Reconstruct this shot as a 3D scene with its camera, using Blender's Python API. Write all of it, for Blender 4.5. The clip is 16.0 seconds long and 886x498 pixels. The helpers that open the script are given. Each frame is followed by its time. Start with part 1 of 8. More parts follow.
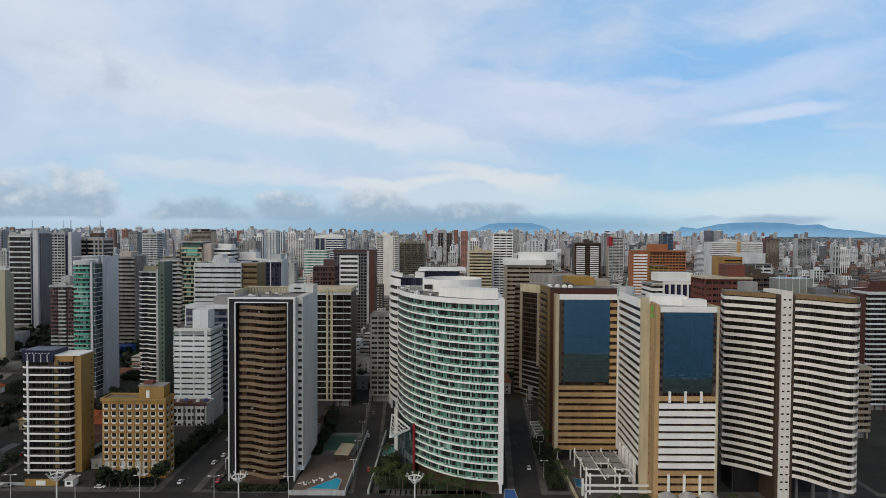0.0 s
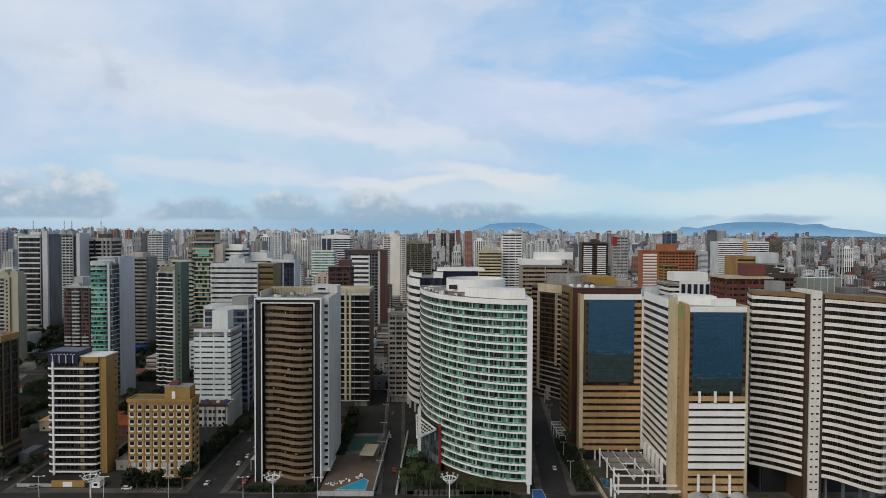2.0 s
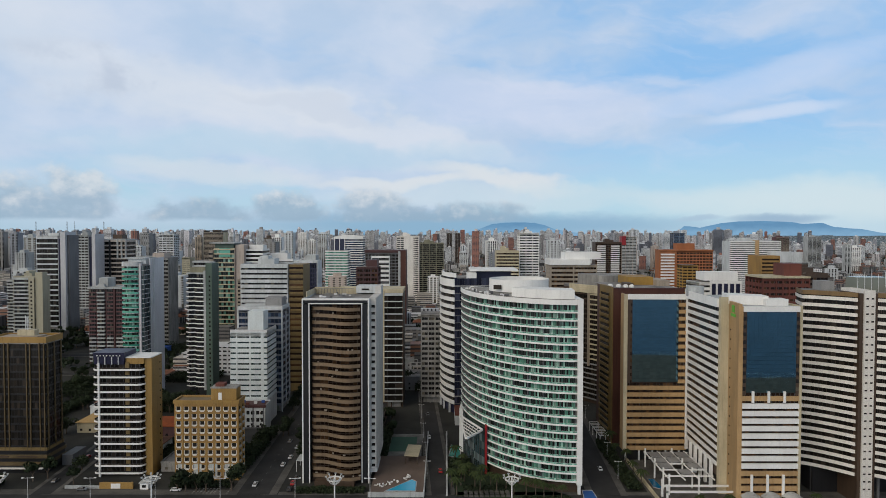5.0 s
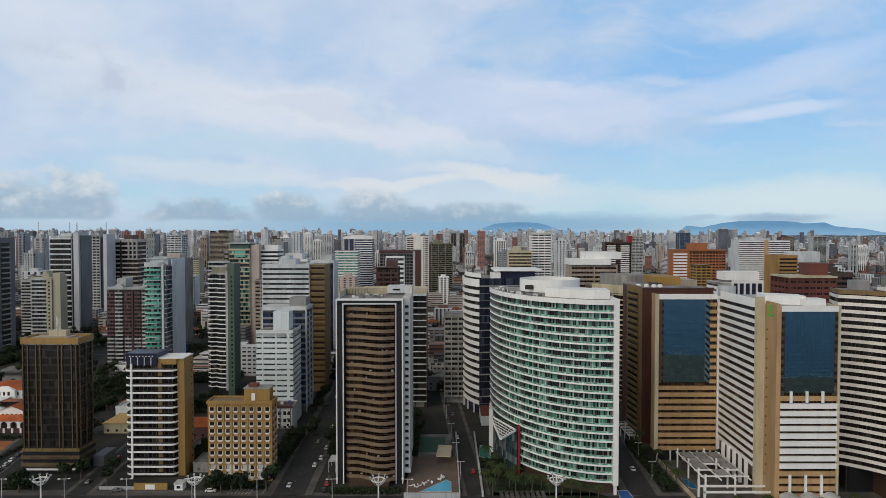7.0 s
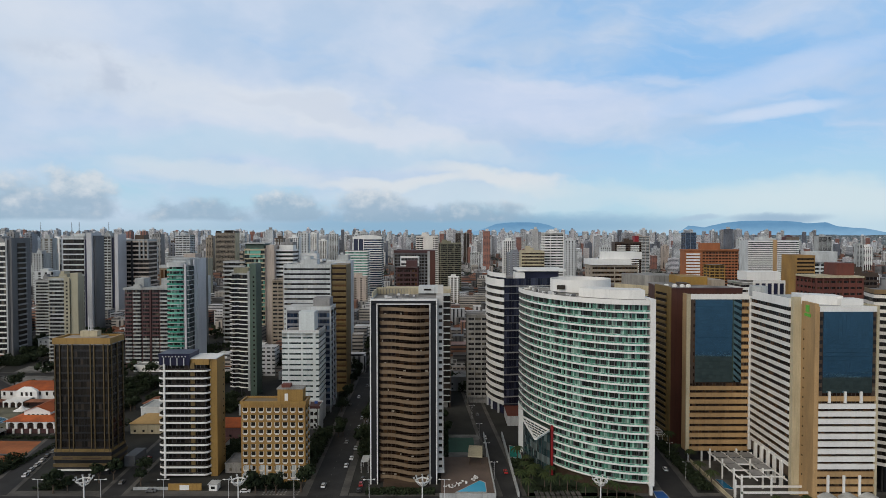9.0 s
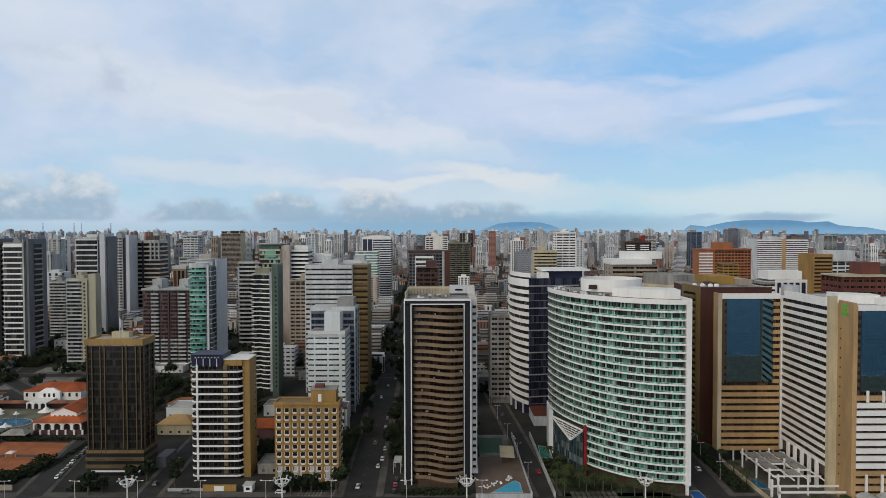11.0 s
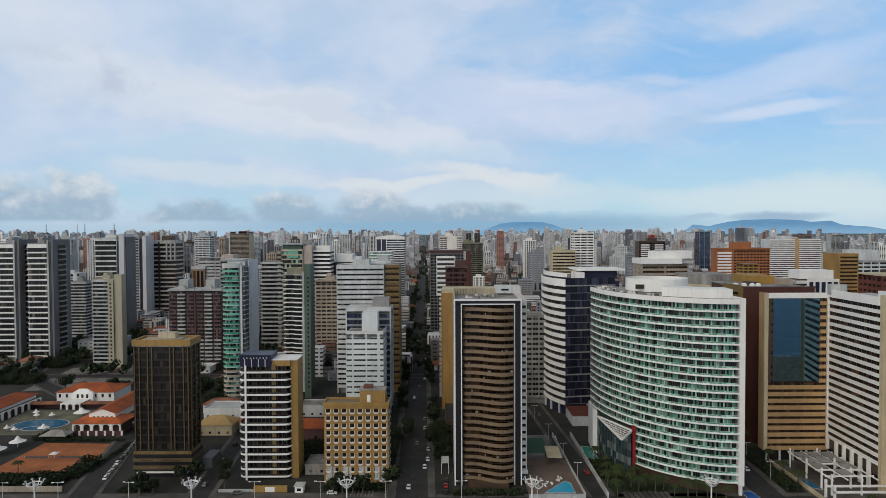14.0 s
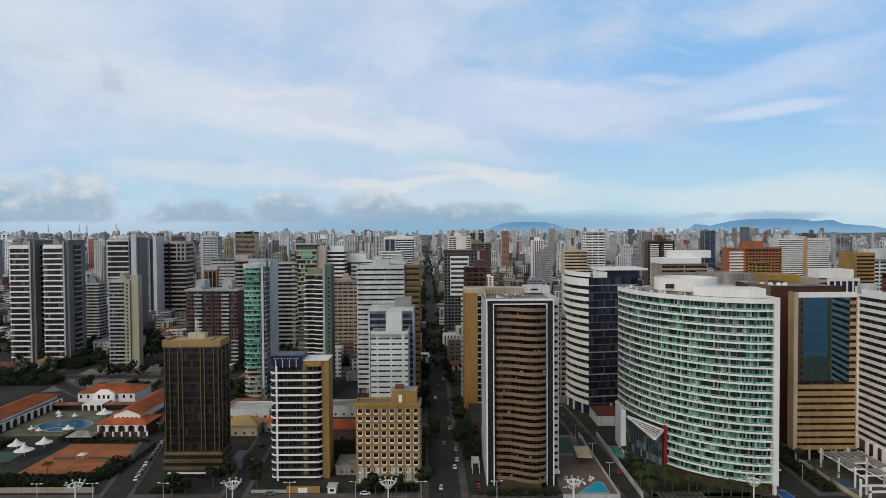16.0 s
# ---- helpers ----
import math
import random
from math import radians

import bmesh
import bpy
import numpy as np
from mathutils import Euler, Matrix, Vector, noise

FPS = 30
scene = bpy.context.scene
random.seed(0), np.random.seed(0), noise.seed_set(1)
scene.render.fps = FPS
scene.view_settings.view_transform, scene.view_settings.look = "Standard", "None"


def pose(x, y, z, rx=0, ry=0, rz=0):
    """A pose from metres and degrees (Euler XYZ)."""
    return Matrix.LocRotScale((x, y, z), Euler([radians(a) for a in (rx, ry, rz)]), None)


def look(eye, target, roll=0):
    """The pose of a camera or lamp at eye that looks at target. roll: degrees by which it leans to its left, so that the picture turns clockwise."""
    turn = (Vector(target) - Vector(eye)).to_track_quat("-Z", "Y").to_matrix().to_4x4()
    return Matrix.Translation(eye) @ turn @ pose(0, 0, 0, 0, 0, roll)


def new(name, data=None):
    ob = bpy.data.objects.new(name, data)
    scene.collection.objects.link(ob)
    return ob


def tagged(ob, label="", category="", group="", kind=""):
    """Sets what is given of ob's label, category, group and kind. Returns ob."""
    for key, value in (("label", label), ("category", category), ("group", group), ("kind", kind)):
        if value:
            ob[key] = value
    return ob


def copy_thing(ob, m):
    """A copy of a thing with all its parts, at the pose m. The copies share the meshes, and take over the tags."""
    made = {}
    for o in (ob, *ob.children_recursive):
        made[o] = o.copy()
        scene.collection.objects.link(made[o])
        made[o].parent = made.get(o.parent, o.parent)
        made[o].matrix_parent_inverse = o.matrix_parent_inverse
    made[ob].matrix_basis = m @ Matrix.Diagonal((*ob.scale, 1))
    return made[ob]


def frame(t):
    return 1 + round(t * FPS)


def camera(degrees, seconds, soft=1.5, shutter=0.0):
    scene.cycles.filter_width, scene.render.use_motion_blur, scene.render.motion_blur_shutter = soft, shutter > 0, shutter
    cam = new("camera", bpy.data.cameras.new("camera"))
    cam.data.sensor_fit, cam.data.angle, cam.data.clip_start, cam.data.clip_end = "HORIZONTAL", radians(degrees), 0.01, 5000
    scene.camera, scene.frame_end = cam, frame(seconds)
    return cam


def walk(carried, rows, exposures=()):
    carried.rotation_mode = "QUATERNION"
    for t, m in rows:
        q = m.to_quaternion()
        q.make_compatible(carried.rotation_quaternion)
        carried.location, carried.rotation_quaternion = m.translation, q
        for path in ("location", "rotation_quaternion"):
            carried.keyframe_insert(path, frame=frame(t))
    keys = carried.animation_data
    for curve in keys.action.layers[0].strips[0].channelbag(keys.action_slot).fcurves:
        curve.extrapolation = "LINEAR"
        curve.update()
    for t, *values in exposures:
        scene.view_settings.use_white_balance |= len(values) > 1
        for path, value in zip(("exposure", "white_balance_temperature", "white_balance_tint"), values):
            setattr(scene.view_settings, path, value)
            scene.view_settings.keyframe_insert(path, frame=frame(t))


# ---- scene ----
# camera: a drone drifting sideways along the shore
cam = camera(71.0, 16.0, 0.7)
EYE = 110.0
PITCH = -1.563
# seconds, x, y, yaw, roll
PATH = [
    (0.0, -0.000, 0.000, 0.1043, -0.320),
    (0.5, -2.742, 0.097, 0.0886, -0.296),
    (1.0, -5.657, 0.201, 0.0730, -0.273),
    (1.5, -8.723, 0.310, 0.0573, -0.249),
    (2.0, -11.921, 0.423, 0.0417, -0.225),
    (2.5, -15.232, 0.541, 0.0339, -0.201),
    (3.0, -18.640, 0.662, 0.0261, -0.177),
    (3.5, -22.127, 0.785, 0.0182, -0.154),
    (4.0, -25.679, 0.911, 0.0104, -0.130),
    (6.5, -43.994, 1.561, 0.0104, -0.038),
    (7.0, -47.704, 1.693, 0.0104, -0.020),
    (7.5, -51.416, 1.825, 0.0104, -0.015),
    (8.0, -55.125, 1.957, 0.0104, -0.010),
    (8.5, -58.829, 2.088, 0.0104, -0.005),
    (9.0, -62.525, 2.219, 0.0104, 0.000),
    (11.5, -80.870, 2.870, 0.0104, 0.170),
    (12.0, -84.509, 2.999, 0.0093, 0.184),
    (12.5, -88.135, 3.128, 0.0081, 0.198),
    (13.0, -91.746, 3.256, 0.0070, 0.212),
    (13.5, -95.337, 3.384, 0.0058, 0.226),
    (14.0, -98.902, 3.510, 0.0046, 0.240),
    (14.5, -102.434, 3.636, 0.0035, 0.267),
    (15.0, -105.921, 3.759, 0.0023, 0.295),
    (15.5, -109.349, 3.881, 0.0012, 0.323),
    (16.0, -112.700, 4.000, 0.0000, 0.350),
]
walk(cam, [(t, pose(x, y, EYE, 90 + PITCH, roll, yaw)) for t, x, y, yaw, roll in PATH])

# ---- light ----
SUN_AZ, SUN_EL = 219.0, 35.0      # degrees clockwise from +y, degrees up: behind the camera, to the left
scene.view_settings.exposure = 0.0
world = bpy.data.worlds.new("sky")
scene.world = world
world.use_nodes = True


class Net:
    """Short hand for node trees."""

    def __init__(self, nt):
        self.nt = nt

    def put(self, sock, v):
        if isinstance(v, bpy.types.NodeSocket):
            self.nt.links.new(v, sock)
        elif v is not None:
            sock.default_value = v

    def math(self, op, a, b=None, clamp=False):
        n = self.nt.nodes.new("ShaderNodeMath")
        n.operation, n.use_clamp = op, clamp
        self.put(n.inputs[0], a)
        self.put(n.inputs[1], b)
        return n.outputs[0]

    def noise(self, vec, scale, detail=3.0, rough=0.5, dist=0.0, dims="3D"):
        n = self.nt.nodes.new("ShaderNodeTexNoise")
        n.noise_dimensions = dims
        self.put(n.inputs["Vector"], vec)
        n.inputs["Scale"].default_value = scale
        n.inputs["Detail"].default_value = detail
        n.inputs["Roughness"].default_value = rough
        n.inputs["Distortion"].default_value = dist
        return n.outputs["Fac"]

    def ramp(self, fac, lo, hi, a=0.0, b=1.0):
        n = self.nt.nodes.new("ShaderNodeMapRange")
        n.interpolation_type = "SMOOTHSTEP"
        self.put(n.inputs[0], fac)
        for i, v in zip((1, 2, 3, 4), (lo, hi, a, b)):
            n.inputs[i].default_value = v
        return n.outputs[0]

    def mix(self, fac, a, b, kind="MIX"):
        n = self.nt.nodes.new("ShaderNodeMix")
        n.data_type, n.blend_type = "RGBA", kind
        self.put(n.inputs[0], fac)
        self.put(n.inputs[6], a)
        self.put(n.inputs[7], b)
        return n.outputs[2]

    def scale(self, vec, s):
        n = self.nt.nodes.new("ShaderNodeVectorMath")
        n.operation = "MULTIPLY"
        self.put(n.inputs[0], vec)
        self.put(n.inputs[1], s)
        return n.outputs[0]

    def join(self, x, y, z):
        n = self.nt.nodes.new("ShaderNodeCombineXYZ")
        for i, v in enumerate((x, y, z)):
            self.put(n.inputs[i], v)
        return n.outputs[0]

    def split(self, vec):
        n = self.nt.nodes.new("ShaderNodeSeparateXYZ")
        self.put(n.inputs[0], vec)
        return n.outputs


def rgb(h):
    """Linear colour from an sRGB hex string."""
    c = [int(h[i:i + 2], 16) / 255 for i in (0, 2, 4)]
    return tuple(v / 12.92 if v <= 0.04045 else ((v + 0.055) / 1.055) ** 2.4 for v in c) + (1.0,)


def build_sky():
    nt = world.node_tree
    nt.nodes.clear()
    N = Net(nt)
    out = nt.nodes.new("ShaderNodeOutputWorld")
    bg = nt.nodes.new("ShaderNodeBackground")
    bg.inputs["Strength"].default_value = 0.1
    sky = nt.nodes.new("ShaderNodeTexSky")
    sky.sky_type, sky.sun_disc = "NISHITA", False
    sky.sun_elevation, sky.sun_rotation = radians(SUN_EL), radians(SUN_AZ)
    sky.altitude, sky.air_density, sky.dust_density, sky.ozone_density = 50, 1.0, 1.2, 1.6
    co = nt.nodes.new("ShaderNodeTexCoord").outputs["Generated"]
    d = N.split(co)
    up = N.math("MAXIMUM", d[2], 0.0)
    az = N.math("ARCTAN2", d[0], d[1])
    # slow bends that ruffle every cloud edge
    flat = N.join(az, N.math("MULTIPLY", up, 1.6), 0.4)
    bend = N.math("SUBTRACT", N.noise(flat, 5.0, 4, 0.58), 0.5)
    curl = N.math("SUBTRACT", N.noise(N.scale(flat, (1, 1.5, 1)), 16.0, 5, 0.6), 0.5)
    az_w = N.math("ADD", az, N.math("MULTIPLY", bend, 0.22))
    up_w = N.math("ADD", up, N.math("ADD", N.math("MULTIPLY", bend, 0.09), N.math("MULTIPLY", curl, 0.016)))

    def veil(a0, e0, wide, high, tilt=0.0, x=az_w, y=up_w):
        """Soft cloud about a bearing and height, 1 in the middle."""
        dx = N.math("SUBTRACT", x, a0)
        dy = N.math("SUBTRACT", N.math("SUBTRACT", y, e0), N.math("MULTIPLY", dx, tilt))
        q = N.math("ADD", N.math("POWER", N.math("MULTIPLY", dx, 1 / wide), 2.0), N.math("POWER", N.math("MULTIPLY", dy, 1 / high), 2.0))
        return N.ramp(q, 0.0, 1.0, 1.0, 0.0)

    def lay(c, fac, tone, share=1.0):
        return N.mix(N.math("MULTIPLY", fac, share), c, tone)

    # clear sky: blue to the right and above, paler and cyan lower down
    clear = N.mix(N.ramp(up, 0.03, 0.21), (4.5, 6.9, 8.5, 1), (2.75, 5.4, 8.9, 1))
    col = N.mix(0.85, sky.outputs[0], clear)
    # lavender sheet, thick on the left and in rags on the right
    deck = N.noise(N.join(N.math("MULTIPLY", az_w, 0.8), N.math("MULTIPLY", up_w, 2.2), 1.9), 4.2, 4, 0.5)
    # second ramp adds unseen cloud far to the right to grey the side light
    side = N.math("ADD", N.ramp(az, -0.12, 0.42, 0.19, -0.05), N.ramp(az, 0.75, 1.3, 0.0, 0.25))
    sheet = N.ramp(N.math("ADD", N.math("ADD", deck, side), N.ramp(up, 0.06, 0.22, -0.06, 0.04)), 0.40, 0.68)
    tone = N.mix(N.ramp(N.noise(flat, 7.0, 4, 0.55), 0.35, 0.68), (5.0, 6.2, 7.9, 1), (6.15, 6.95, 8.3, 1))
    col = lay(col, sheet, tone, 0.88)
    white, smoke = (7.4, 7.75, 8.3, 1), (4.9, 5.8, 7.2, 1)
    col = lay(col, veil(-0.36, 0.195, 0.34, 0.060, -0.10), white, 0.62)
    col = lay(col, veil(-0.62, 0.27, 0.16, 0.075), white, 0.5)
    col = lay(col, veil(-0.10, 0.165, 0.30, 0.028, -0.22), white, 0.5)
    col = lay(col, veil(0.10, 0.20, 0.26, 0.05, -0.1), (6.0, 6.8, 8.7, 1), 0.5)
    ragged_ = N.ramp(N.noise(N.join(az, N.math("MULTIPLY", up, 1.2), 5.2), 13.0, 4, 0.55), 0.42, 0.66)
    col = lay(col, N.math("MULTIPLY", veil(-0.49, 0.218, 0.19, 0.048), ragged_), (4.7, 5.5, 6.8, 1), 0.7)
    calm = N.ramp(az, -0.30, 0.15, 0.25, 1.0)
    wisp = N.noise(N.join(N.math("MULTIPLY", az_w, 1.1), N.math("ADD", N.math("MULTIPLY", up_w, 5.0), N.math("MULTIPLY", az, 0.9)), 8.3), 5.5, 5, 0.55)
    col = lay(col, N.math("MULTIPLY", N.math("MULTIPLY", N.ramp(wisp, 0.46, 0.80), calm), N.ramp(up, 0.05, 0.14)), (6.8, 7.3, 8.7, 1), 0.42)
    col = lay(col, N.math("MULTIPLY", N.math("MULTIPLY", N.ramp(wisp, 0.50, 0.28), calm), N.ramp(up, 0.05, 0.14)), (4.5, 5.9, 8.1, 1), 0.35)
    col = lay(col, veil(-0.20, 0.19, 0.16, 0.016, -0.12), smoke, 0.30)
    col = lay(col, veil(-0.25, 0.125, 0.40, 0.030), (4.7, 6.6, 8.0, 1), 0.55)
    col = lay(col, veil(0.485, 0.168, 0.11, 0.012, 0.06, az, N.math("ADD", up, N.math("MULTIPLY", curl, 0.012))), (7.0, 7.6, 8.9, 1), 0.6)
    col = lay(col, veil(0.46, 0.205, 0.24, 0.030, 0.22), (5.8, 6.9, 8.9, 1), 0.55)
    # warm white streaks lower down
    warm = (7.2, 7.6, 7.9, 1)
    col = lay(col, veil(-0.34, 0.088, 0.22, 0.022, -0.06, az, N.math("ADD", up, N.math("MULTIPLY", curl, 0.03))), warm, 0.5)
    col = lay(col, veil(-0.07, 0.078, 0.16, 0.014, 0.03), warm, 0.8)
    col = lay(col, veil(0.09, 0.085, 0.15, 0.024, -0.18), warm, 0.85)
    col = lay(col, veil(0.10, 0.052, 0.36, 0.030), (6.0, 7.2, 7.9, 1), 0.6)
    col = lay(col, veil(0.56, 0.040, 0.34, 0.042), (6.7, 7.7, 8.1, 1), 0.75)
    # pale haze over the land, a slate band under the heaps
    col = lay(col, N.ramp(up, 0.0, 0.035, 0.8, 0.0), N.mix(N.ramp(az, 0.0, 0.45), (4.0, 5.6, 6.8, 1), (5.4, 6.9, 7.9, 1)))
    col = lay(col, veil(0.04, 0.010, 0.46, 0.027, 0.0, az, N.math("ADD", up, N.math("MULTIPLY", curl, 0.02))), (2.5, 4.3, 6.0, 1), 0.92)
    # heaped clouds with lit tops and slate feet
    fluff = N.noise(N.join(az, N.math("MULTIPLY", up, 1.25), 0.7), 21, 5, 0.58)
    shift = N.noise(N.join(N.math("SUBTRACT", az, 0.010), N.math("MULTIPLY", N.math("ADD", up, 0.009), 1.25), 0.7), 21, 5, 0.58)
    relief = N.math("MULTIPLY", N.math("SUBTRACT", fluff, shift), 1.5)
    body = None
    for a0, e0, wide, high in ((-0.60, 0.030, 0.085, 0.050), (-0.535, 0.042, 0.055, 0.052), (-0.515, 0.070, 0.020, 0.020), (-0.37, 0.026, 0.10, 0.026),
                               (-0.245, 0.030, 0.065, 0.036), (-0.11, 0.034, 0.065, 0.042), (0.01, 0.024, 0.16, 0.026)):
        dx = N.math("MULTIPLY", N.math("SUBTRACT", az, a0), 1 / wide)
        dy = N.math("MULTIPLY", N.math("SUBTRACT", up, e0), 1 / high)
        h_ = N.math("SUBTRACT", 1.0, N.math("ADD", N.math("MULTIPLY", dx, dx), N.math("MULTIPLY", dy, dy)))
        body = h_ if body is None else N.math("MAXIMUM", body, h_)
    body = N.math("ADD", body, N.math("MULTIPLY", N.math("SUBTRACT", fluff, 0.5), 2.7))
    heap = N.math("MULTIPLY", N.ramp(body, -0.25, 0.75), N.ramp(N.math("ADD", up, N.math("MULTIPLY", curl, 0.010)), 0.013, 0.021))
    lit = N.math("ADD", N.math("ADD", N.ramp(up, 0.022, 0.085, 0.02, 0.62), relief), N.math("MULTIPLY", N.math("SUBTRACT", fluff, 0.5), 0.5))
    tone = N.mix(N.ramp(lit, 0.0, 0.85), (3.1, 4.35, 5.6, 1), (6.7, 7.1, 7.5, 1))
    col = lay(col, heap, tone, 0.82)
    # caps of cloud on the far hill
    ragged = N.math("ADD", up, N.math("MULTIPLY", N.math("SUBTRACT", fluff, 0.5), 0.016))
    col = lay(col, veil(0.492, 0.0195, 0.080, 0.0105, 0.015, az, ragged), (3.2, 4.6, 6.1, 1), 0.9)
    col = lay(col, veil(0.39, 0.0205, 0.040, 0.0055, 0.05, az, ragged), (4.0, 5.4, 6.8, 1), 0.8)
    # the unseen deck overhead is greyed and dimmed to weaken the fill light
    thick = N.ramp(up, 0.30, 0.75)
    col = N.mix(thick, col, N.mix(1.0, N.mix(0.6, col, (6.2, 6.1, 5.9, 1)), (0.29, 0.29, 0.285, 1), "MULTIPLY"))
    nt.links.new(col, bg.inputs["Color"])
    nt.links.new(bg.outputs[0], out.inputs[0])


build_sky()
sun = bpy.data.lights.new("sun", "SUN")
sun.energy, sun.angle, sun.color = 1.7, radians(55), (1.0, 0.89, 0.735)
a, e = radians(SUN_AZ), radians(SUN_EL)
new("sun", sun).matrix_world = look((0, 0, 0), (-math.sin(a) * math.cos(e), -math.cos(a) * math.cos(e), -math.sin(e)))

# ---- materials ----


def stuff_mat(name, color, rough=0.7, grain=0.12, stain=0.22, size=1.0, metal=0.0, bump=0.15, spec=0.4, streak=True, var=0.0):
    """Painted or mineral surface: fine grain, large stains, rain streaks down the wall, fine relief."""
    m = bpy.data.materials.new(name)
    m.use_nodes = True
    nt = m.node_tree
    b = nt.nodes["Principled BSDF"]
    N = Net(nt)
    pos = nt.nodes.new("ShaderNodeNewGeometry").outputs["Position"]
    fine = N.noise(pos, 3.5 / size, 4, 0.6)
    big = N.noise(N.scale(pos, (1, 1, 0.35)), 0.12 / size, 4, 0.6)
    f = N.ramp(fine, 0.3, 0.7, 1 - grain, 1 + grain)
    g = N.ramp(big, 0.3, 0.7, 1 - stain, 1 + stain * 0.4)
    f = N.math("MULTIPLY", f, g)
    if streak:
        run = N.noise(N.scale(pos, (1.3, 1.3, 0.06)), 0.9, 3, 0.6)
        f = N.math("MULTIPLY", f, N.ramp(run, 0.5, 0.75, 1.0, 1 - stain * 1.1))
    if var:
        rnd = nt.nodes.new("ShaderNodeObjectInfo").outputs["Random"]
        f = N.math("MULTIPLY", f, N.ramp(rnd, 0.0, 1.0, 1 - var, 1 + var))
    col = N.mix(1.0, color, N.join(f, f, f), "MULTIPLY")
    nt.links.new(col, b.inputs["Base Color"])
    nt.links.new(N.ramp(big, 0.3, 0.7, rough - 0.06, min(1.0, rough + 0.06)), b.inputs["Roughness"])
    b.inputs["Metallic"].default_value = metal
    b.inputs["Specular IOR Level"].default_value = spec
    if bump:
        bp = nt.nodes.new("ShaderNodeBump")
        bp.inputs["Strength"].default_value, bp.inputs["Distance"].default_value = bump, 0.05 * size
        nt.links.new(fine, bp.inputs["Height"])
        nt.links.new(bp.outputs[0], b.inputs["Normal"])
    return m


def glass_mat(name, dark, curtain, share=0.3, rough=0.12, tint=None, spec=0.6, metal=0.0):
    """Window panes: each pane shows dark rooms or drawn curtains behind the glass."""
    m = bpy.data.materials.new(name)
    m.use_nodes = True
    nt = m.node_tree
    b = nt.nodes["Principled BSDF"]
    N = Net(nt)
    geo = nt.nodes.new("ShaderNodeNewGeometry")
    isl = geo.outputs["Random Per Island"]
    obj = nt.nodes.new("ShaderNodeObjectInfo").outputs["Random"]
    r = N.math("FRACT", N.math("ADD", N.math("MULTIPLY", isl, 7.13), N.math("MULTIPLY", obj, 3.77)))
    col = N.mix(N.ramp(r, 1 - share - 0.02, 1 - share + 0.02), dark, curtain)
    if tint:
        r2 = N.math("FRACT", N.math("ADD", N.math("MULTIPLY", isl, 23.7), N.math("MULTIPLY", obj, 5.31)))
        col = N.mix(N.ramp(r2, 0.68, 0.72), col, tint)
    r3 = N.math("FRACT", N.math("MULTIPLY", isl, 57.7))
    v = N.ramp(r3, 0, 1, 0.65, 1.25)
    col = N.mix(1.0, col, N.join(v, v, v), "MULTIPLY")
    nt.links.new(col, b.inputs["Base Color"])
    nt.links.new(N.ramp(N.noise(geo.outputs["Position"], 0.6, 2), 0.3, 0.7, rough, rough + 0.08), b.inputs["Roughness"])
    b.inputs["Specular IOR Level"].default_value = spec
    b.inputs["Metallic"].default_value = metal
    return m


def mirror_glass_mat(name, color, grid=(1.45, 1.65)):
    """Coated blue curtain-wall glass: a tinted mirror whose panels lie slightly out of true."""
    m = bpy.data.materials.new(name)
    m.use_nodes = True
    nt = m.node_tree
    b = nt.nodes["Principled BSDF"]
    N = Net(nt)
    geo = nt.nodes.new("ShaderNodeNewGeometry")
    v = N.ramp(geo.outputs["Random Per Island"], 0, 1, 0.9, 1.08)
    nt.links.new(N.mix(1.0, color, N.join(v, v, v), "MULTIPLY"), b.inputs["Base Color"])
    b.inputs["Metallic"].default_value = 1.0
    b.inputs["Roughness"].default_value = 0.03
    bp = nt.nodes.new("ShaderNodeBump")
    bp.inputs["Strength"].default_value, bp.inputs["Distance"].default_value = 0.05, 0.02
    nt.links.new(N.noise(geo.outputs["Position"], 0.5, 2), bp.inputs["Height"])
    nt.links.new(bp.outputs[0], b.inputs["Normal"])
    return m


def leaf_mat(name, a, c):
    m = bpy.data.materials.new(name)
    m.use_nodes = True
    nt = m.node_tree
    b = nt.nodes["Principled BSDF"]
    N = Net(nt)
    geo = nt.nodes.new("ShaderNodeNewGeometry")
    obj = nt.nodes.new("ShaderNodeObjectInfo").outputs["Random"]
    f = N.math("ADD", N.math("MULTIPLY", geo.outputs["Random Per Island"], 0.6), N.math("MULTIPLY", obj, 0.4))
    nt.links.new(N.mix(f, a, c), b.inputs["Base Color"])
    b.inputs["Roughness"].default_value = 0.75
    b.inputs["Specular IOR Level"].default_value = 0.2
    return m


def water_mat(name, color, rough, wave, size):
    m = bpy.data.materials.new(name)
    m.use_nodes = True
    nt = m.node_tree
    b = nt.nodes["Principled BSDF"]
    N = Net(nt)
    pos = nt.nodes.new("ShaderNodeNewGeometry").outputs["Position"]
    b.inputs["Base Color"].default_value = color
    b.inputs["Roughness"].default_value = rough
    bp = nt.nodes.new("ShaderNodeBump")
    bp.inputs["Strength"].default_value, bp.inputs["Distance"].default_value = wave, size
    nt.links.new(N.noise(N.scale(pos, (0.6, 1.4, 1)), 0.5 / size, 4, 0.6), bp.inputs["Height"])
    nt.links.new(bp.outputs[0], b.inputs["Normal"])
    return m


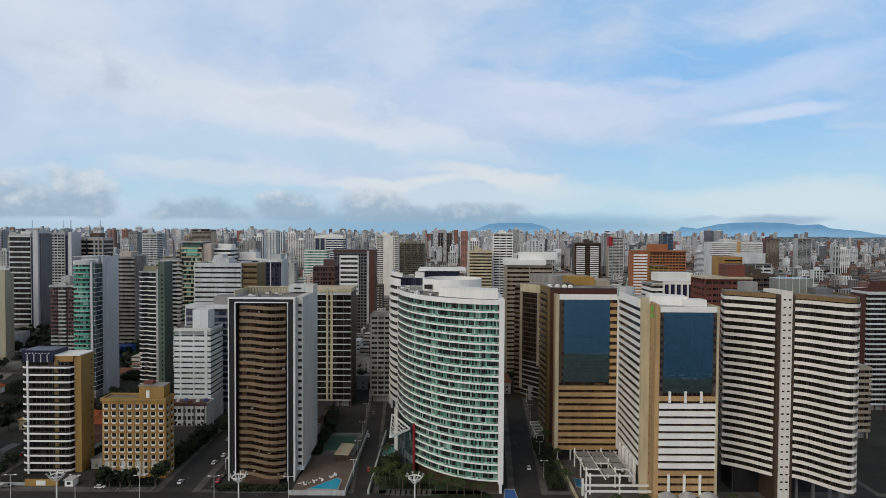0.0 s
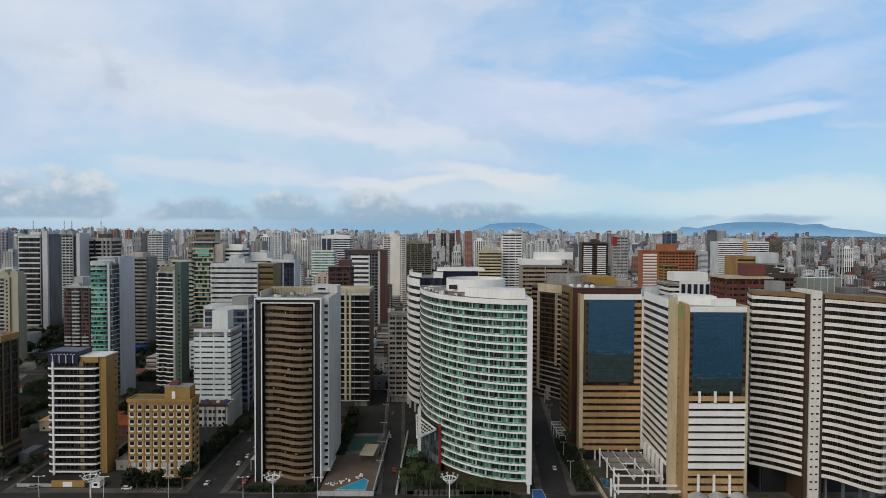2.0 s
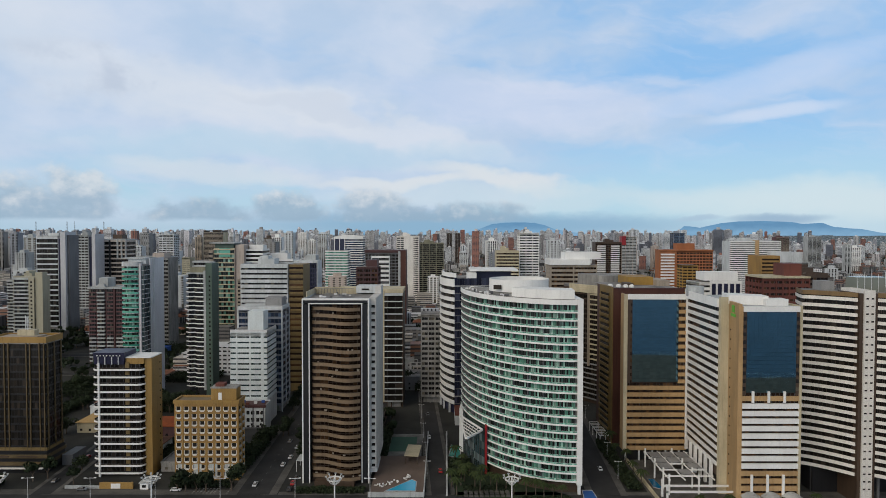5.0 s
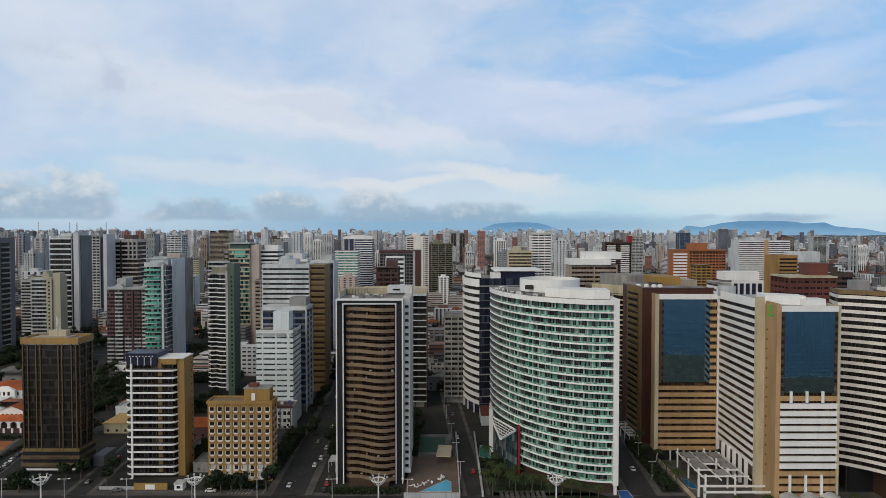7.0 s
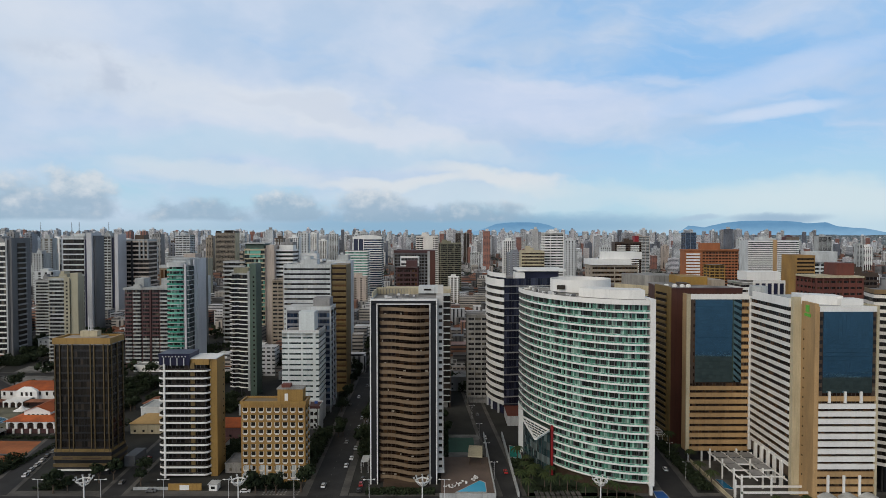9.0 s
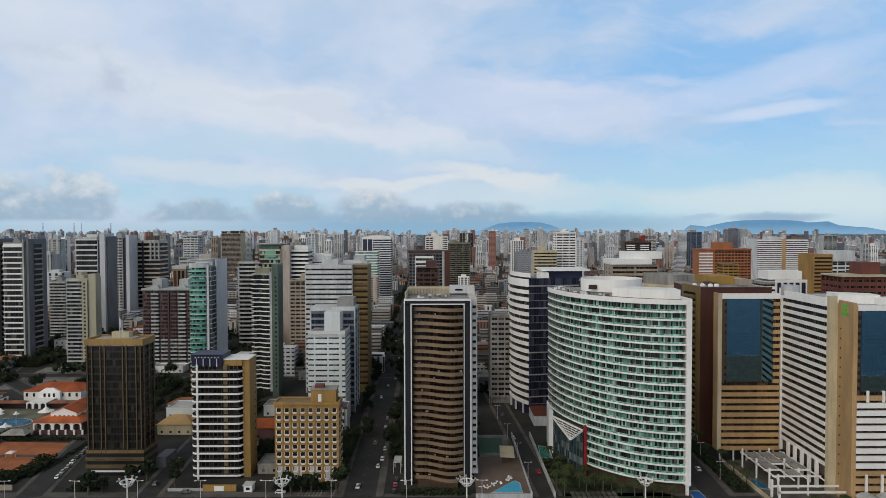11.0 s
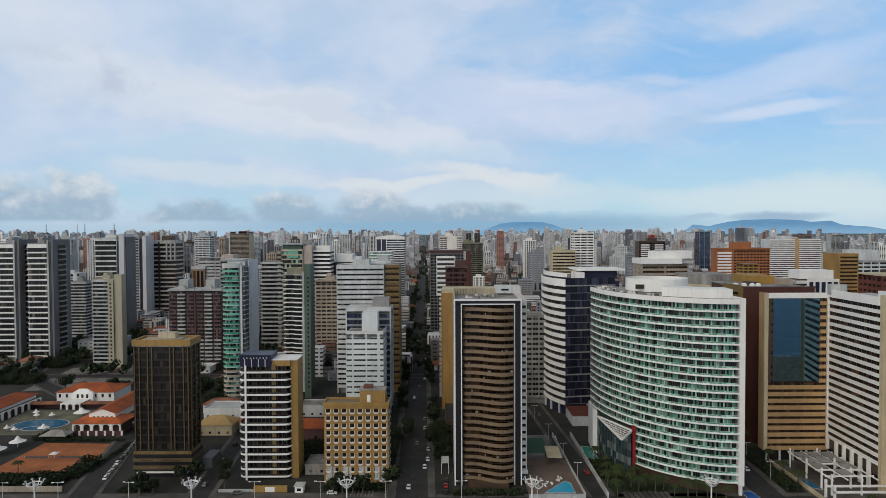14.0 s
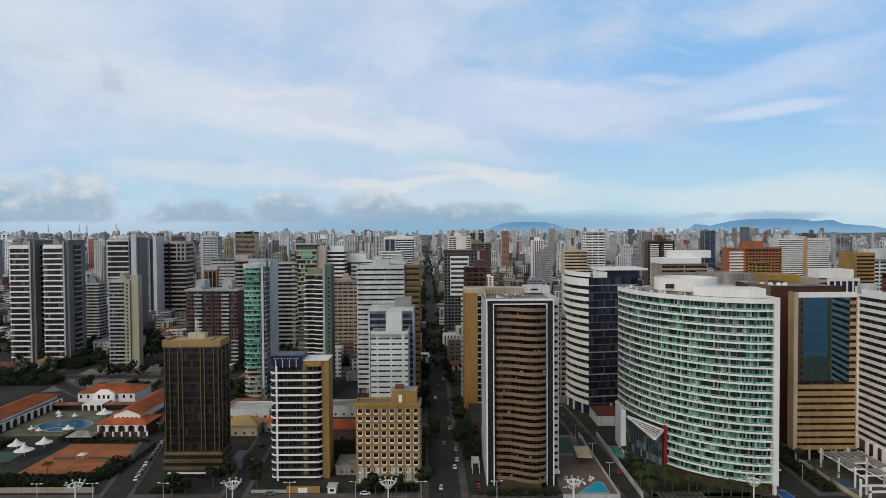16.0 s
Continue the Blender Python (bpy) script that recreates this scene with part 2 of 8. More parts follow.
M = dict(
    white=stuff_mat("white_paint", (0.60, 0.62, 0.62, 1), 0.6),
    bright=stuff_mat("fresh_white_paint", (0.82, 0.81, 0.78, 1), 0.55, grain=0.06, stain=0.07),
    offwhite=stuff_mat("aged_white_paint", (0.45, 0.465, 0.46, 1), 0.7, stain=0.3),
    sidewall=stuff_mat("grey_side_render", (0.58, 0.56, 0.53, 1), 0.75, stain=0.15),
    pinkbeige=stuff_mat("pink_beige_render", (0.52, 0.44, 0.38, 1), 0.7),
    grey=stuff_mat("grey_render", (0.29, 0.285, 0.28, 1), 0.75),
    slate=stuff_mat("slate_cladding", (0.145, 0.145, 0.15, 1), 0.6),
    oxblood=stuff_mat("oxblood_tiles", (0.085, 0.030, 0.020, 1), 0.6),
    deck=stuff_mat("pool_deck_tiles", (0.15, 0.11, 0.09, 1), 0.8, streak=False),
    bluegrey=stuff_mat("blue_grey_cladding", (0.26, 0.275, 0.305, 1), 0.5),
    concrete=stuff_mat("concrete", (0.30, 0.29, 0.27, 1), 0.85, stain=0.4),
    roofing=stuff_mat("roof_membrane", (0.26, 0.25, 0.24, 1), 0.9, stain=0.5, streak=False),
    straw=stuff_mat("straw_render", (0.40, 0.37, 0.27, 1), 0.7, stain=0.15),
    ivory=stuff_mat("ivory_paint", (0.76, 0.72, 0.66, 1), 0.6, stain=0.12),
    cool=stuff_mat("cool_white_paint", (0.70, 0.75, 0.75, 1), 0.55, stain=0.1),
    cream=stuff_mat("cream_render", (0.54, 0.47, 0.32, 1), 0.7),
    beige=stuff_mat("beige_tiles", (0.38, 0.32, 0.25, 1), 0.65),
    tan=stuff_mat("tan_render", (0.46, 0.295, 0.14, 1), 0.6),
    gold=stuff_mat("gold_tiles", (0.34, 0.205, 0.06, 1), 0.5),
    old_gold=stuff_mat("old_gold_cladding", (0.125, 0.088, 0.04, 1), 0.5),
    dullgold=stuff_mat("dull_gold_tiles", (0.20, 0.135, 0.05, 1), 0.5),
    ochre=stuff_mat("ochre_render", (0.35, 0.20, 0.058, 1), 0.65),
    mustard=stuff_mat("mustard_render", (0.34, 0.20, 0.045, 1), 0.65),
    orange=stuff_mat("burnt_orange_tiles", (0.36, 0.13, 0.05, 1), 0.65),
    brick=stuff_mat("red_brown_tiles", (0.15, 0.047, 0.033, 1), 0.65),
    maroon=stuff_mat("maroon_tiles", (0.078, 0.034, 0.033, 1), 0.55),
    rose=stuff_mat("old_rose_render", (0.135, 0.068, 0.07, 1), 0.7),
    brown=stuff_mat("brown_cladding", (0.075, 0.048, 0.032, 1), 0.5),
    bronze=stuff_mat("bronze_cladding", (0.225, 0.158, 0.098, 1), 0.5, metal=0.1),
    olive=stuff_mat("olive_tiles", (0.23, 0.22, 0.15, 1), 0.6),
    green=stuff_mat("sage_tiles", (0.08, 0.12, 0.095, 1), 0.55),
    navy=stuff_mat("navy_cladding", (0.02, 0.022, 0.055, 1), 0.4),
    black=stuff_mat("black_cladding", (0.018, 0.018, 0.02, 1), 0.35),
    red=stuff_mat("red_cladding", (0.30, 0.02, 0.025, 1), 0.4),
    steel=stuff_mat("painted_steel", (0.66, 0.66, 0.66, 1), 0.4, stain=0.1, bump=0.0),
    dark_steel=stuff_mat("dark_metal", (0.09, 0.09, 0.095, 1), 0.5, stain=0.1, bump=0.0),
    asphalt=stuff_mat("asphalt", (0.033, 0.032, 0.032, 1), 0.9, stain=0.45, streak=False),
    pave=stuff_mat("pavement_concrete", (0.105, 0.099, 0.09, 1), 0.9, stain=0.45, streak=False),
    earth=stuff_mat("town_ground", (0.031, 0.031, 0.027, 1), 0.95, stain=0.6, size=3, streak=False),
    clay=stuff_mat("clay_court", (0.37, 0.125, 0.045, 1), 0.95, stain=0.3, streak=False),
    sand=stuff_mat("beach_sand", (0.30, 0.22, 0.16, 1), 0.95, stain=0.25, streak=False),
    tile=stuff_mat("clay_roof_tiles", (0.44, 0.105, 0.028, 1), 0.8, stain=0.4, streak=False, var=0.3),
    tile_old=stuff_mat("weathered_roof_tiles", (0.20, 0.085, 0.05, 1), 0.85, stain=0.5, streak=False, var=0.35),
    tile_worn=stuff_mat("faded_line_paint", (0.42, 0.20, 0.12, 1), 0.9, streak=False),
    lot=stuff_mat("parking_concrete", (0.19, 0.187, 0.178, 1), 0.9, stain=0.5, streak=False),
    terrace=stuff_mat("terrace_tiles", (0.16, 0.155, 0.11, 1), 0.85, stain=0.4, streak=False),
    line=stuff_mat("road_paint", (0.65, 0.65, 0.62, 1), 0.8, streak=False),
    lawn=stuff_mat("lawn", (0.028, 0.045, 0.018, 1), 0.95, stain=0.4, streak=False),
    turf=stuff_mat("green_court", (0.05, 0.115, 0.085, 1), 0.9, stain=0.2, streak=False),
    bluesheet=stuff_mat("blue_sheet", (0.03, 0.09, 0.32, 1), 0.5, streak=False),
    g_dark=glass_mat("dark_window_glass", (0.020, 0.020, 0.021, 1), (0.13, 0.115, 0.09, 1), 0.14, spec=0.3),
    g_brown=glass_mat("bronze_window_glass", (0.022, 0.013, 0.009, 1), (0.085, 0.045, 0.022, 1), 0.2, spec=0.25),
    g_black=glass_mat("black_window_glass", (0.018, 0.016, 0.014, 1), (0.045, 0.037, 0.030, 1), 0.2, spec=0.22),
    g_green=glass_mat("green_window_glass", (0.020, 0.028, 0.024, 1), (0.33, 0.52, 0.43, 1), 0.32, tint=(0.11, 0.29, 0.21, 1), spec=0.4),
    g_aqua=glass_mat("aqua_balcony_glass", (0.13, 0.33, 0.25, 1), (0.30, 0.54, 0.44, 1), 0.4, spec=0.6),
    g_navy=glass_mat("navy_window_glass", (0.016, 0.018, 0.034, 1), (0.045, 0.05, 0.08, 1), 0.3, spec=0.35),
    paleslab=stuff_mat("pale_blue_cladding", (0.54, 0.54, 0.56, 1), 0.5, stain=0.1),
    g_jade=glass_mat("jade_balcony_glass", (0.05, 0.25, 0.18, 1), (0.14, 0.42, 0.32, 1), 0.35, spec=0.6),
    g_blue=glass_mat("blue_window_glass", (0.018, 0.03, 0.06, 1), (0.07, 0.11, 0.18, 1), 0.25, spec=0.8),
    roof_gold=stuff_mat("roof_gold", (0.20, 0.125, 0.055, 1), 0.6),
    roof_glass=glass_mat("pale_roof_glass", (0.13, 0.145, 0.125, 1), (0.20, 0.215, 0.185, 1), 0.35, spec=0.4),
    g_teal=glass_mat("teal_window_glass", (0.03, 0.055, 0.06, 1), (0.14, 0.18, 0.18, 1), 0.25, spec=0.4),
    mirror=mirror_glass_mat("blue_mirror_glass", (0.12, 0.22, 0.275, 1)),
    leaf=leaf_mat("foliage", (0.012, 0.020, 0.010, 1), (0.033, 0.046, 0.020, 1)),
    palm=leaf_mat("palm_fronds", (0.018, 0.032, 0.010, 1), (0.05, 0.064, 0.02, 1)),
    bark=stuff_mat("bark", (0.10, 0.075, 0.055, 1), 0.9, streak=False),
    pool=water_mat("pool_water", (0.02, 0.36, 0.58, 1), 0.08, 0.15, 0.3),
    pool_dark=water_mat("deep_pool_water", (0.012, 0.13, 0.25, 1), 0.08, 0.15, 0.3),
    pool_green=water_mat("green_pool_water", (0.03, 0.24, 0.20, 1), 0.1, 0.15, 0.3),
    sea=water_mat("sea_water", (0.012, 0.07, 0.13, 1), 0.25, 0.5, 1.2),
    foam=stuff_mat("surf_foam", (0.75, 0.78, 0.78, 1), 0.8, streak=False),
)

# ---- mesh tools ----


class Shape:
    """Collects faces of one mesh part; every solid added stays an island of its own."""

    def __init__(self):
        self.v, self.f, self.m = [], [], []

    def face(self, pts, mat=0):
        n = len(self.v)
        self.v += [tuple(p) for p in pts]
        self.f.append(tuple(range(n, n + len(pts))))
        self.m.append(mat)

    def box(self, x0, x1, y0, y1, z0, z1, mat=0):
        n = len(self.v)
        self.v += [(x0, y0, z0), (x1, y0, z0), (x1, y1, z0), (x0, y1, z0), (x0, y0, z1), (x1, y0, z1), (x1, y1, z1), (x0, y1, z1)]
        for q in ((0, 3, 2, 1), (4, 5, 6, 7), (0, 1, 5, 4), (1, 2, 6, 5), (2, 3, 7, 6), (3, 0, 4, 7)):
            self.f.append(tuple(n + i for i in q))
            self.m.append(mat)
        return self

    def prism(self, pts, z0, z1, mat=0, top=1.0):
        """Upright prism on a plan outline (counter-clockwise); top scales the upper outline about its middle."""
        n, k = len(self.v), len(pts)
        cx, cy = sum(p[0] for p in pts) / k, sum(p[1] for p in pts) / k
        self.v += [(x, y, z0) for x, y in pts] + [(cx + (x - cx) * top, cy + (y - cy) * top, z1) for x, y in pts]
        self.f.append(tuple(n + i for i in reversed(range(k))))
        self.f.append(tuple(n + k + i for i in range(k)))
        self.m += [mat, mat]
        for i in range(k):
            j = (i + 1) % k
            self.f.append((n + i, n + j, n + k + j, n + k + i))
            self.m.append(mat)
        return self

    def ribbon(self, path, z0, z1, thick, mat=0):
        """Upright wall along an open plan path, thick metres to its right-hand side (outside)."""
        n, k = len(self.v), len(path)
        off = offset(path, thick)
        for p, q in zip(path, off):
            self.v += [(p[0], p[1], z0), (q[0], q[1], z0), (q[0], q[1], z1), (p[0], p[1], z1)]
        for i in range(k - 1):
            a_, b_ = n + 4 * i, n + 4 * (i + 1)
            for s in range(4):
                t = (s + 1) % 4
                self.f.append((a_ + s, a_ + t, b_ + t, b_ + s))
                self.m.append(mat)
        self.f.append((n + 3, n + 2, n + 1, n))
        e_ = n + 4 * (k - 1)
        self.f.append((e_, e_ + 1, e_ + 2, e_ + 3))
        self.m += [mat, mat]
        return self

    def wall_panes(self, path, z0, z1, pane, glass=0, bar=1, depth=0.08, rail=0.0):
        """Glazing along a plan path: one quad a pane, upright mullions and an optional rail."""
        for p, q in zip(path[:-1], path[1:]):
            L = math.hypot(q[0] - p[0], q[1] - p[1])
            k = max(1, round(L / pane))
            ux, uy = (q[0] - p[0]) / L, (q[1] - p[1]) / L
            nx, ny = uy, -ux
            for i in range(k):
                a_, b_ = i * L / k, (i + 1) * L / k
                self.face([(p[0] + ux * a_, p[1] + uy * a_, z0), (p[0] + ux * b_, p[1] + uy * b_, z0),
                           (p[0] + ux * b_, p[1] + uy * b_, z1), (p[0] + ux * a_, p[1] + uy * a_, z1)], glass)
                if bar is not None:
                    c = [(p[0] + ux * (a_ + s) + nx * o, p[1] + uy * (a_ + s) + ny * o) for s, o in ((-depth, 0.01), (-depth, depth), (depth, depth), (depth, 0.01))]
                    self.prism([c[1], c[2], c[3], c[0]], z0, z1, bar)
            if rail:
                self.ribbon([p, q], z0 + rail, z0 + rail + 0.1, depth, bar)
        return self

    def mesh(self, name, mats):
        me = bpy.data.meshes.new(name)
        me.from_pydata(self.v, [], self.f)
        for mt in mats:
            me.materials.append(mt)
        if len(mats) > 1:
            me.polygons.foreach_set("material_index", self.m)
        me.update()
        return me


def offset(path, d):
    """The path moved d metres to its right."""
    out = []
    for i, p in enumerate(path):
        a_, b_ = path[max(0, i - 1)], path[min(len(path) - 1, i + 1)]
        L = math.hypot(b_[0] - a_[0], b_[1] - a_[1]) or 1
        out.append((p[0] + (b_[1] - a_[1]) / L * d, p[1] - (b_[0] - a_[0]) / L * d))
    return out


def thing(name, x, y, label, category, group="", z=0.0, rz=0.0):
    ob = new(name)
    ob.empty_display_size = 1.0
    ob.matrix_world = pose(x, y, z, 0, 0, rz)
    return tagged(ob, label, category, group)


def piece(name, me, parent, x=0.0, y=0.0, z=0.0, label=""):
    """A part on a ready mesh, in its parent's own coordinates."""
    ob = new(name, me)
    ob.parent = parent
    ob.location = (x, y, z)
    if label:
        ob["label"] = label
    return ob


def part(name, shape, mats, parent, label="", x=0.0, y=0.0, z=0.0):
    mats = mats if isinstance(mats, (list, tuple)) else [mats]
    return piece(name, shape.mesh(name, [M[k] if isinstance(k, str) else k for k in mats]), parent, x, y, z, label)


def single(name, shape, mats, label, category="", group="", kind="", x=0.0, y=0.0, z=0.0):
    mats = mats if isinstance(mats, (list, tuple)) else [mats]
    ob = new(name, shape.mesh(name, [M[k] if isinstance(k, str) else k for k in mats]))
    ob.location = (x, y, z)
    return tagged(ob, label, category, group, kind)


AIR = Shape().box(0, 1.3, 0, 0.8, 0, 0.95).box(0.2, 1.1, -0.06, 0.0, 0.15, 0.8).mesh("air_unit", [M["steel"]])


def roof_gear(parent, x0, x1, y0, y1, z, wall, seed, tank=True, tall=4.0):
    """Parapet, lift room, water tank and air units on a flat roof."""
    r = random.Random(seed)
    s = Shape()
    t = 0.25
    s.box(x0, x1, y0, y0 + t, z, z + 1.0).box(x0, x1, y1 - t, y1, z, z + 1.0)
    s.box(x0, x0 + t, y0 + t, y1 - t, z, z + 1.0).box(x1 - t, x1, y0 + t, y1 - t, z, z + 1.0)
    part("parapet", s, wall, parent)
    w, d = x1 - x0, y1 - y0
    a_ = x0 + w * r.uniform(0.2, 0.4)
    b_ = min(a_ + max(5.0, w * 0.35), x1 - 1.0)
    c_ = y0 + d * 0.3
    e_ = y1 - d * 0.2
    if tank:
        part("lift_room", Shape().box(a_, b_, c_, e_, z - 0.3, z + tall).box(a_ - 0.2, b_ + 0.2, c_ - 0.2, e_ + 0.2, z + tall, z + tall + 0.25), wall, parent)
        q = Shape()
        q.box(a_ + 0.8, a_ + 0.6 * (b_ - a_), c_ + 0.7, e_ - 0.6, z + tall + 0.2, z + tall + 2.2)
        part("water_tank", q, wall, parent)
    for i in range(3):
        ux, uy = r.uniform(x0 + 1.2, x1 - 2.5), r.uniform(y0 + 1.0, c_ - 0.8) if c_ - y0 > 2.2 else y0 + 1.0
        piece("air_unit", AIR, parent, ux, uy, z - 0.05)


def tower(name, label, x0, x1, y0, y1, h, fh=3.0, base=4.0, front="bands", sides="solid", wall="white", band="white",
          glass="g_dark", bh=1.15, proud=0.9, pane=2.2, piers=0, side_mat=None, gear=True, seed=0, cap=1.6, category="building", side_windows=3, group="", gear_h=4.0,
          fin_l=None, fin_r=None, rz=0.0):
    """A block of flats or offices: glazed floors behind floor bands, solid or banded side walls, roof with its gear."""
    cx, cy = (x0 + x1) / 2, (y0 + y1) / 2
    T = thing(name, cx, cy, label, category, group, rz=rz)
    w, d = (x1 - x0) / 2, (y1 - y0) / 2
    n = max(1, int((h - base - cap) / fh))
    fh = (h - base - cap) / n
    side_mat = side_mat or wall
    # entrance storey
    b = Shape().box(-w + 1.5, w - 1.5, -d + 1.5, d - 1.0, 0, base)
    part("ground_storey", b, "concrete" if base < 5 else wall, T)
    cm = Shape().box(-0.35, 0.35, 0.2, 0.9, 0, base).mesh("column", [M[wall]])
    k = max(2, int(2 * w / 6))
    if y0 < 430:
        for i in range(k + 1):
            piece("column", cm, T, -w + 0.4 + (2 * w - 0.8) * i / k, -d)
    ins = 0.0 if sides != "bands" and sides != "grid" else 0.25
    glz = Shape()
    glz.wall_panes([(-w + 0.3, -d + 0.25), (w - 0.3, -d + 0.25)], 0.2, fh, pane, 0, 1)
    if sides in ("bands", "grid"):
        glz.wall_panes([(w - 0.25, -d + 0.25), (w - 0.25, d - 0.25)], 0.2, fh, pane, 0, 1)
        glz.wall_panes([(-w + 0.25, d - 0.25), (-w + 0.25, -d + 0.25)], 0.2, fh, pane, 0, 1)
    gm = glz.mesh("glazing", [M[glass], M["dark_steel"]])
    for i in range(n):
        piece("glazing", gm, T, 0, 0, base + i * fh)
    part("core", Shape().box(-w + 0.5, w - 0.5, -d + 0.5, d - 0.3, base, h - cap + 0.1), "brown", T)
    sl = Shape()
    if front == "bands":
        sl.box(-w, w, -d - proud, -d + 0.5, 0.0, 0.22)
        sl.box(-w, w, -d - proud - 0.12, -d - proud, -0.1, bh)
        if sides == "bands":
            for sx in (-1, 1):
                a_, b_ = sorted((sx * w, sx * (w + proud * 0.5)))
                sl.box(a_, b_, -d - proud, d, -0.1, bh)
    else:
        sl.box(-w, w, -d - 0.1, -d + 0.4, -0.1, bh)
        if sides in ("bands", "grid"):
            sl.box(w - 0.4, w, -d + 0.4, d, -0.1, bh).box(-w, -w + 0.4, -d + 0.4, d, -0.1, bh)
    me = sl.mesh("floor_band", [M[band]])
    for i in range(n + 1):
        piece("balcony" if front == "bands" else "floor_band", me, T, 0, 0, base + i * fh)
    if piers:
        pm = Shape().box(-0.35, 0.35, -0.22, 0.35, base, h).mesh("pier", [M[wall]])
        for i in range(piers + 1):
            piece("pier", pm, T, -w + 0.35 + (2 * w - 0.7) * i / piers, -d)
        if sides == "grid":
            kd = max(2, int(2 * d / (2 * w) * piers))
            ps = Shape().box(-0.3, 0.18, -0.35, 0.35, base, h).mesh("pier", [M[wall]])
            for sx in (-1, 1):
                for i in range(kd + 1):
                    piece("pier", ps, T, sx * w + (0.12 if sx < 0 else 0), -d + 0.4 + (2 * d - 0.8) * i / kd)
    if sides == "solid":
        for sx in (-1, 1):
            a_, b_ = sorted((sx * (w + 0.15), sx * (w - 0.35)))
            part("side_wall", Shape().box(a_, b_, -d + 0.1, d, 0.0, h + 0.3), side_mat, T)
            if side_windows:
                wm = Shape().box(-0.08, 0.08, -0.55, 0.55, 0.9, 2.1, 0).box(-0.12, 0.12, -0.7, 0.7, 0.75, 0.9, 1).mesh("side_window", [M[glass], M[side_mat]])
                for q in range(side_windows if (sx > 0) == (cx < 0) else 0):
                    for i in range(n):
                        piece("window", wm, T, sx * (w + 0.14), -d + 2 * d * (q + 0.7) / (side_windows + 0.4), base + i * fh)
    for sx, fin in ((-1, fin_l), (1, fin_r)):
        if fin:
            wid, mt, extra = fin
            a_, b_ = sorted((sx * (w + 0.15), sx * (w + wid)))
            part("corner_tower", Shape().box(a_, b_, -d - 0.2, d - 1, 0, h + extra), mt, T)
    part("back_wall", Shape().box(-w + 0.3, w - 0.3, d - 0.3, d, 0, h), wall, T)
    part("roof", Shape().box(-w, w, -d - 0.1, d, h - cap, h), [band], T)
    part("roof_deck", Shape().box(-w + 0.3, w - 0.3, -d + 0.3, d - 0.3, h, h + 0.06), "roofing", T)
    if gear:
        roof_gear(T, -w, w, -d - 0.1, d, h + 0.004, wall, seed, tall=gear_h)
    return T

# ---- ground, streets, sea ----
single("ground", Shape().box(-5200, 5200, 150, 4980, -2.0, 0.0), "earth", "dark town ground reaching to the horizon", kind="structure")
single("beach", Shape().box(-5200, 5200, 24, 150, -2.0, -0.05), "sand", "pale sand beach beside the sea", kind="structure")
single("water", Shape().box(-5200, 5200, -4900, 24, -2.0, -0.4), "sea", "dark blue sea behind the surf", kind="structure")
def shore(x, k):
    return 23 + 2.4 * math.sin(x * 0.045 + k) + 1.1 * math.sin(x * 0.13 + 2 * k) + 0.5 * math.sin(x * 0.41 + k)


s = Shape()
for k_, (off, wide) in enumerate(((0.0, 2.6), (-7.5, 1.2), (-15.0, 0.8))):
    edge = [(-480 + i * 2.0, shore(-480 + i * 2.0, k_ * 1.7) + off) for i in range(481)]
    for i, (p, q) in enumerate(zip(edge[:-1], edge[1:])):
        w0, w1 = (wide * max(0.08, 0.5 + 0.5 * math.sin(x_ * 0.21 + k_) + 0.3 * math.sin(x_ * 0.9)) for x_ in (p[0], q[0]))
        s.face([(p[0], p[1], 0.02), (q[0], q[1], 0.02), (q[0], q[1] + w1, 0.02), (p[0], p[1] + w0, 0.02)])
single("surf", s, "foam", "white line of surf along the beach", kind="stuff")


def strip(p, q, w, z0, z1):
    """A straight strip of road or pavement from p to q."""
    L = math.hypot(q[0] - p[0], q[1] - p[1])
    nx, ny = -(q[1] - p[1]) / L * w / 2, (q[0] - p[0]) / L * w / 2
    return Shape().prism([(p[0] - nx, p[1] - ny), (q[0] - nx, q[1] - ny), (q[0] + nx, q[1] + ny), (p[0] + nx, p[1] + ny)], z0, z1)


AVE = ((-112.4, 258), (-224, 4000))
STREETS = [("avenue", AVE, 13.5, 20.0), ("street", ((-33.5, 258), (-47, 470)), 8.0, 12.0), ("street", ((36, 258), (52, 480)), 11.0, 17.0),
           ("street", ((-201, 258), (-216, 420)), 8.0, 12.0), ("street", ((-250, 258), (-272, 350)), 10.0, 14.0),
           ("street", ((-272, 350), (-420, 480)), 9.0, 13.0), ("street", ((-420, 480), (-470, 620)), 12.0, 16.0),
           ("street", ((-420, 480), (200, 470)), 9.0, 13.0), ("street", ((-500, 545), (-100, 560)), 10.0, 14.0), ("street", ((178, 258), (190, 480)), 9.0, 14.0)]
zz = 0.03
single("shore_road", Shape().box(-900, 900, 222, 258, 0.0, 0.03), "asphalt", "dark asphalt road along the sea front", kind="structure")
single("promenade", Shape().box(-900, 900, 200, 222, 0.0, 0.15), "pave", "concrete promenade between road and beach", kind="structure")
for k_, (nm, (p, q), wr, wp) in enumerate(STREETS):
    single("pavement", strip(p, q, wp, 0.0, 0.12 + 0.004 * k_), "pave", "concrete pavement with a raised kerb beside the road", kind="structure")
    single("road", strip(p, q, wr, 0.0, 0.125 + 0.004 * k_ + 0.02), "asphalt", "worn dark asphalt road", kind="structure")
single("pavement", Shape().box(-900, -120, 258, 263, 0, 0.1), "pave", "concrete pavement with a raised kerb beside the road", kind="structure")
single("pavement", Shape().box(-102, 900, 258, 261, 0, 0.1), "pave", "concrete pavement with a raised kerb beside the road", kind="structure")


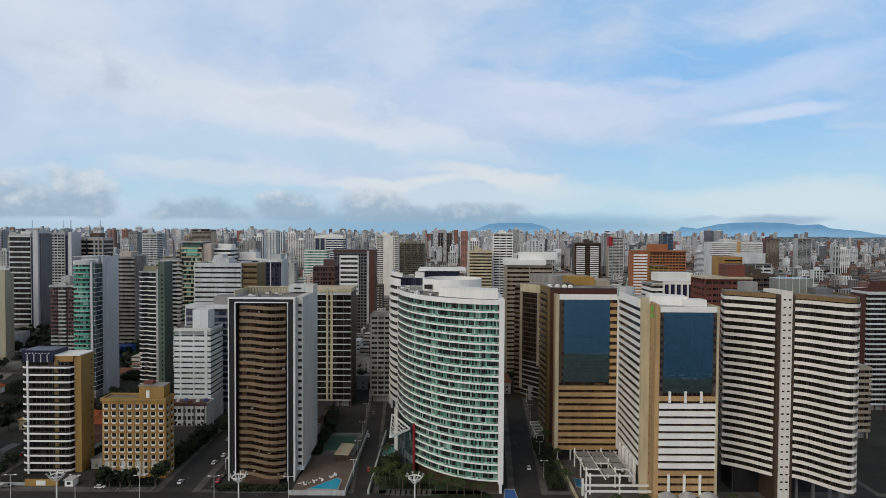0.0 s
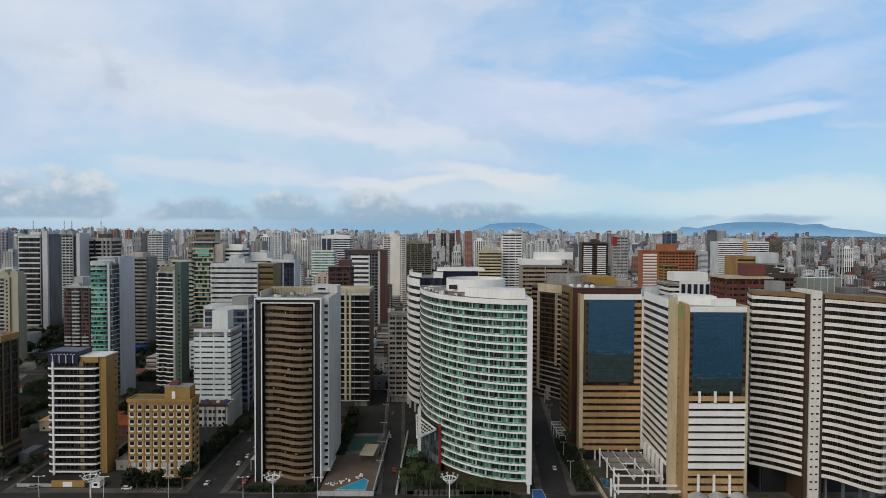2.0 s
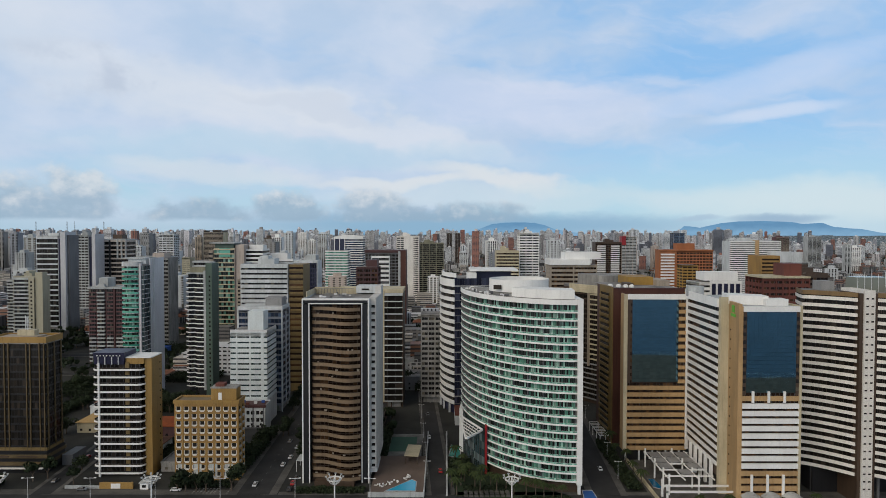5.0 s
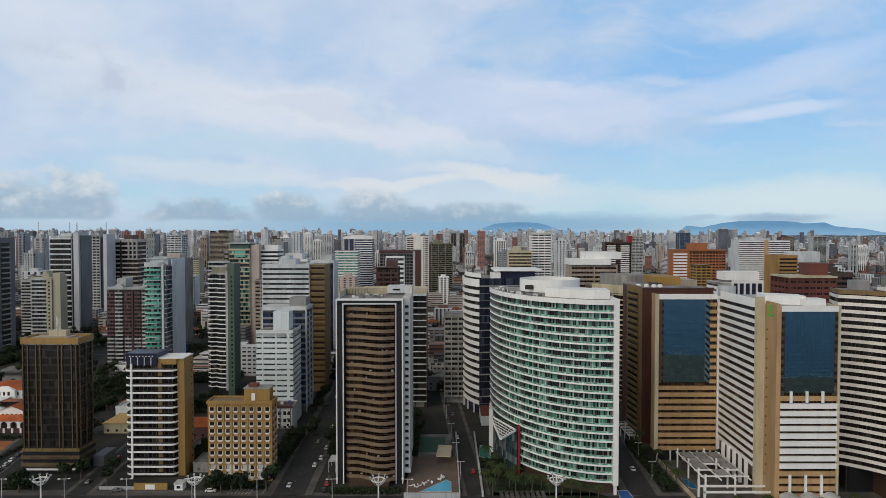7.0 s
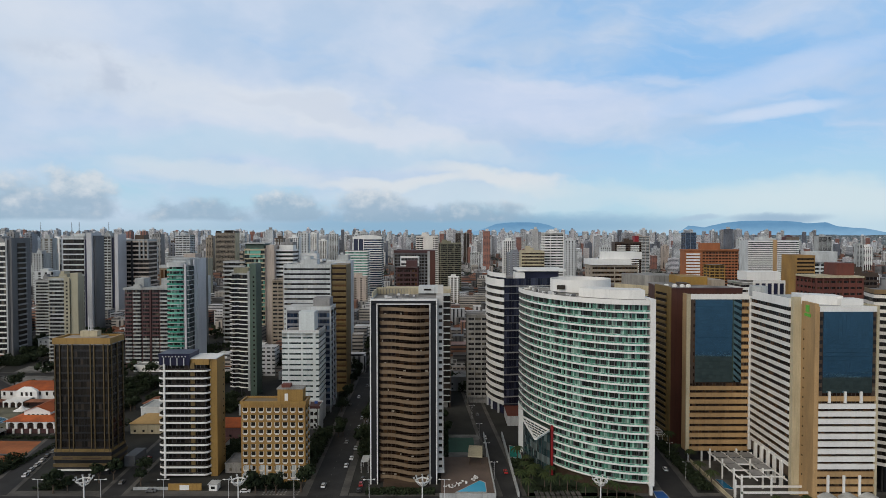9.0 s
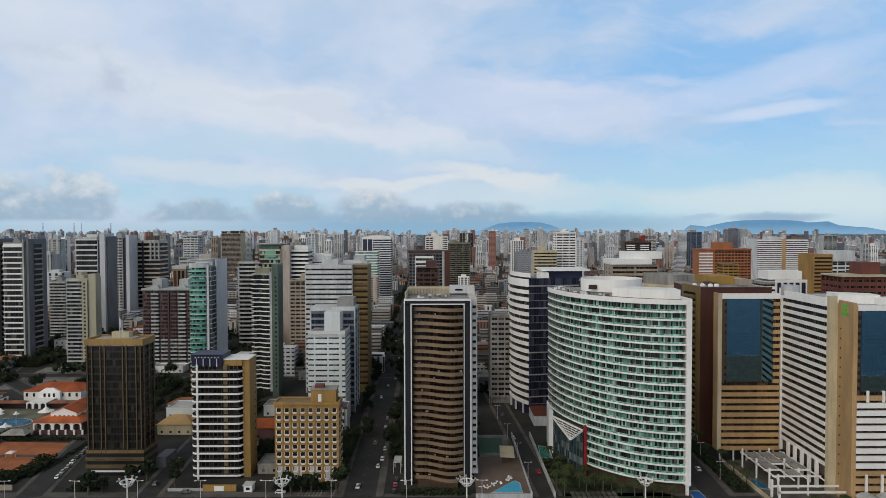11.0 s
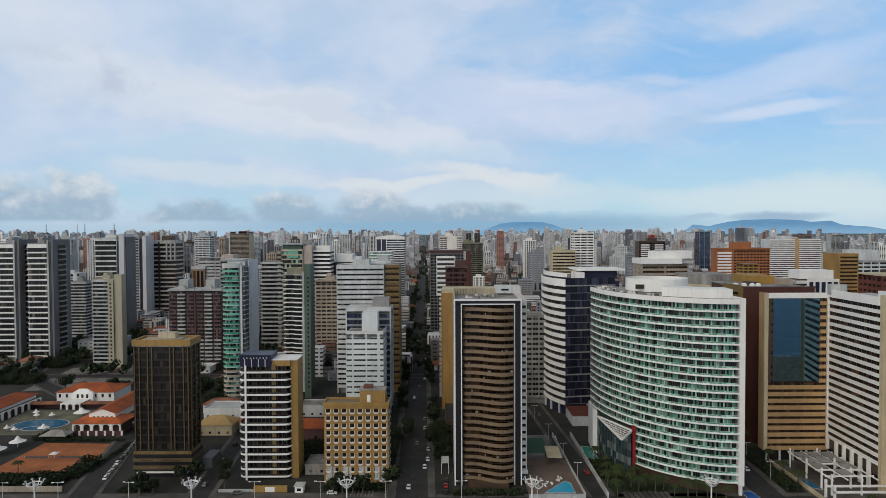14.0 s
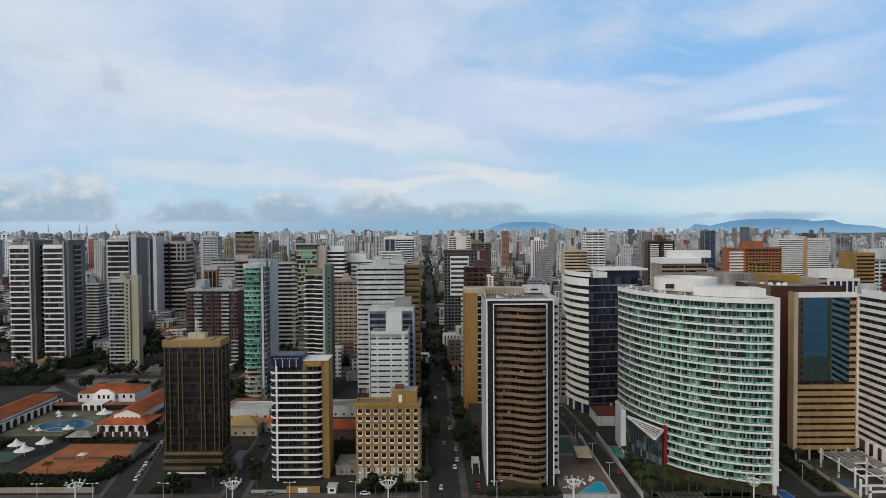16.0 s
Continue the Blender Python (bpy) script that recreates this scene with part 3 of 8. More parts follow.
def wpart(name, shape, mats, T, z=0.0, label=""):
    return part(name, shape, mats, T, label, -T.location.x, -T.location.y, z)


def wpiece(name, me, T, z=0.0, x=0.0, y=0.0):
    return piece(name, me, T, x - T.location.x, y - T.location.y, z)


def bent(fn, k):
    return [fn(i / k) for i in range(k + 1)]


# ---- curved white and green tower ----
def curved_tower():
    T = thing("curved_tower", 4, 296, "curved white apartment tower with green glass balconies on every floor", "building")
    ex, ey, rx, ry = 24.8, 320.0, 48.3, 61.3

    def at(u, th0=0.0):
        th = math.radians(90) * (th0 + (1 - th0) * u)
        return (ex - rx * math.cos(th), ey - ry * math.sin(th))

    full = bent(at, 34)
    cut = bent(lambda u: at(u, 0.425), 24)
    n, z0, fh = 22, 5.2, 3.39
    for tag, path, rows in (("full", full, range(5, n)), ("cut", cut, range(0, 5))):
        inner = offset(path, -1.7)
        body = offset(path, -2.0)
        slab = Shape()
        slab.ribbon(offset(path, -1.9), -0.12, 0.16, 1.9)
        ms = slab.mesh("floor_slab", [M["white"]])
        mp = Shape().ribbon(path, -0.15, 0.55, 0.16).mesh("parapet", [M["bright"]])
        rail = offset(path, 0.02)
        mr = Shape().wall_panes(rail, 0.55, 1.18, 0.9, 0, None).ribbon(rail, 1.16, 1.22, 0.05, 1).mesh("rail", [M["g_aqua"], M["steel"]])
        gl = Shape().wall_panes(inner, 0.16, fh - 0.12, 0.85, 0, 1, 0.045)
        for i in range(0, len(path) - 1, 3):
            a_, b_ = inner[i], path[i]
            dx, dy = b_[0] - a_[0], b_[1] - a_[1]
            L = math.hypot(dx, dy)
            px_, py_ = -dy / L * 0.1, dx / L * 0.1
            gl.prism([(a_[0] - px_, a_[1] - py_), (b_[0] - px_, b_[1] - py_), (b_[0] + px_, b_[1] + py_), (a_[0] + px_, a_[1] + py_)], 0.16, fh - 0.12, 2)
        mg = gl.mesh("glazing", [M["g_green"], M["dark_steel"], M["slate"]])
        for i in rows:
            z = z0 + i * fh
            b = wpiece("balcony", mp, T, z)
            piece("slab", ms, b)
            piece("rail", mr, b)
            wpiece("glazing", mg, T, z)
    inner = offset(full, -2.0)
    back = [(22, 298), (-4, 318), (-17, 326)]
    wpart("core", Shape().prism(inner + back, 21.0, 81.0), "brown", T)
    wpart("core", Shape().prism(offset(cut, -2.0) + [(22, 298), (-4, 300)], 0, 21.2), "brown", T)
    wpart("roof_parapet", Shape().ribbon(full, 79.7, 81.8, 0.35), "bright", T)
    wpart("roof_deck", Shape().prism(offset(full, -0.4) + back, 81.0, 81.45), "concrete", T)
    wpart("end_wall", Shape().box(23.2, 25.4, 257.9, 296, 4.2, 82.2), "bright", T)
    for yy in (258.5, 270, 282, 294):
        wpart("column", Shape().box(23.7, 24.9, yy, yy + 1.2, 0, 4.2), "bright", T)
    wpart("back_wall", Shape().ribbon([(25.4, 297), (22, 299), (-4, 319), (-17, 327), (-23, 321)], 0, 81.5, 0.4), "white", T)
    # roof volumes
    rim = bent(lambda u: at(0.55 + 0.42 * u), 12)
    wpart("roof_room", Shape().prism(offset(rim, -6.0) + offset(rim, -17.0)[::-1], 81.4, 85.3), "bright", T)
    disc = [(4 + 14 * math.cos(q * math.tau / 40), 303 + 13 * math.sin(q * math.tau / 40)) for q in range(40)]
    wpart("roof_ring", Shape().ribbon(disc + disc[:1], 81.8, 87.6, 0.4), "bright", T)
    wpart("ring_window", Shape().box(-9.2, -5.5, 292.0, 293.0, 83.2, 85.2), "g_black", T)
    wpart("ring_deck", Shape().prism([(4 + (p[0] - 4) * 0.97, 303 + (p[1] - 303) * 0.97) for p in disc], 85.0, 85.4), "roofing", T)
    wpart("ring_drum", Shape().prism([(4 + (p[0] - 4) * 0.8, 303 + (p[1] - 303) * 0.8) for p in disc], 80.6, 85.0), "offwhite", T)
    rr = random.Random(3)
    for i in range(26):
        p = at(0.04 + 0.5 * rr.random())
        kx = rr.uniform(0.03, 0.10)
        xx, yy = p[0] + (ex - p[0]) * kx, p[1] + (ey - p[1]) * kx
        wpart("air_unit", Shape().box(xx, xx + rr.uniform(0.5, 1.8), yy, yy + rr.uniform(0.5, 1.2), 81.4, 81.5 + rr.uniform(0.3, 1.3)), ("steel", "bright", "dark_steel", "concrete")[i % 4], T)
    # atrium, its sloping white canopy and the red fin
    f = at(0.425)
    wpart("red_fin", Shape().prism([(f[0] - 0.7, f[1] - 1.6), (f[0] + 0.3, f[1] - 2.0), (f[0] + 0.9, f[1] + 3), (f[0] - 0.2, f[1] + 3)], 0, 22.5), "red", T)
    pa = bent(lambda u: at(0.04 + 0.37 * u), 8)
    gl = Shape()
    for i in range(6):
        gl.wall_panes(pa, i * 3.4, i * 3.4 + 3.4, 1.7, 0, 1, 0.08)
    wpart("atrium_glass", gl, ["g_teal", "dark_steel"], T)
    wpart("atrium_core", Shape().prism(offset(pa, -1.0) + [(-4, 300), (-14, 318)], 0, 20.3), "green", T)
    can = Shape()
    A, tip, B = (-24.6, 300.0), (-22.8, 267.0), (-15.2, 278.5)
    for p, q in ((A, tip), (tip, B), (B, A)):
        can.ribbon([p, q], 20.6, 21.4, 0.5)
    for k in range(1, 6):
        u = k / 6
        p, q = (A[0] + (tip[0] - A[0]) * u, A[1] + (tip[1] - A[1]) * u), (B[0] + (tip[0] - B[0]) * u, B[1] + (tip[1] - B[1]) * u)
        can.ribbon([p, q], 20.8, 21.1, 0.25)
        r_ = (A[0] + (B[0] - A[0]) * u, A[1] + (B[1] - A[1]) * u)
        can.ribbon([r_, (r_[0] + (tip[0] - r_[0]) * 0.97, r_[1] + (tip[1] - r_[1]) * 0.97)], 20.7, 20.95, 0.15)
    wpart("canopy", can, "bright", T)
    wpart("side_pier", Shape().prism([(-24.6, 311), (-22.8, 309), (-19, 327), (-23, 327)], 0, 21.3), "bright", T)
    return T


curved_tower()


# ---- white and navy office tower behind it ----
def navy_tower():
    T = thing("office_tower", -18, 395, "white banded office tower with curved front and navy glass face", "building")
    k = 14
    curve = bent(lambda u: (-8 - 26.6 * math.cos(math.radians(-18 + 66 * u)), 402 - 38 * math.sin(math.radians(-18 + 66 * u))), k)
    nose = curve[-1]
    flat = [nose, (5, 378.6)]
    n, z0, fh = 17, 6.5, 4.45
    mp = Shape().ribbon(curve, -0.6, 1.75, 0.5).mesh("floor_band", [M["bright"]])
    ml = Shape().ribbon(flat, -0.5, 0.2, 0.5).mesh("ledge", [M["grey"]])
    mt_ = Shape().ribbon(flat, -0.25, 0.1, 0.3).mesh("ledge", [M["slate"]])
    mg = Shape().wall_panes(offset(curve, -0.7), 0.2, fh, 1.6, 0, 1, 0.06).mesh("glazing", [M["g_dark"], M["dark_steel"]])
    mn = Shape().wall_panes(flat, -0.2, fh, 1.5, 0, 1, 0.05).mesh("navy_glazing", [M["g_navy"], M["black"]])
    for i in range(n):
        z = z0 + i * fh
        wpiece("floor_band", mp, T, z)
        wpiece("glazing", mg, T, z)
        wpiece("navy_glazing", mn, T, z)
        wpiece("ledge", ml if i % 3 == 1 else mt_, T, z)
    wpart("core", Shape().prism(offset(curve, -1.0) + [(8, 380), (8, 420), (-28, 424)], 0, 80), "navy", T)
    wpart("roof_band", Shape().ribbon(curve, 79.4, 81.6, 0.6).ribbon(offset(curve, -1.2), 82.6, 85.2, 0.4), "bright", T)
    wpart("roof_glazing", Shape().ribbon(offset(curve, -1.6), 80.4, 82.6, 0.3), "g_blue", T)
    wpart("stair_box", Shape().box(-18, -12.2, 384, 396, 80.5, 84.8), "bright", T)
    wpart("roof_deck", Shape().prism(offset(curve, -0.4) + [(8, 380), (8, 420), (-28, 424)], 80, 80.6), "roofing", T)
    wpart("roof_block", Shape().box(-12, 10, 392, 410, 80.5, 85.6), "navy", T)
    wpart("roof_slab", Shape().box(-16, 14, 388, 414, 85.6, 86.7), "bright", T)
    for p in curve[::3] + [(-12, 376), (0, 378)]:
        wpart("column", Shape().box(p[0] - 0.6, p[0] + 0.6, p[1] - 0.6, p[1] + 0.6, 0, 6.0), "white", T)
    wpart("podium_roof", Shape().box(-26, 4, 352, 372, 5.5, 6.0), "brick", T)
    wpart("podium", Shape().box(-26, 4, 352, 372, 0, 5.5), "white", T)


navy_tower()


# ---- bronze tower with wave balconies ----
def bronze_tower():
    T = thing("wave_tower", -77, 285, "bronze and black apartment tower with wave-shaped balconies in a white frame", "building")
    xl, xr, y0, y1 = -94.3, -65.1, 270.6, 306.0

    def wave(u):
        x = xl + 3.7 + (xr - xl - 7.4) * u
        k = min(1.0, max(0.0, (u - 0.16) / 0.62))
        end = max(0.0, 0.07 - u) / 0.07
        return (x, y0 + 1.3 - 4.9 * (0.5 - 0.5 * math.cos(math.pi * k)) + 1.8 * max(0.0, (u - 0.8) / 0.2) ** 1.5 + 1.6 * end * end)

    path = bent(wave, 30)
    n, z0, fh = 25, 2.6, 3.07
    mp = Shape().ribbon(path, -0.45, 1.05, 0.22).ribbon(offset(path, -2.4), -0.3, 0.0, 2.4).mesh("balcony", [M["bronze"]])
    mg = Shape().wall_panes([(xl + 3.6, y0 + 2.5), (xr - 3.6, y0 + 2.5)], 0, fh - 0.3, 1.9, 0, 1, 0.06, 1.0).mesh("glazing", [M["g_brown"], M["brown"]])
    rr = random.Random(8)
    for i in range(n):
        z = z0 + i * fh
        b = wpiece("balcony", mp, T, z)
        wpiece("glazing", mg, T, z)
    wpart("core", Shape().box(xl + 0.6, xr - 0.6, y0 + 2.7, y1, 0, 80.0), "brown", T)
    for a_, b_, mt in ((xl, xl + 0.5, "bright"), (xl + 0.5, xl + 3.5, "black"), (xr - 3.5, xr - 0.5, "black"), (xr - 0.5, xr, "bright")):
        wpart("frame_pillar", Shape().box(a_, b_, y0 - (0.5 if mt == "bright" else 0.1), y0 + 2.8, 0, 80.9 if a_ < xl + 0.3 or b_ > xr - 0.3 else 78.6), mt, T)
    for xx in (xl + 2.9, xr - 3.35):
        wpart("frame_line", Shape().box(xx, xx + 0.45, y0 - 0.4, y0 - 0.1, 0, 78.6), "bright", T)
    wpart("frame_top", Shape().box(xl + 0.5, xr - 0.5, y0 - 0.5, y0 + 2.8, 80.3, 80.9), "bright", T)
    wpart("frame_head", Shape().box(xl + 0.5, xr - 0.5, y0 - 0.1, y0 + 2.8, 79.06, 80.29), "black", T)
    wpart("frame_line", Shape().box(xl + 2.9, xr - 2.9, y0 - 0.4, y0 + 2.6, 78.6, 79.05), "bright", T)
    wpart("side_wall", Shape().box(xr - 0.6, xr, y0 + 2.8, y1, 0, 80.9), "sidewall", T)
    wpart("side_wall", Shape().box(xl, xl + 0.6, y0 + 2.8, y1, 0, 80.9), "offwhite", T)
    win = Shape().box(-0.85, 0.7, -0.1, 0.1, 0.9, 2.0, 0).box(-0.95, 0.8, -0.35, 0.0, 0.7, 0.9, 1).mesh("window", [M["g_black"], M["grey"]])
    for i in range(24):
        wpiece("window", win, T, z0 + 2.6 + i * fh, xr + 1.5, y0 + 3.6)
    wpart("side_bay", Shape().box(xr + 0.01, xr + 2.7, y0 + 3.6, y1, 5, 80.9), "sidewall", T)
    wpart("bay_foot", Shape().box(xr + 0.01, xr + 3.1, y0 + 3.2, y1 - 16, 3.6, 5), "white", T)
    wpart("service_tower", Shape().box(xr, xr + 2.7, 296, y1, 80.92, 84.2), "sidewall", T)
    wpart("service_roof", Shape().box(xr - 9.1, xr - 0.01, 296, y1, 80.95, 84.2), "white", T)
    wpart("roof_window", Shape().box(xr - 6.5, xr - 3.0, 295.9, 296.1, 82.3, 83.1), "g_black", T)
    wpart("roof_deck", Shape().box(xl + 0.6, xr - 0.6, y0 + 2.8, y1, 80.0, 80.3), "roofing", T)
    wpart("back_parapet", Shape().box(xl, xr - 9.2, y1 - 8, y1 - 7.5, 80, 83.6).box(xl, xl + 0.4, y0 + 8, y1 - 8, 80, 83.2), "cream", T)
    for i in range(16):
        xx, yy = rr.uniform(xl + 5, xr - 9), rr.uniform(y0 + 5, y1 - 6)
        wpart("air_unit", Shape().box(xx, xx + rr.uniform(0.6, 2.2), yy, yy + 1, 80.3, 80.3 + rr.uniform(0.4, 1.1)), ("concrete", "steel", "slate")[i % 3], T)
    for i in range(13):
        wpart("pergola_post", Shape().box(xl + 2 + i * 1.4, xl + 2.2 + i * 1.4, y1 - 9.2, y1 - 9.0, 80.3, 82.9), "concrete", T)
    wpart("pergola_beam", Shape().box(xl + 2, xl + 19, y1 - 9.3, y1 - 9.1, 82.9, 83.1), "concrete", T)
    wpart("entrance", Shape().box(xl + 6, xr - 6, y0 - 4, y0, 0, 2.2), "brown", T)
    # clutter left on some balconies
    c = Shape()
    for i in range(20):
        u = rr.random()
        p = wave(u)
        z = z0 + fh * rr.randrange(n)
        c.box(p[0], p[0] + rr.uniform(0.4, 1.3), p[1] + 0.6, p[1] + 1.1, z + 1.0, z + rr.uniform(1.25, 1.8))
    wpart("balcony_clutter", c, "beige", T)


bronze_tower()


# ---- hotel with two blue mirror fronts ----
def panes_grid(x0, x1, y, z0, z1, nx, nz, skew=0.0):
    """Mirror panes, each turned skew metres out of line over its width."""
    s = Shape()
    g_ = 0.014
    for i in range(nx):
        for j in range(nz):
            a_, b_ = x0 + (x1 - x0) * i / nx, x0 + (x1 - x0) * (i + 1) / nx
            c_, e_ = z0 + (z1 - z0) * j / nz, z0 + (z1 - z0) * (j + 1) / nz
            ya_, yb_ = y + skew / 2, y - skew / 2
            s.face([(a_ + g_, ya_, c_ + g_), (b_ - g_, yb_, c_ + g_), (b_ - g_, yb_, e_ - g_), (a_ + g_, ya_, e_ - g_)], 0)
    return s


def hotel():
    T = thing("hotel", 84, 285, "white and tan hotel with two large blue mirror glass fronts", "hotel")
    fh = 3.36
    # rear wing
    xa, xb, ya = 54.0, 84.3, 298.0
    wpart("rear_wing", Shape().box(xa + 0.6, xb, ya + 0.8, ya + 5.0, 5, 79), "brown", T)
    wpart("rear_side_wall", Shape().box(xa - 0.2, xa + 0.6, ya + 0.3, ya + 5.0, 5, 80.5), "tan", T)
    wpart("rear_corner", Shape().box(xa - 0.2, xa + 1.6, ya - 0.4, ya + 0.3, 5, 80.5), "cream", T)
    wpart("mirror_front", panes_grid(xa + 3.9, xb - 4.4, ya - 0.35, 38.2, 77.8, 13, 24, 0.22), ["mirror"], T)["kind"] = "stuff"
    wpart("mirror_backing", Shape().box(xa + 3.9, xb - 4.4, ya - 0.2, ya + 0.8, 38.2, 77.8), "black", T)
    wpart("mirror_head", Shape().box(xa + 1.6, xb, ya - 0.35, ya + 0.8, 77.9, 80.4), "bright", T)
    mt = Shape().box(xa + 1.4, xb, ya - 0.5, ya + 0.6, 0, 1.9).mesh("floor_band", [M["tan"]])
    mg = Shape().wall_panes([(xa + 1.4, ya + 0.3), (xb, ya + 0.3)], 1.9, 3.24, 1.6, 0, 1, 0.05).mesh("glazing", [M["g_brown"], M["dark_steel"]])
    for i in range(10):
        wpiece("floor_band", mt, T, 5.2 + i * 3.24)
        wpiece("glazing", mg, T, 5.2 + i * 3.24)
    ms = Shape().box(xb - 4.3, xb, ya - 0.5, ya + 0.6, 0, 1.7).mesh("floor_band", [M["tan"]])
    msg = Shape().wall_panes([(xb - 4.3, ya + 0.3), (xb, ya + 0.3)], 1.7, fh, 1.6, 0, 1, 0.05).mesh("glazing", [M["g_brown"], M["dark_steel"]])
    mw = Shape().box(-0.3, 0.3, -0.3, 0.5, 0, 1.5).mesh("edge_window", [M["g_brown"]])
    for i in range(12):
        z = 37.6 + i * fh
        wpiece("floor_band", ms, T, z)
        wpiece("glazing", msg, T, z)
        wpiece("edge_window", mw, T, z, xa + 3.4, ya)
    wpart("mirror_edge", Shape().box(xa + 1.6, xa + 3.9, ya - 0.1, ya + 0.8, 37.5, 77.9), "brown", T)
    for i in range(5):
        wpart("column", Shape().box(xa + 1 + i * 6.4, xa + 1.7 + i * 6.4, ya - 0.2, ya + 0.5, 0, 5.2), "white", T)
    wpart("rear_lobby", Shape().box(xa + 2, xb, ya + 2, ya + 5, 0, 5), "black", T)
    # banded wall that joins the two wings
    side = [(84.2, 298.2), (84.1, 291.5), (83.0, 261.3), (82.9, 259.6)]
    body = Shape().prism([(84.8, 298), (84.7, 291.5), (83.7, 261.25), (106, 261.25), (106, 300)], 6.5, 79.8)
    wpart("middle_wing", body, "brown", T)
    mb = Shape().ribbon(side[:3], 0, 1.6, 0.4).mesh("floor_band", [M["bright"]])
    mq = Shape().wall_panes(side[:3], 1.6, fh, 1.7, 0, 1, 0.06).mesh("glazing", [M["g_brown"], M["dark_steel"]])
    for i in range(20):
        wpiece("floor_band", mb, T, 11.4 + i * fh)
        wpiece("glazing", mq, T, 11.4 + i * fh)
    wpart("wing_head", Shape().ribbon(side[:3], 78.6, 82.2, 0.8), "bright", T)
    wpart("rear_pier", Shape().prism([(83.7, 299.5), (83.4, 296.9), (84.8, 296.9), (84.8, 299.5)], 6, 83), "bright", T)
    wpart("cream_panel", Shape().prism([(82.9, 261.2), (82.9, 259.2), (86.6, 259.2), (86.6, 261.2)], 0, 83.0), "cream", T)
    for i in range(5):
        yy = 266 + i * 5.5
        wpart("column", Shape().box(82.3, 83.4, yy, yy + 1.4, 0, 12.2), "bright", T)
    # front wing
    xc, xd, yc = 84.9, 110.0, 247.4
    wpart("front_wing", Shape().box(xc + 2.6, xd - 0.3, yc + 0.8, 261.2, 3, 80), "brown", T)
    wpart("gold_side", Shape().prism([(84.6, yc - 0.4), (86.0, yc - 0.4), (87.2, 259.19), (86.3, 259.19)], 0, 81.6), "tan", T)
    wpart("front_corner", Shape().box(xc + 1.1, xc + 1.5, yc - 0.5, yc + 0.8, 0, 80.6), "tan", T)
    wpart("right_corner", Shape().box(xd - 0.9, xd, yc - 0.6, 262, 0, 81.0), "cream", T)
    wpart("mirror_front", panes_grid(xc + 3.1, xd - 2.3, yc - 0.25, 46.2, 78.4, 13, 20), ["mirror"], T)["kind"] = "stuff"
    wpart("mirror_backing", Shape().box(xc + 3.1, xd - 2.3, yc - 0.2, yc + 0.8, 46.2, 78.4), "black", T)
    wpart("mirror_head", Shape().box(xc + 1.5, xd - 0.9, yc - 0.35, yc + 0.8, 78.5, 80.6), "bright", T)
    wpart("mirror_edge", Shape().box(xc + 1.5, xc + 3.1, yc - 0.05, yc + 0.8, 45, 78.5).box(xd - 2.3, xd - 0.9, yc - 0.05, yc + 0.8, 45, 78.5), "brown", T)
    ew = Shape().box(-0.55, 0.55, -0.25, 0.4, 0, 1.5).mesh("edge_window", [M["g_dark"]])
    for i in range(10):
        for xx in (xc + 2.3, xd - 1.6):
            wpiece("edge_window", ew, T, 46.9 + i * 3.12, xx, yc)
    mw = Shape().box(xc + 1.5, xd - 0.9, yc - 0.6, yc + 0.6, 0, 1.95).mesh("floor_band", [M["bright"]])
    mt = Shape().box(xc + 1.5, xd - 0.9, yc - 0.5, yc + 0.6, 0, 1.9).mesh("floor_band", [M["tan"]])
    mg = Shape().wall_panes([(xc + 1.5, yc + 0.25), (xd - 0.9, yc + 0.25)], 1.9, 3.02, 1.5, 0, 1, 0.05).mesh("glazing", [M["g_brown"], M["dark_steel"]])
    for i in range(14):
        z = 3.6 + i * 3.02
        tan = i < 4 or i == 13
        wpiece("floor_band", mt if tan else mw, T, z)
        wpiece("glazing", mg, T, z)
    for zz_, h_ in ((2.5, 10.8), (42.2, 4.6)):
        for i in range(3):
            xx = xc + 5.2 + i * 6.3
            wpart("pier", Shape().box(xx, xx + 0.9, yc - 1.0, yc - 0.4, zz_, zz_ + h_), "bright", T)
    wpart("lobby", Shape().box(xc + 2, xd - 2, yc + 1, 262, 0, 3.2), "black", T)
    wpart("sign", Shape().prism([(85.05, 252.0), (85.25, 252.0), (85.62, 255.0), (85.42, 255.0)], 77.6, 80.4).prism([(84.9, 250.8), (85.1, 250.8), (85.75, 256.0), (85.55, 256.0)], 75.8, 77.0),
          stuff_mat("green_sign_paint", (0.12, 0.45, 0.05, 1), 0.5, streak=False), T, label="plain green sign")
    dots = Shape().box(-0.06, 0.06, -0.25, 0.25, -0.3, 0.3).mesh("window", [M["g_black"]])
    for i in range(16):
        wpiece("window", dots, T, 10 + i * 4, 85.75, 256.5)
    # roofs
    wpart("roof_deck", Shape().box(xa + 0.6, xb, ya + 0.8, ya + 5.0, 79, 79.4).box(xc + 2.4, xd - 0.9, yc + 0.8, 261.2, 80, 80.3).prism([(84.8, 298), (84.7, 291.5), (83.8, 262), (106, 262), (106, 300)], 79.8, 80.1), "offwhite", T)
    wpart("roof_room", Shape().prism([(86, 259), (100, 254), (101, 262), (88, 270)], 80.3, 84.0), "bright", T)
    wpart("roof_room", Shape().box(98, 107, 252, 258, 80.3, 83), "bright", T)
    wpart("roof_drum", Shape().prism([(87 + 4 * math.cos(q * math.tau / 20), 296 + 4 * math.sin(q * math.tau / 20)) for q in range(20)], 79.8, 84.5), "offwhite", T)
    # entrance pergola
    P = thing("entrance_canopy", 70, 274, "white steel entrance canopy with frosted roof panels", "canopy")
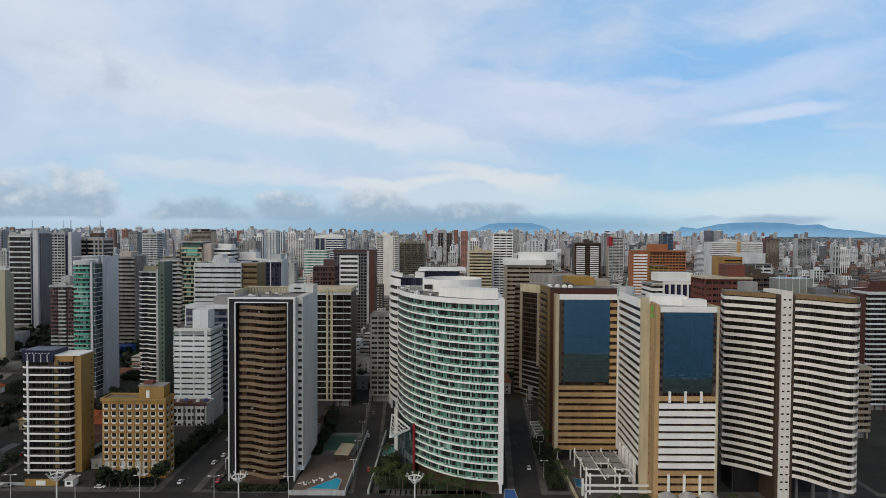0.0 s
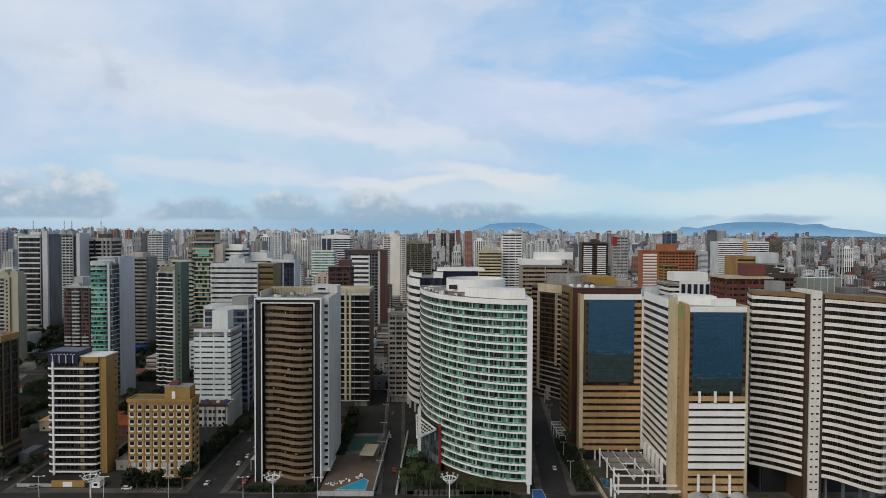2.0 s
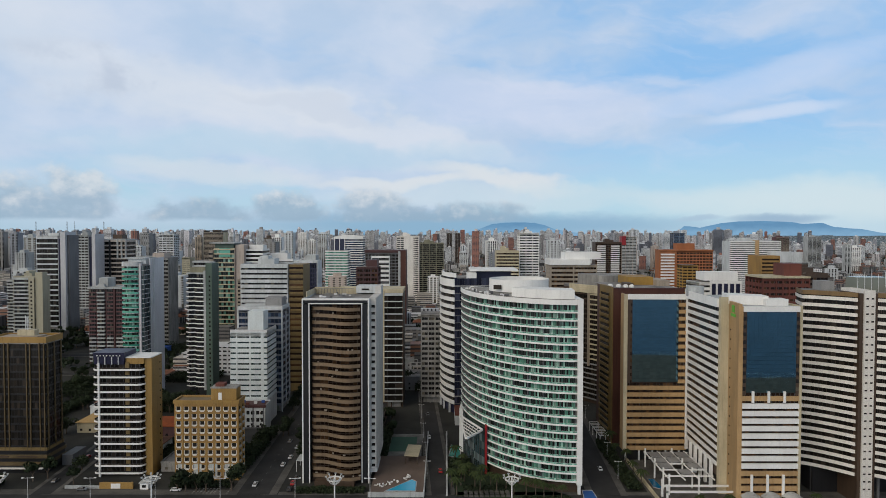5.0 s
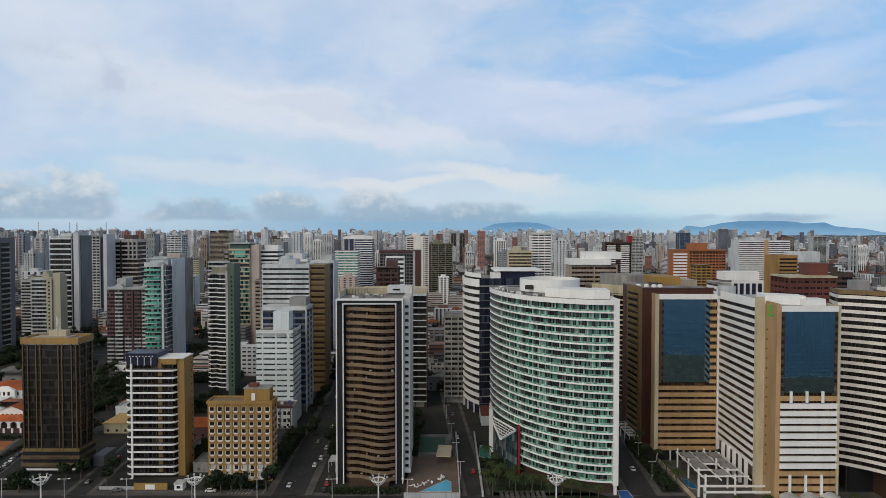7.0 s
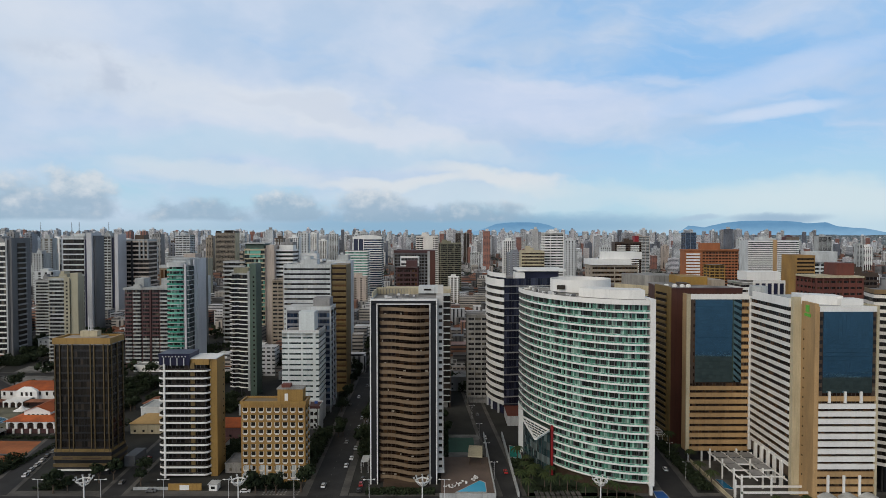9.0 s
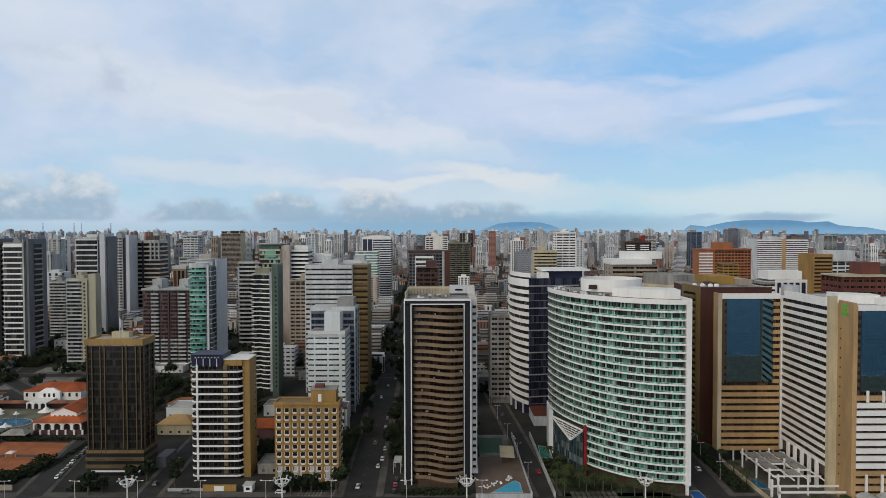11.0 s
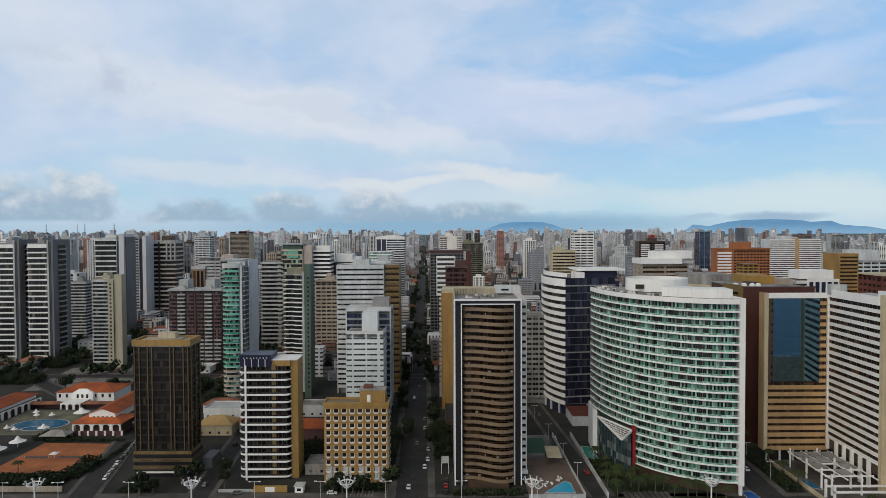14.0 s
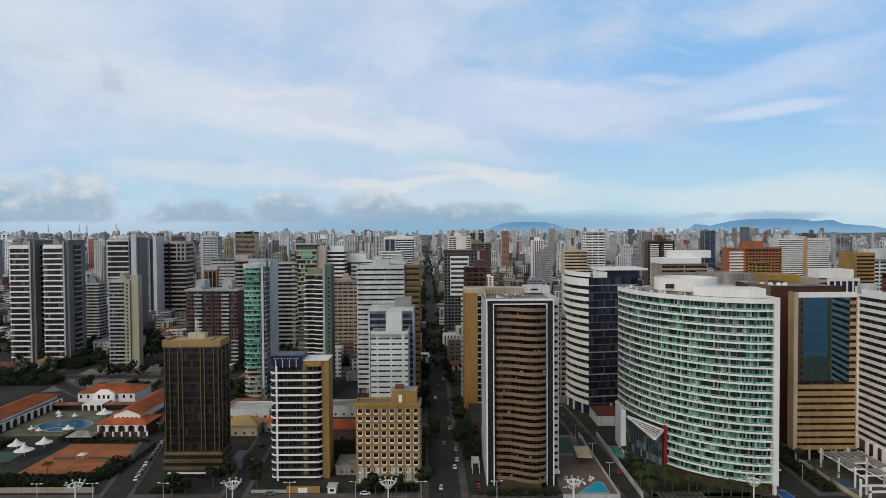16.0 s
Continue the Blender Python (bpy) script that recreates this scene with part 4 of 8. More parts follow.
    for i in range(5):
        yy = 262 + i * 7.0
        wpart("beam", Shape().box(61.5, 82, yy, yy + 0.4, 6.3, 6.9), "bright", P)
    for i in range(4):
        xx = 62 + i * 6.2
        wpart("beam", Shape().box(xx, xx + 0.4, 258, 292, 6.35, 6.85), "bright", P)
    for yy in (258, 265, 276, 289):
        for xx in (61.6, 74):
            wpart("post", Shape().box(xx, xx + 0.6, yy, yy + 0.6, 0, 9.0), "bright", P)
    for i in range(4):
        for j in range(3):
            if (i, j) not in ((1, 1), (0, 2), (0, 0)):
                wpart("roof_panel", Shape().box(62.8 + j * 6.2, 67.9 + j * 6.2, 262.8 + i * 7.0, 268.9 + i * 7.0, 6.95, 7.1), "grey", P)
    wpart("front_beam", Shape().box(58, 88, 250.5, 251.1, 4.2, 5.0).box(58, 88, 256.5, 257.1, 4.2, 5.0).box(58, 58.8, 250.5, 251.3, 0, 7.5).box(58, 58.8, 256.3, 257.1, 0, 7.5), "bright", P)
    G = thing("porch_roof", 97, 243, "low white vaulted porch roofs before the hotel", "canopy")
    for i in range(3):
        arc = [(86 + i * 8.2 + 7.4 * u / 10, 5.0 + 1.6 * math.sin(math.pi * u / 10)) for u in range(11)]
        sh = Shape()
        for p, q in zip(arc[:-1], arc[1:]):
            sh.face([(p[0], 240, p[1]), (q[0], 240, q[1]), (q[0], 246.5, q[1]), (p[0], 246.5, p[1])])
            sh.face([(p[0], 240, p[1] - 0.25), (p[0], 246.5, p[1] - 0.25), (q[0], 246.5, q[1] - 0.25), (q[0], 240, q[1] - 0.25)])
            sh.face([(p[0], 240, p[1] - 0.25), (q[0], 240, q[1] - 0.25), (q[0], 240, q[1]), (p[0], 240, p[1])])
        wpart("vault", sh, "offwhite", G)
    wpart("posts", Shape().box(86, 86.4, 240, 240.4, 0, 5).box(110, 110.4, 240, 240.4, 0, 5), "steel", G)


hotel()


# ---- white and black wave tower ----
def wave_block():
    T = thing("wave_block", 142, 262, "white banded tower with wavy dark balconies and brown roof edge", "building")
    # the left wing runs back from the stair column; the right wing runs forward
    def left(u):
        return (119.4 + 14.8 * u, 263.6 - 13.0 * u ** 1.35)

    def right(u):
        return (141.6 + 12.6 * u, 249.6 - 15.4 * (u - 0.055 * math.sin(math.tau * u)) ** 1.12)

    n, z0, fh = 23, 11.6, 3.083
    for fn, k in ((left, 14), (right, 24)):
        path = bent(fn, k)
        if fn is left:
            path = [(123.5, 276.0), (120.8, 269.0)] + path
        else:
            path = path + [(156.2, 234.2), (158.6, 236.2), (160.8, 239.5), (162.6, 244.0), (163.4, 252.0), (163.0, 262.0)]
        mb = Shape().ribbon(path, -0.3, 1.1, 0.18).ribbon(offset(path, -1.6), -0.2, 0.0, 1.6).mesh("balcony", [M["ivory"]])
        mg = Shape().wall_panes(offset(path, -1.5), 0.0, fh - 0.2, 1.7, 0, 1, 0.04).mesh("glazing", [M["g_black"], M["brown"]])
        for i in range(n):
            wpiece("balcony", mb, T, z0 + i * fh)
            wpiece("glazing", mg, T, z0 + i * fh)
        wpart("roof_edge", Shape().ribbon(offset(path, -0.4), z0 + n * fh + 1.5, z0 + n * fh + 3.3, 0.4), "roof_gold", T)
        back = [(165, 276), (140, 276)] if fn is right else [(138, 276), (125, 278)]
        wpart("core", Shape().prism(offset(path, -1.8) + back, 11.4, z0 + n * fh + 2.2), "black", T)
        wpiece("glazing", mg, T, z0 + n * fh - 0.5)
        wpiece("balcony", mb, T, z0 + n * fh)
        wpart("roof_deck", Shape().prism(offset(path, -0.6) + back, z0 + n * fh + 2.45, z0 + n * fh + 2.7), "roofing", T)
        for p in offset(path, -5.0)[2:-2:6]:
            wpart("column", Shape().box(p[0] - 0.45, p[0] + 0.45, p[1] - 0.45, p[1] + 0.45, 0, 11.5), "slate", T)
    wpart("stair_column", Shape().box(135.9, 140.2, 249.0, 264, 0, 86.9), "ivory", T)
    wpart("column_edge", Shape().box(134.5, 135.85, 249.7, 264, 0, 85.6).box(140.25, 141.6, 249.7, 264, 0, 85.6), "brown", T)
    wm = Shape().box(-0.5, 0.5, -0.08, 0.1, 0, 0.6).mesh("window", [M["g_black"]])
    for i in range(26):
        for xx in (137.0, 139.1):
            wpiece("window", wm, T, 6.2 + i * fh, xx, 249.0)
    wpart("roof_room", Shape().box(141, 155.7, 262, 269, 82, 91.2), "roof_glass", T, label="pale glazed roof room")
    wpart("roof_room", Shape().box(129.7, 135.6, 268, 274, 82, 89.2), "grey", T)
    wpart("roof_room", Shape().box(153, 160, 255, 264, 82, 87.6), "slate", T)
    for i in range(6):
        wpart("antenna", Shape().box(141.3 + i * 2.9, 141.45 + i * 2.9, 261.6, 261.75, 84, 92.5 + 1.2 * (i % 3)), "steel", T)
    # black block stands in for the shaded void under the raised wings
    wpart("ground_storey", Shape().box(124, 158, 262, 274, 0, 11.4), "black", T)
    s = Shape()
    rr = random.Random(4)
    for i in range(20):
        for j in range(5):
            s.box(120 + i * 1.9, 121.3 + i * 1.9, 236 + j * 1.9, 237.3 + j * 1.9, 0.08, 0.14)
    single("patterned_paving", s, "offwhite", "pale square paving slabs before the tower", kind="stuff")


wave_block()


# ---- office block with rounded white bands and gold slab ----
def gold_office():
    T = thing("banded_block", -177, 284, "slim block with rounded white balcony bands and gold side wall", "building")
    xl, xr, y0 = -189.7, -167.0, 277.0
    path = [(xl, y0 + 10), (xl, y0 + 2.0), (xl + 0.5, y0 + 0.8), (xl + 1.8, y0), (xr - 2.2, y0), (xr - 0.9, y0 + 0.5), (xr - 0.2, y0 + 1.8), (xr, y0 + 3.0)]
    n, z0, fh = 15, 1.5, 3.33
    mb = Shape().ribbon(path, -0.3, 0.48, 0.2, 0).ribbon(offset(path, -1.7), -0.2, 0.0, 1.5, 1).mesh("balcony", [M["bright"], M["concrete"]])
    mr = Shape().ribbon(offset(path, -0.05), 0.48, 1.02, 0.06).ribbon(offset(path, -0.03), 1.02, 1.08, 0.1, 1).mesh("rail", [M["g_black"], M["dark_steel"]])
    mg = Shape().wall_panes(offset(path, -1.8), 0, fh, 1.9, 0, 1, 0.06).box(xl + 14.2, xl + 16.0, y0 + 1.2, y0 + 2.0, 0, fh, 2).mesh("glazing", [M["g_black"], M["dark_steel"], M["dullgold"]])
    for i in range(n):
        b = wpiece("balcony", mb, T, z0 + i * fh)
        piece("rail", mr, b)
        wpiece("glazing", mg, T, z0 + i * fh)
    wpart("core", Shape().prism(offset(path, -2.2) + [(xr - 1, y0 + 11), (xl + 1, y0 + 11)], 0, 50.5), "brown", T)
    wpart("white_column", Shape().box(xl + 2.6, xl + 3.4, y0 - 0.35, y0 + 0.3, 0, 51.2), "bright", T)
    wpart("gold_wall", Shape().box(xr - 0.3, xr + 2.9, y0 + 2.4, y0 + 12.5, 0, 53.2).box(xr - 8.5, xr - 0.3, y0 + 1.6, y0 + 12.5, 50.6, 53.2), "gold", T)
    wm = Shape().box(-0.05, 0.08, -0.35, 0.35, 0, 0.7).mesh("window", [M["g_black"]])
    for i in range(n):
        wpiece("window", wm, T, z0 + 1.2 + i * fh, xr + 2.9, y0 + 10.5)
    wpart("roof_slab", Shape().box(xr - 8.7, xr + 3.0, y0 + 1.5, y0 + 12.6, 53.2, 53.7), "bright", T)
    cr = Shape().prism([(xl + 0.6, y0 + 0.8), (xr - 8.8, y0 + 0.8), (xr - 8.8, y0 + 11), (xl + 0.6, y0 + 11)], 50.5, 55.8, top=1.07)
    wpart("crown", cr, "navy", T, label="dark blue flared roof crown")
    for i in range(8):
        xx = xl + 2.0 + i * 1.45
        wpart("crown_dot", Shape().box(xx, xx + 0.4, y0 + 0.15, y0 + 0.6, 54.3, 54.7), "bright", T)
    for i in range(4):
        xx = xl + 2.5 + i * 3
        wpart("crown_rib", Shape().box(xx, xx + 0.3, y0 + 0.2, y0 + 1.2, 50.5, 54.0), "steel", T)
    wpart("base_wall", Shape().box(xl + 10, xr + 1.5, y0 - 13.2, y0 - 12.4, 0, 2.7), "gold", T)
    wpart("front_wall", Shape().box(xl - 5, xl + 9.9, y0 - 13.0, y0 - 12.6, 0, 1.3), "offwhite", T)
    wpart("garage_door", Shape().box(xl + 15, xl + 19, y0 - 13.35, y0 - 13.2, 0.2, 2.3), "bright", T)


gold_office()


# ---- yellow hotel with white window surrounds ----
def yellow_hotel():
    T = thing("yellow_hotel", -137.3, 281, "ochre hotel block with rows of white-framed windows", "hotel")
    xl, xr, y0, y1 = -151.4, -123.2, 273.2, 282.0
    wpart("wall", Shape().box(xl, xr, y0, y1, 0, 34.9), "ochre", T)
    wpart("cornice", Shape().box(xl - 0.4, xr + 0.4, y0 - 0.4, y0 + 0.3, 34.3, 35.7).box(xl - 0.4, xl + 0.3, y0 + 0.3, y1, 34.3, 35.7).box(xr - 0.3, xr + 0.4, y0 + 0.3, y1, 34.3, 35.7).box(xl + 0.3, xr - 0.3, y1 - 0.6, y1, 34.3, 35.7), "gold", T)
    wpart("roof_deck", Shape().box(xl + 0.3, xr - 0.3, y0 + 0.3, y1 - 0.6, 34.9, 35.1), "dullgold", T)
    wpart("penthouse", Shape().box(xl + 15.5, xr - 1.5, y0 + 2.2, y1 - 0.7, 35, 40.4), "gold", T)
    wpart("penthouse_roof", Shape().box(xl + 15.2, xr - 1.2, y0 + 1.9, y1 - 0.5, 40.4, 40.9), "concrete", T)
    wpart("roof_tank", Shape().box(xl + 17, xl + 21, y0 + 3.4, y1 - 2.0, 40.9, 42.3), "brick", T)
    wpart("roof_door", Shape().box(xr - 9.5, xr - 8.0, y0 + 2.05, y0 + 2.2, 35.1, 38.5), "bright", T)
    wf = Shape()
    wf.box(-0.80, 0.80, -0.35, 0.0, 0.12, 0.62, 0)
    wf.box(-1.15, 1.15, -0.42, 0.0, 0.62, 0.78, 0)
    for sx in (-1, 1):
        wf.box(min(sx * 0.92, sx * 1.12), max(sx * 0.92, sx * 1.12), -0.2, 0.0, 0.78, 2.4, 0)
    me = wf.mesh("window", [M["ivory"]])
    mpane = Shape().box(-0.92, 0.92, -0.05, 0.02, 0.78, 2.4, 0).mesh("pane", [M["g_black"]])
    pil = Shape().box(-0.28, 0.28, -0.22, 0, 2, 34.4).mesh("pilaster", [M["gold"]])
    for i in range(8):
        xx = xl + 1.9 + i * (xr - xl - 3.8) / 7
        for j in range(10):
            piece("pane", mpane, wpiece("window", me, T, 1.3 + j * 3.24, xx, y0))
        if i < 7:
            wpiece("pilaster", pil, T, 0, xx + (xr - xl - 3.8) / 14, y0)
    ms = Shape().box(0, 0.12, -0.5, 0.5, 0, 1.2).mesh("window", [M["g_black"]])
    mb = Shape().box(0, 0.5, -0.8, 0.8, -0.9, -0.1).mesh("window_box", [M["offwhite"]])
    for q in range(2):
        for j in range(10):
            wpiece("window", ms, T, 2.2 + j * 3.24, xr, y0 + 2 + q * 4.3)
            wpiece("window_box", mb, T, 2.2 + j * 3.24, xr, y0 + 2 + q * 4.3)
    for i in (1, 3, 5, 7):
        xx = xl + 0.1 + i * (xr - xl - 3.8) / 7 - 2.3
        wpart("white_panel", Shape().box(xx, xx + 3.6, y0 - 0.12, y0, 1.0, 7.4), "offwhite", T)


yellow_hotel()


# ---- black glass office tower ----
def black_tower():
    T = thing("black_tower", -224.5, 289, "black glass office tower with gold bands and slim gold pilasters", "building")
    xl, xr, y0, y1 = -239.0, -213.1, 281.6, 294.0
    gl = Shape()
    n, fh = 14, 3.414
    for i in range(n):
        z = 11.6 + i * fh
        gl.wall_panes([(xl + 0.3, y0 + 0.3), (xr - 0.3, y0 + 0.3)], z, z + fh, 1.35, 0, 1, 0.05)
        gl.wall_panes([(xr - 0.3, y0 + 0.3), (xr - 0.3, y1)], z, z + fh, 1.35, 0, 1, 0.05)
    wpart("glazing", gl, ["g_black", "black"], T)
    wpart("core", Shape().box(xl + 0.4, xr - 0.4, y0 + 0.4, y1, 0, 59), "black", T)
    sp = Shape().box(xl + 0.2, xr - 0.2, y0 + 0.12, y0 + 0.3, 0, 0.8).box(xr - 0.3, xr - 0.12, y0 + 0.3, y1, 0, 0.8).mesh("spandrel", [M["black"]])
    for i in range(n):
        wpiece("spandrel", sp, T, 11.6 + i * fh)
    wpart("gold_head", Shape().box(xl - 0.2, xr + 0.2, y0 - 0.2, y0 + 0.5, 59.4, 62.1).box(xr - 0.5, xr + 0.2, y0 + 0.5, y1, 59.4, 62.1).box(xl - 0.2, xl + 0.5, y0 + 0.5, y1, 59.4, 62.1).box(xl, xr, y1 - 0.5, y1, 59.4, 62.1), "gold", T)
    wpart("roof_deck", Shape().box(xl, xr, y0, y1, 58.9, 60.9), "roofing", T)
    for fx in (0.035, 0.12, 0.265, 0.34, 0.655, 0.72, 0.885, 0.965):
        xx = xl + (xr - xl) * fx
        wpart("pilaster", Shape().box(xx - 0.2, xx + 0.2, y0 - 0.25, y0 + 0.3, 10.2, 59.4), "old_gold", T)
    for fy in (0.1, 0.5, 0.9):
        yy = y0 + (y1 - y0) * fy
        wpart("pilaster", Shape().box(xr - 0.3, xr + 0.2, yy - 0.3, yy + 0.3, 10.2, 59.4), "old_gold", T)
    wpart("gold_foot", Shape().box(xl - 0.1, xr + 0.1, y0 - 0.2, y1, 10.2, 11.6), "dullgold", T)
    wpart("roof_finish", Shape().box(xl + 0.6, xr - 0.6, y0 + 0.6, y1 - 0.6, 60.95, 61.0), "beige", T)
    wpart("podium_wall", Shape().box(xl + 0.5, xr + 0.5, y0 - 0.8, y1, 2.2, 10.2), "black", T)
    for z in (7.0, 3.7):
        wpart("podium_band", Shape().box(xl, xr + 0.6, y0 - 1.2, y1 + 1, z, z + 1.6), "old_gold", T)
    wpart("podium_sign", Shape().box(xl + 4, xl + 9, y0 - 1.3, y0 - 1.2, 7.4, 8.1).box(xl + 13, xl + 22, y0 - 1.3, y0 - 1.2, 7.5, 8.0), "brown", T, label="plain dark sign bars")
    wpart("entrance_canopy", Shape().box(xl + 2, xr - 1, y0 - 2.4, y0 - 0.8, 2.4, 2.65), "bright", T)
    wpart("entrance", Shape().box(xl + 2, xr - 1, y0 - 0.5, y1, 0, 2.2), "black", T)
    wpart("roof_room", Shape().box(xl + 9, xr - 9, y0 + 6, y1 - 3, 60.8, 64.4), "cream", T)
    wpart("roof_room", Shape().box(xl + 3, xr - 6, y0 + 3, y1 - 2, 60.8, 61.8), "beige", T)
    mast = Shape().box(-226.6, -226.3, 288, 288.3, 64, 71).box(-225.6, -225.3, 288, 288.3, 64, 70)
    for i in range(4):
        mast.box(-226.1, -223.8, 287.9, 288.1, 65 + i * 1.4, 65.1 + i * 1.4)
        mast.box(-226.2, -225.8, 287.6, 287.9, 66.5 + i, 67.3 + i)
    wpart("antenna_mast", mast, "steel", T)
    wpart("side_annex", Shape().box(xr + 1.0, xr + 6.0, y0 + 9, y1 + 8, 0, 5.0), "slate", T)


black_tower()

# ---- the named towers behind ----
def green_glass_tower():
    T = thing("green_glass_tower", -234, 418, "slim tower with rounded aqua glass balconies and pale grey side wall", "building")
    xl, xr, y0, y1, h = -241.8, -227.2, 403.0, 432.0, 90.5
    path = [(xl + 0.2, y0 + 8), (xl, y0 + 4)] + bent(lambda u: (xl + 5.2 - 5.2 * math.cos(u * math.pi / 2), y0 + 2.6 - 4.6 * math.sin(u * math.pi / 2)), 6)[1:] + \
        bent(lambda u: (xl + 5.2 + 6.6 * math.sin(u * math.pi / 2), y0 - 2.0 + 2.4 * (1 - math.cos(u * math.pi / 2))), 5)[1:]
    n, z0, fh = 27, 5.0, 3.08
    for i in range(n):
        if i in (0, 6):
            mat_b = "beige" if i == 0 else "g_jade"
            mb = Shape().ribbon(path, -0.1, 1.15, 0.12).mesh("balcony", [M[mat_b]])
        b = wpiece("balcony", mb, T, z0 + i * fh)
        if i == 0:
            ms = Shape().ribbon(offset(path, -1.4), -0.3, -0.05, 1.55).mesh("slab", [M["white"]])
            mg = Shape().wall_panes(offset(path, -1.4), 0, fh - 0.3, 1.5, 0, 1, 0.06).mesh("glazing", [M["g_green"], M["dark_steel"]])
        piece("slab", ms, b)
        wpiece("glazing", mg, T, z0 + i * fh)
    wpart("core", Shape().prism(offset(path, -1.7) + [(xr - 0.5, y0 + 1), (xr - 0.5, y1), (xl + 1, y1)], 0, h - 2), "grey", T)
    wpart("roof_cap", Shape().prism(offset(path, 0.1) + [(xl + 10, y0 + 8)], h - 3, h - 0.2), "white", T)
    wpart("roof_slab", Shape().box(xl - 3, xr - 2, y0 + 6, y1 - 6, h + 1.6, h + 2.2), "offwhite", T)
    wpart("roof_room", Shape().box(xl + 1, xr - 2, y0 + 8, y1 - 6, h - 2, h + 1.6), "white", T)
    st = Shape().box(xr - 2.6, xr - 1.3, y0 - 0.6, y0 + 1.5, 10, h - 1).mesh("glass_strip", [M["paleslab"]])
    wpiece("strip", st, T)
    mgl = Shape().wall_panes([(xr - 1.3, y0 + 0.4), (xr, y0 + 0.4), (xr + 0.1, y0 + 9)], 0, fh - 0.4, 1.6, 0, 1).box(xr - 1.3, xr + 0.1, y0 + 0.2, y0 + 9, -0.4, 0.0, 2).mesh("glazing", [M["g_teal"], M["dark_steel"], M["paleslab"]])
    for i in range(n):
        wpiece("glazing", mgl, T, z0 + i * fh)
    wpart("side_wall", Shape().box(xr - 0.4, xr + 0.4, y0 + 9, y1, 0, h + 1.8), "paleslab", T)
    wpart("corner_column", Shape().box(xr - 0.3, xr + 0.8, y0 + 13, y0 + 14.5, 0, h + 1.8), "white", T)


green_glass_tower()


def zigzag_tower():
    T = thing("striped_tower", -201, 428, "slim tower with angled white balcony bands and green side wall", "building")
    xl, xr, y0, y1, h = -206.2, -191.2, 416.5, 427.0, 84.0
    path = [(xl, y0 + 9), (xl + 0.3, y0 + 2.5), (xl + 3.4, y0 + 0.5), (xl + 6.8, y0 + 1.8), (xl + 7.3, y0), (xl + 10.6, y0 - 1.3), (xr, y0 - 1.5)]
    n, z0, fh = 25, 6.0, 3.02
    mb = Shape().ribbon(path, -0.3, 0.4, 0.25).mesh("balcony", [M["bright"]])
    mgr = Shape().ribbon(path, 0.4, 1.0, 0.06).mesh("balcony_glass", [M["g_dark"]])
    mg = Shape().wall_panes(offset(path, -1.3), 0, fh - 0.2, 1.6, 0, 1, 0.05).mesh("glazing", [M["g_dark"], M["dark_steel"]])
    for i in range(n):
        b = wpiece("balcony", mb, T, z0 + i * fh)
        piece("balcony_glass", mgr, b)
        wpiece("glazing", mg, T, z0 + i * fh)
    wpart("core", Shape().prism(offset(path, -1.6) + [(xr, y1), (xl + 1, y1)], 0, 82), "black", T)
    wpart("roof_cap", Shape().prism(offset(path, 0.1) + [(xr, y1), (xl, y1)], 81.6, 82.4), "offwhite", T)
    wpart("roof_room", Shape().box(xl + 2, xr - 3, y0 + 5, y1 - 4, 82.4, 86), "olive", T)
    wpart("side_wall", Shape().box(xr, xr + 4.2, y0 - 2, y1, 0, 89), "green", T)
    wpart("white_edge", Shape().box(xr - 1.4, xr, y0 - 2.2, y0, 4, 84), "offwhite", T)
    wm = Shape().box(-0.5, 0.5, -0.1, 0.1, 0, 1.2).mesh("window", [M["g_black"]])
    for i in range(n):
        wpiece("window", wm, T, z0 + 0.9 + i * fh, xr + 2.6, y0 - 2)


zigzag_tower()


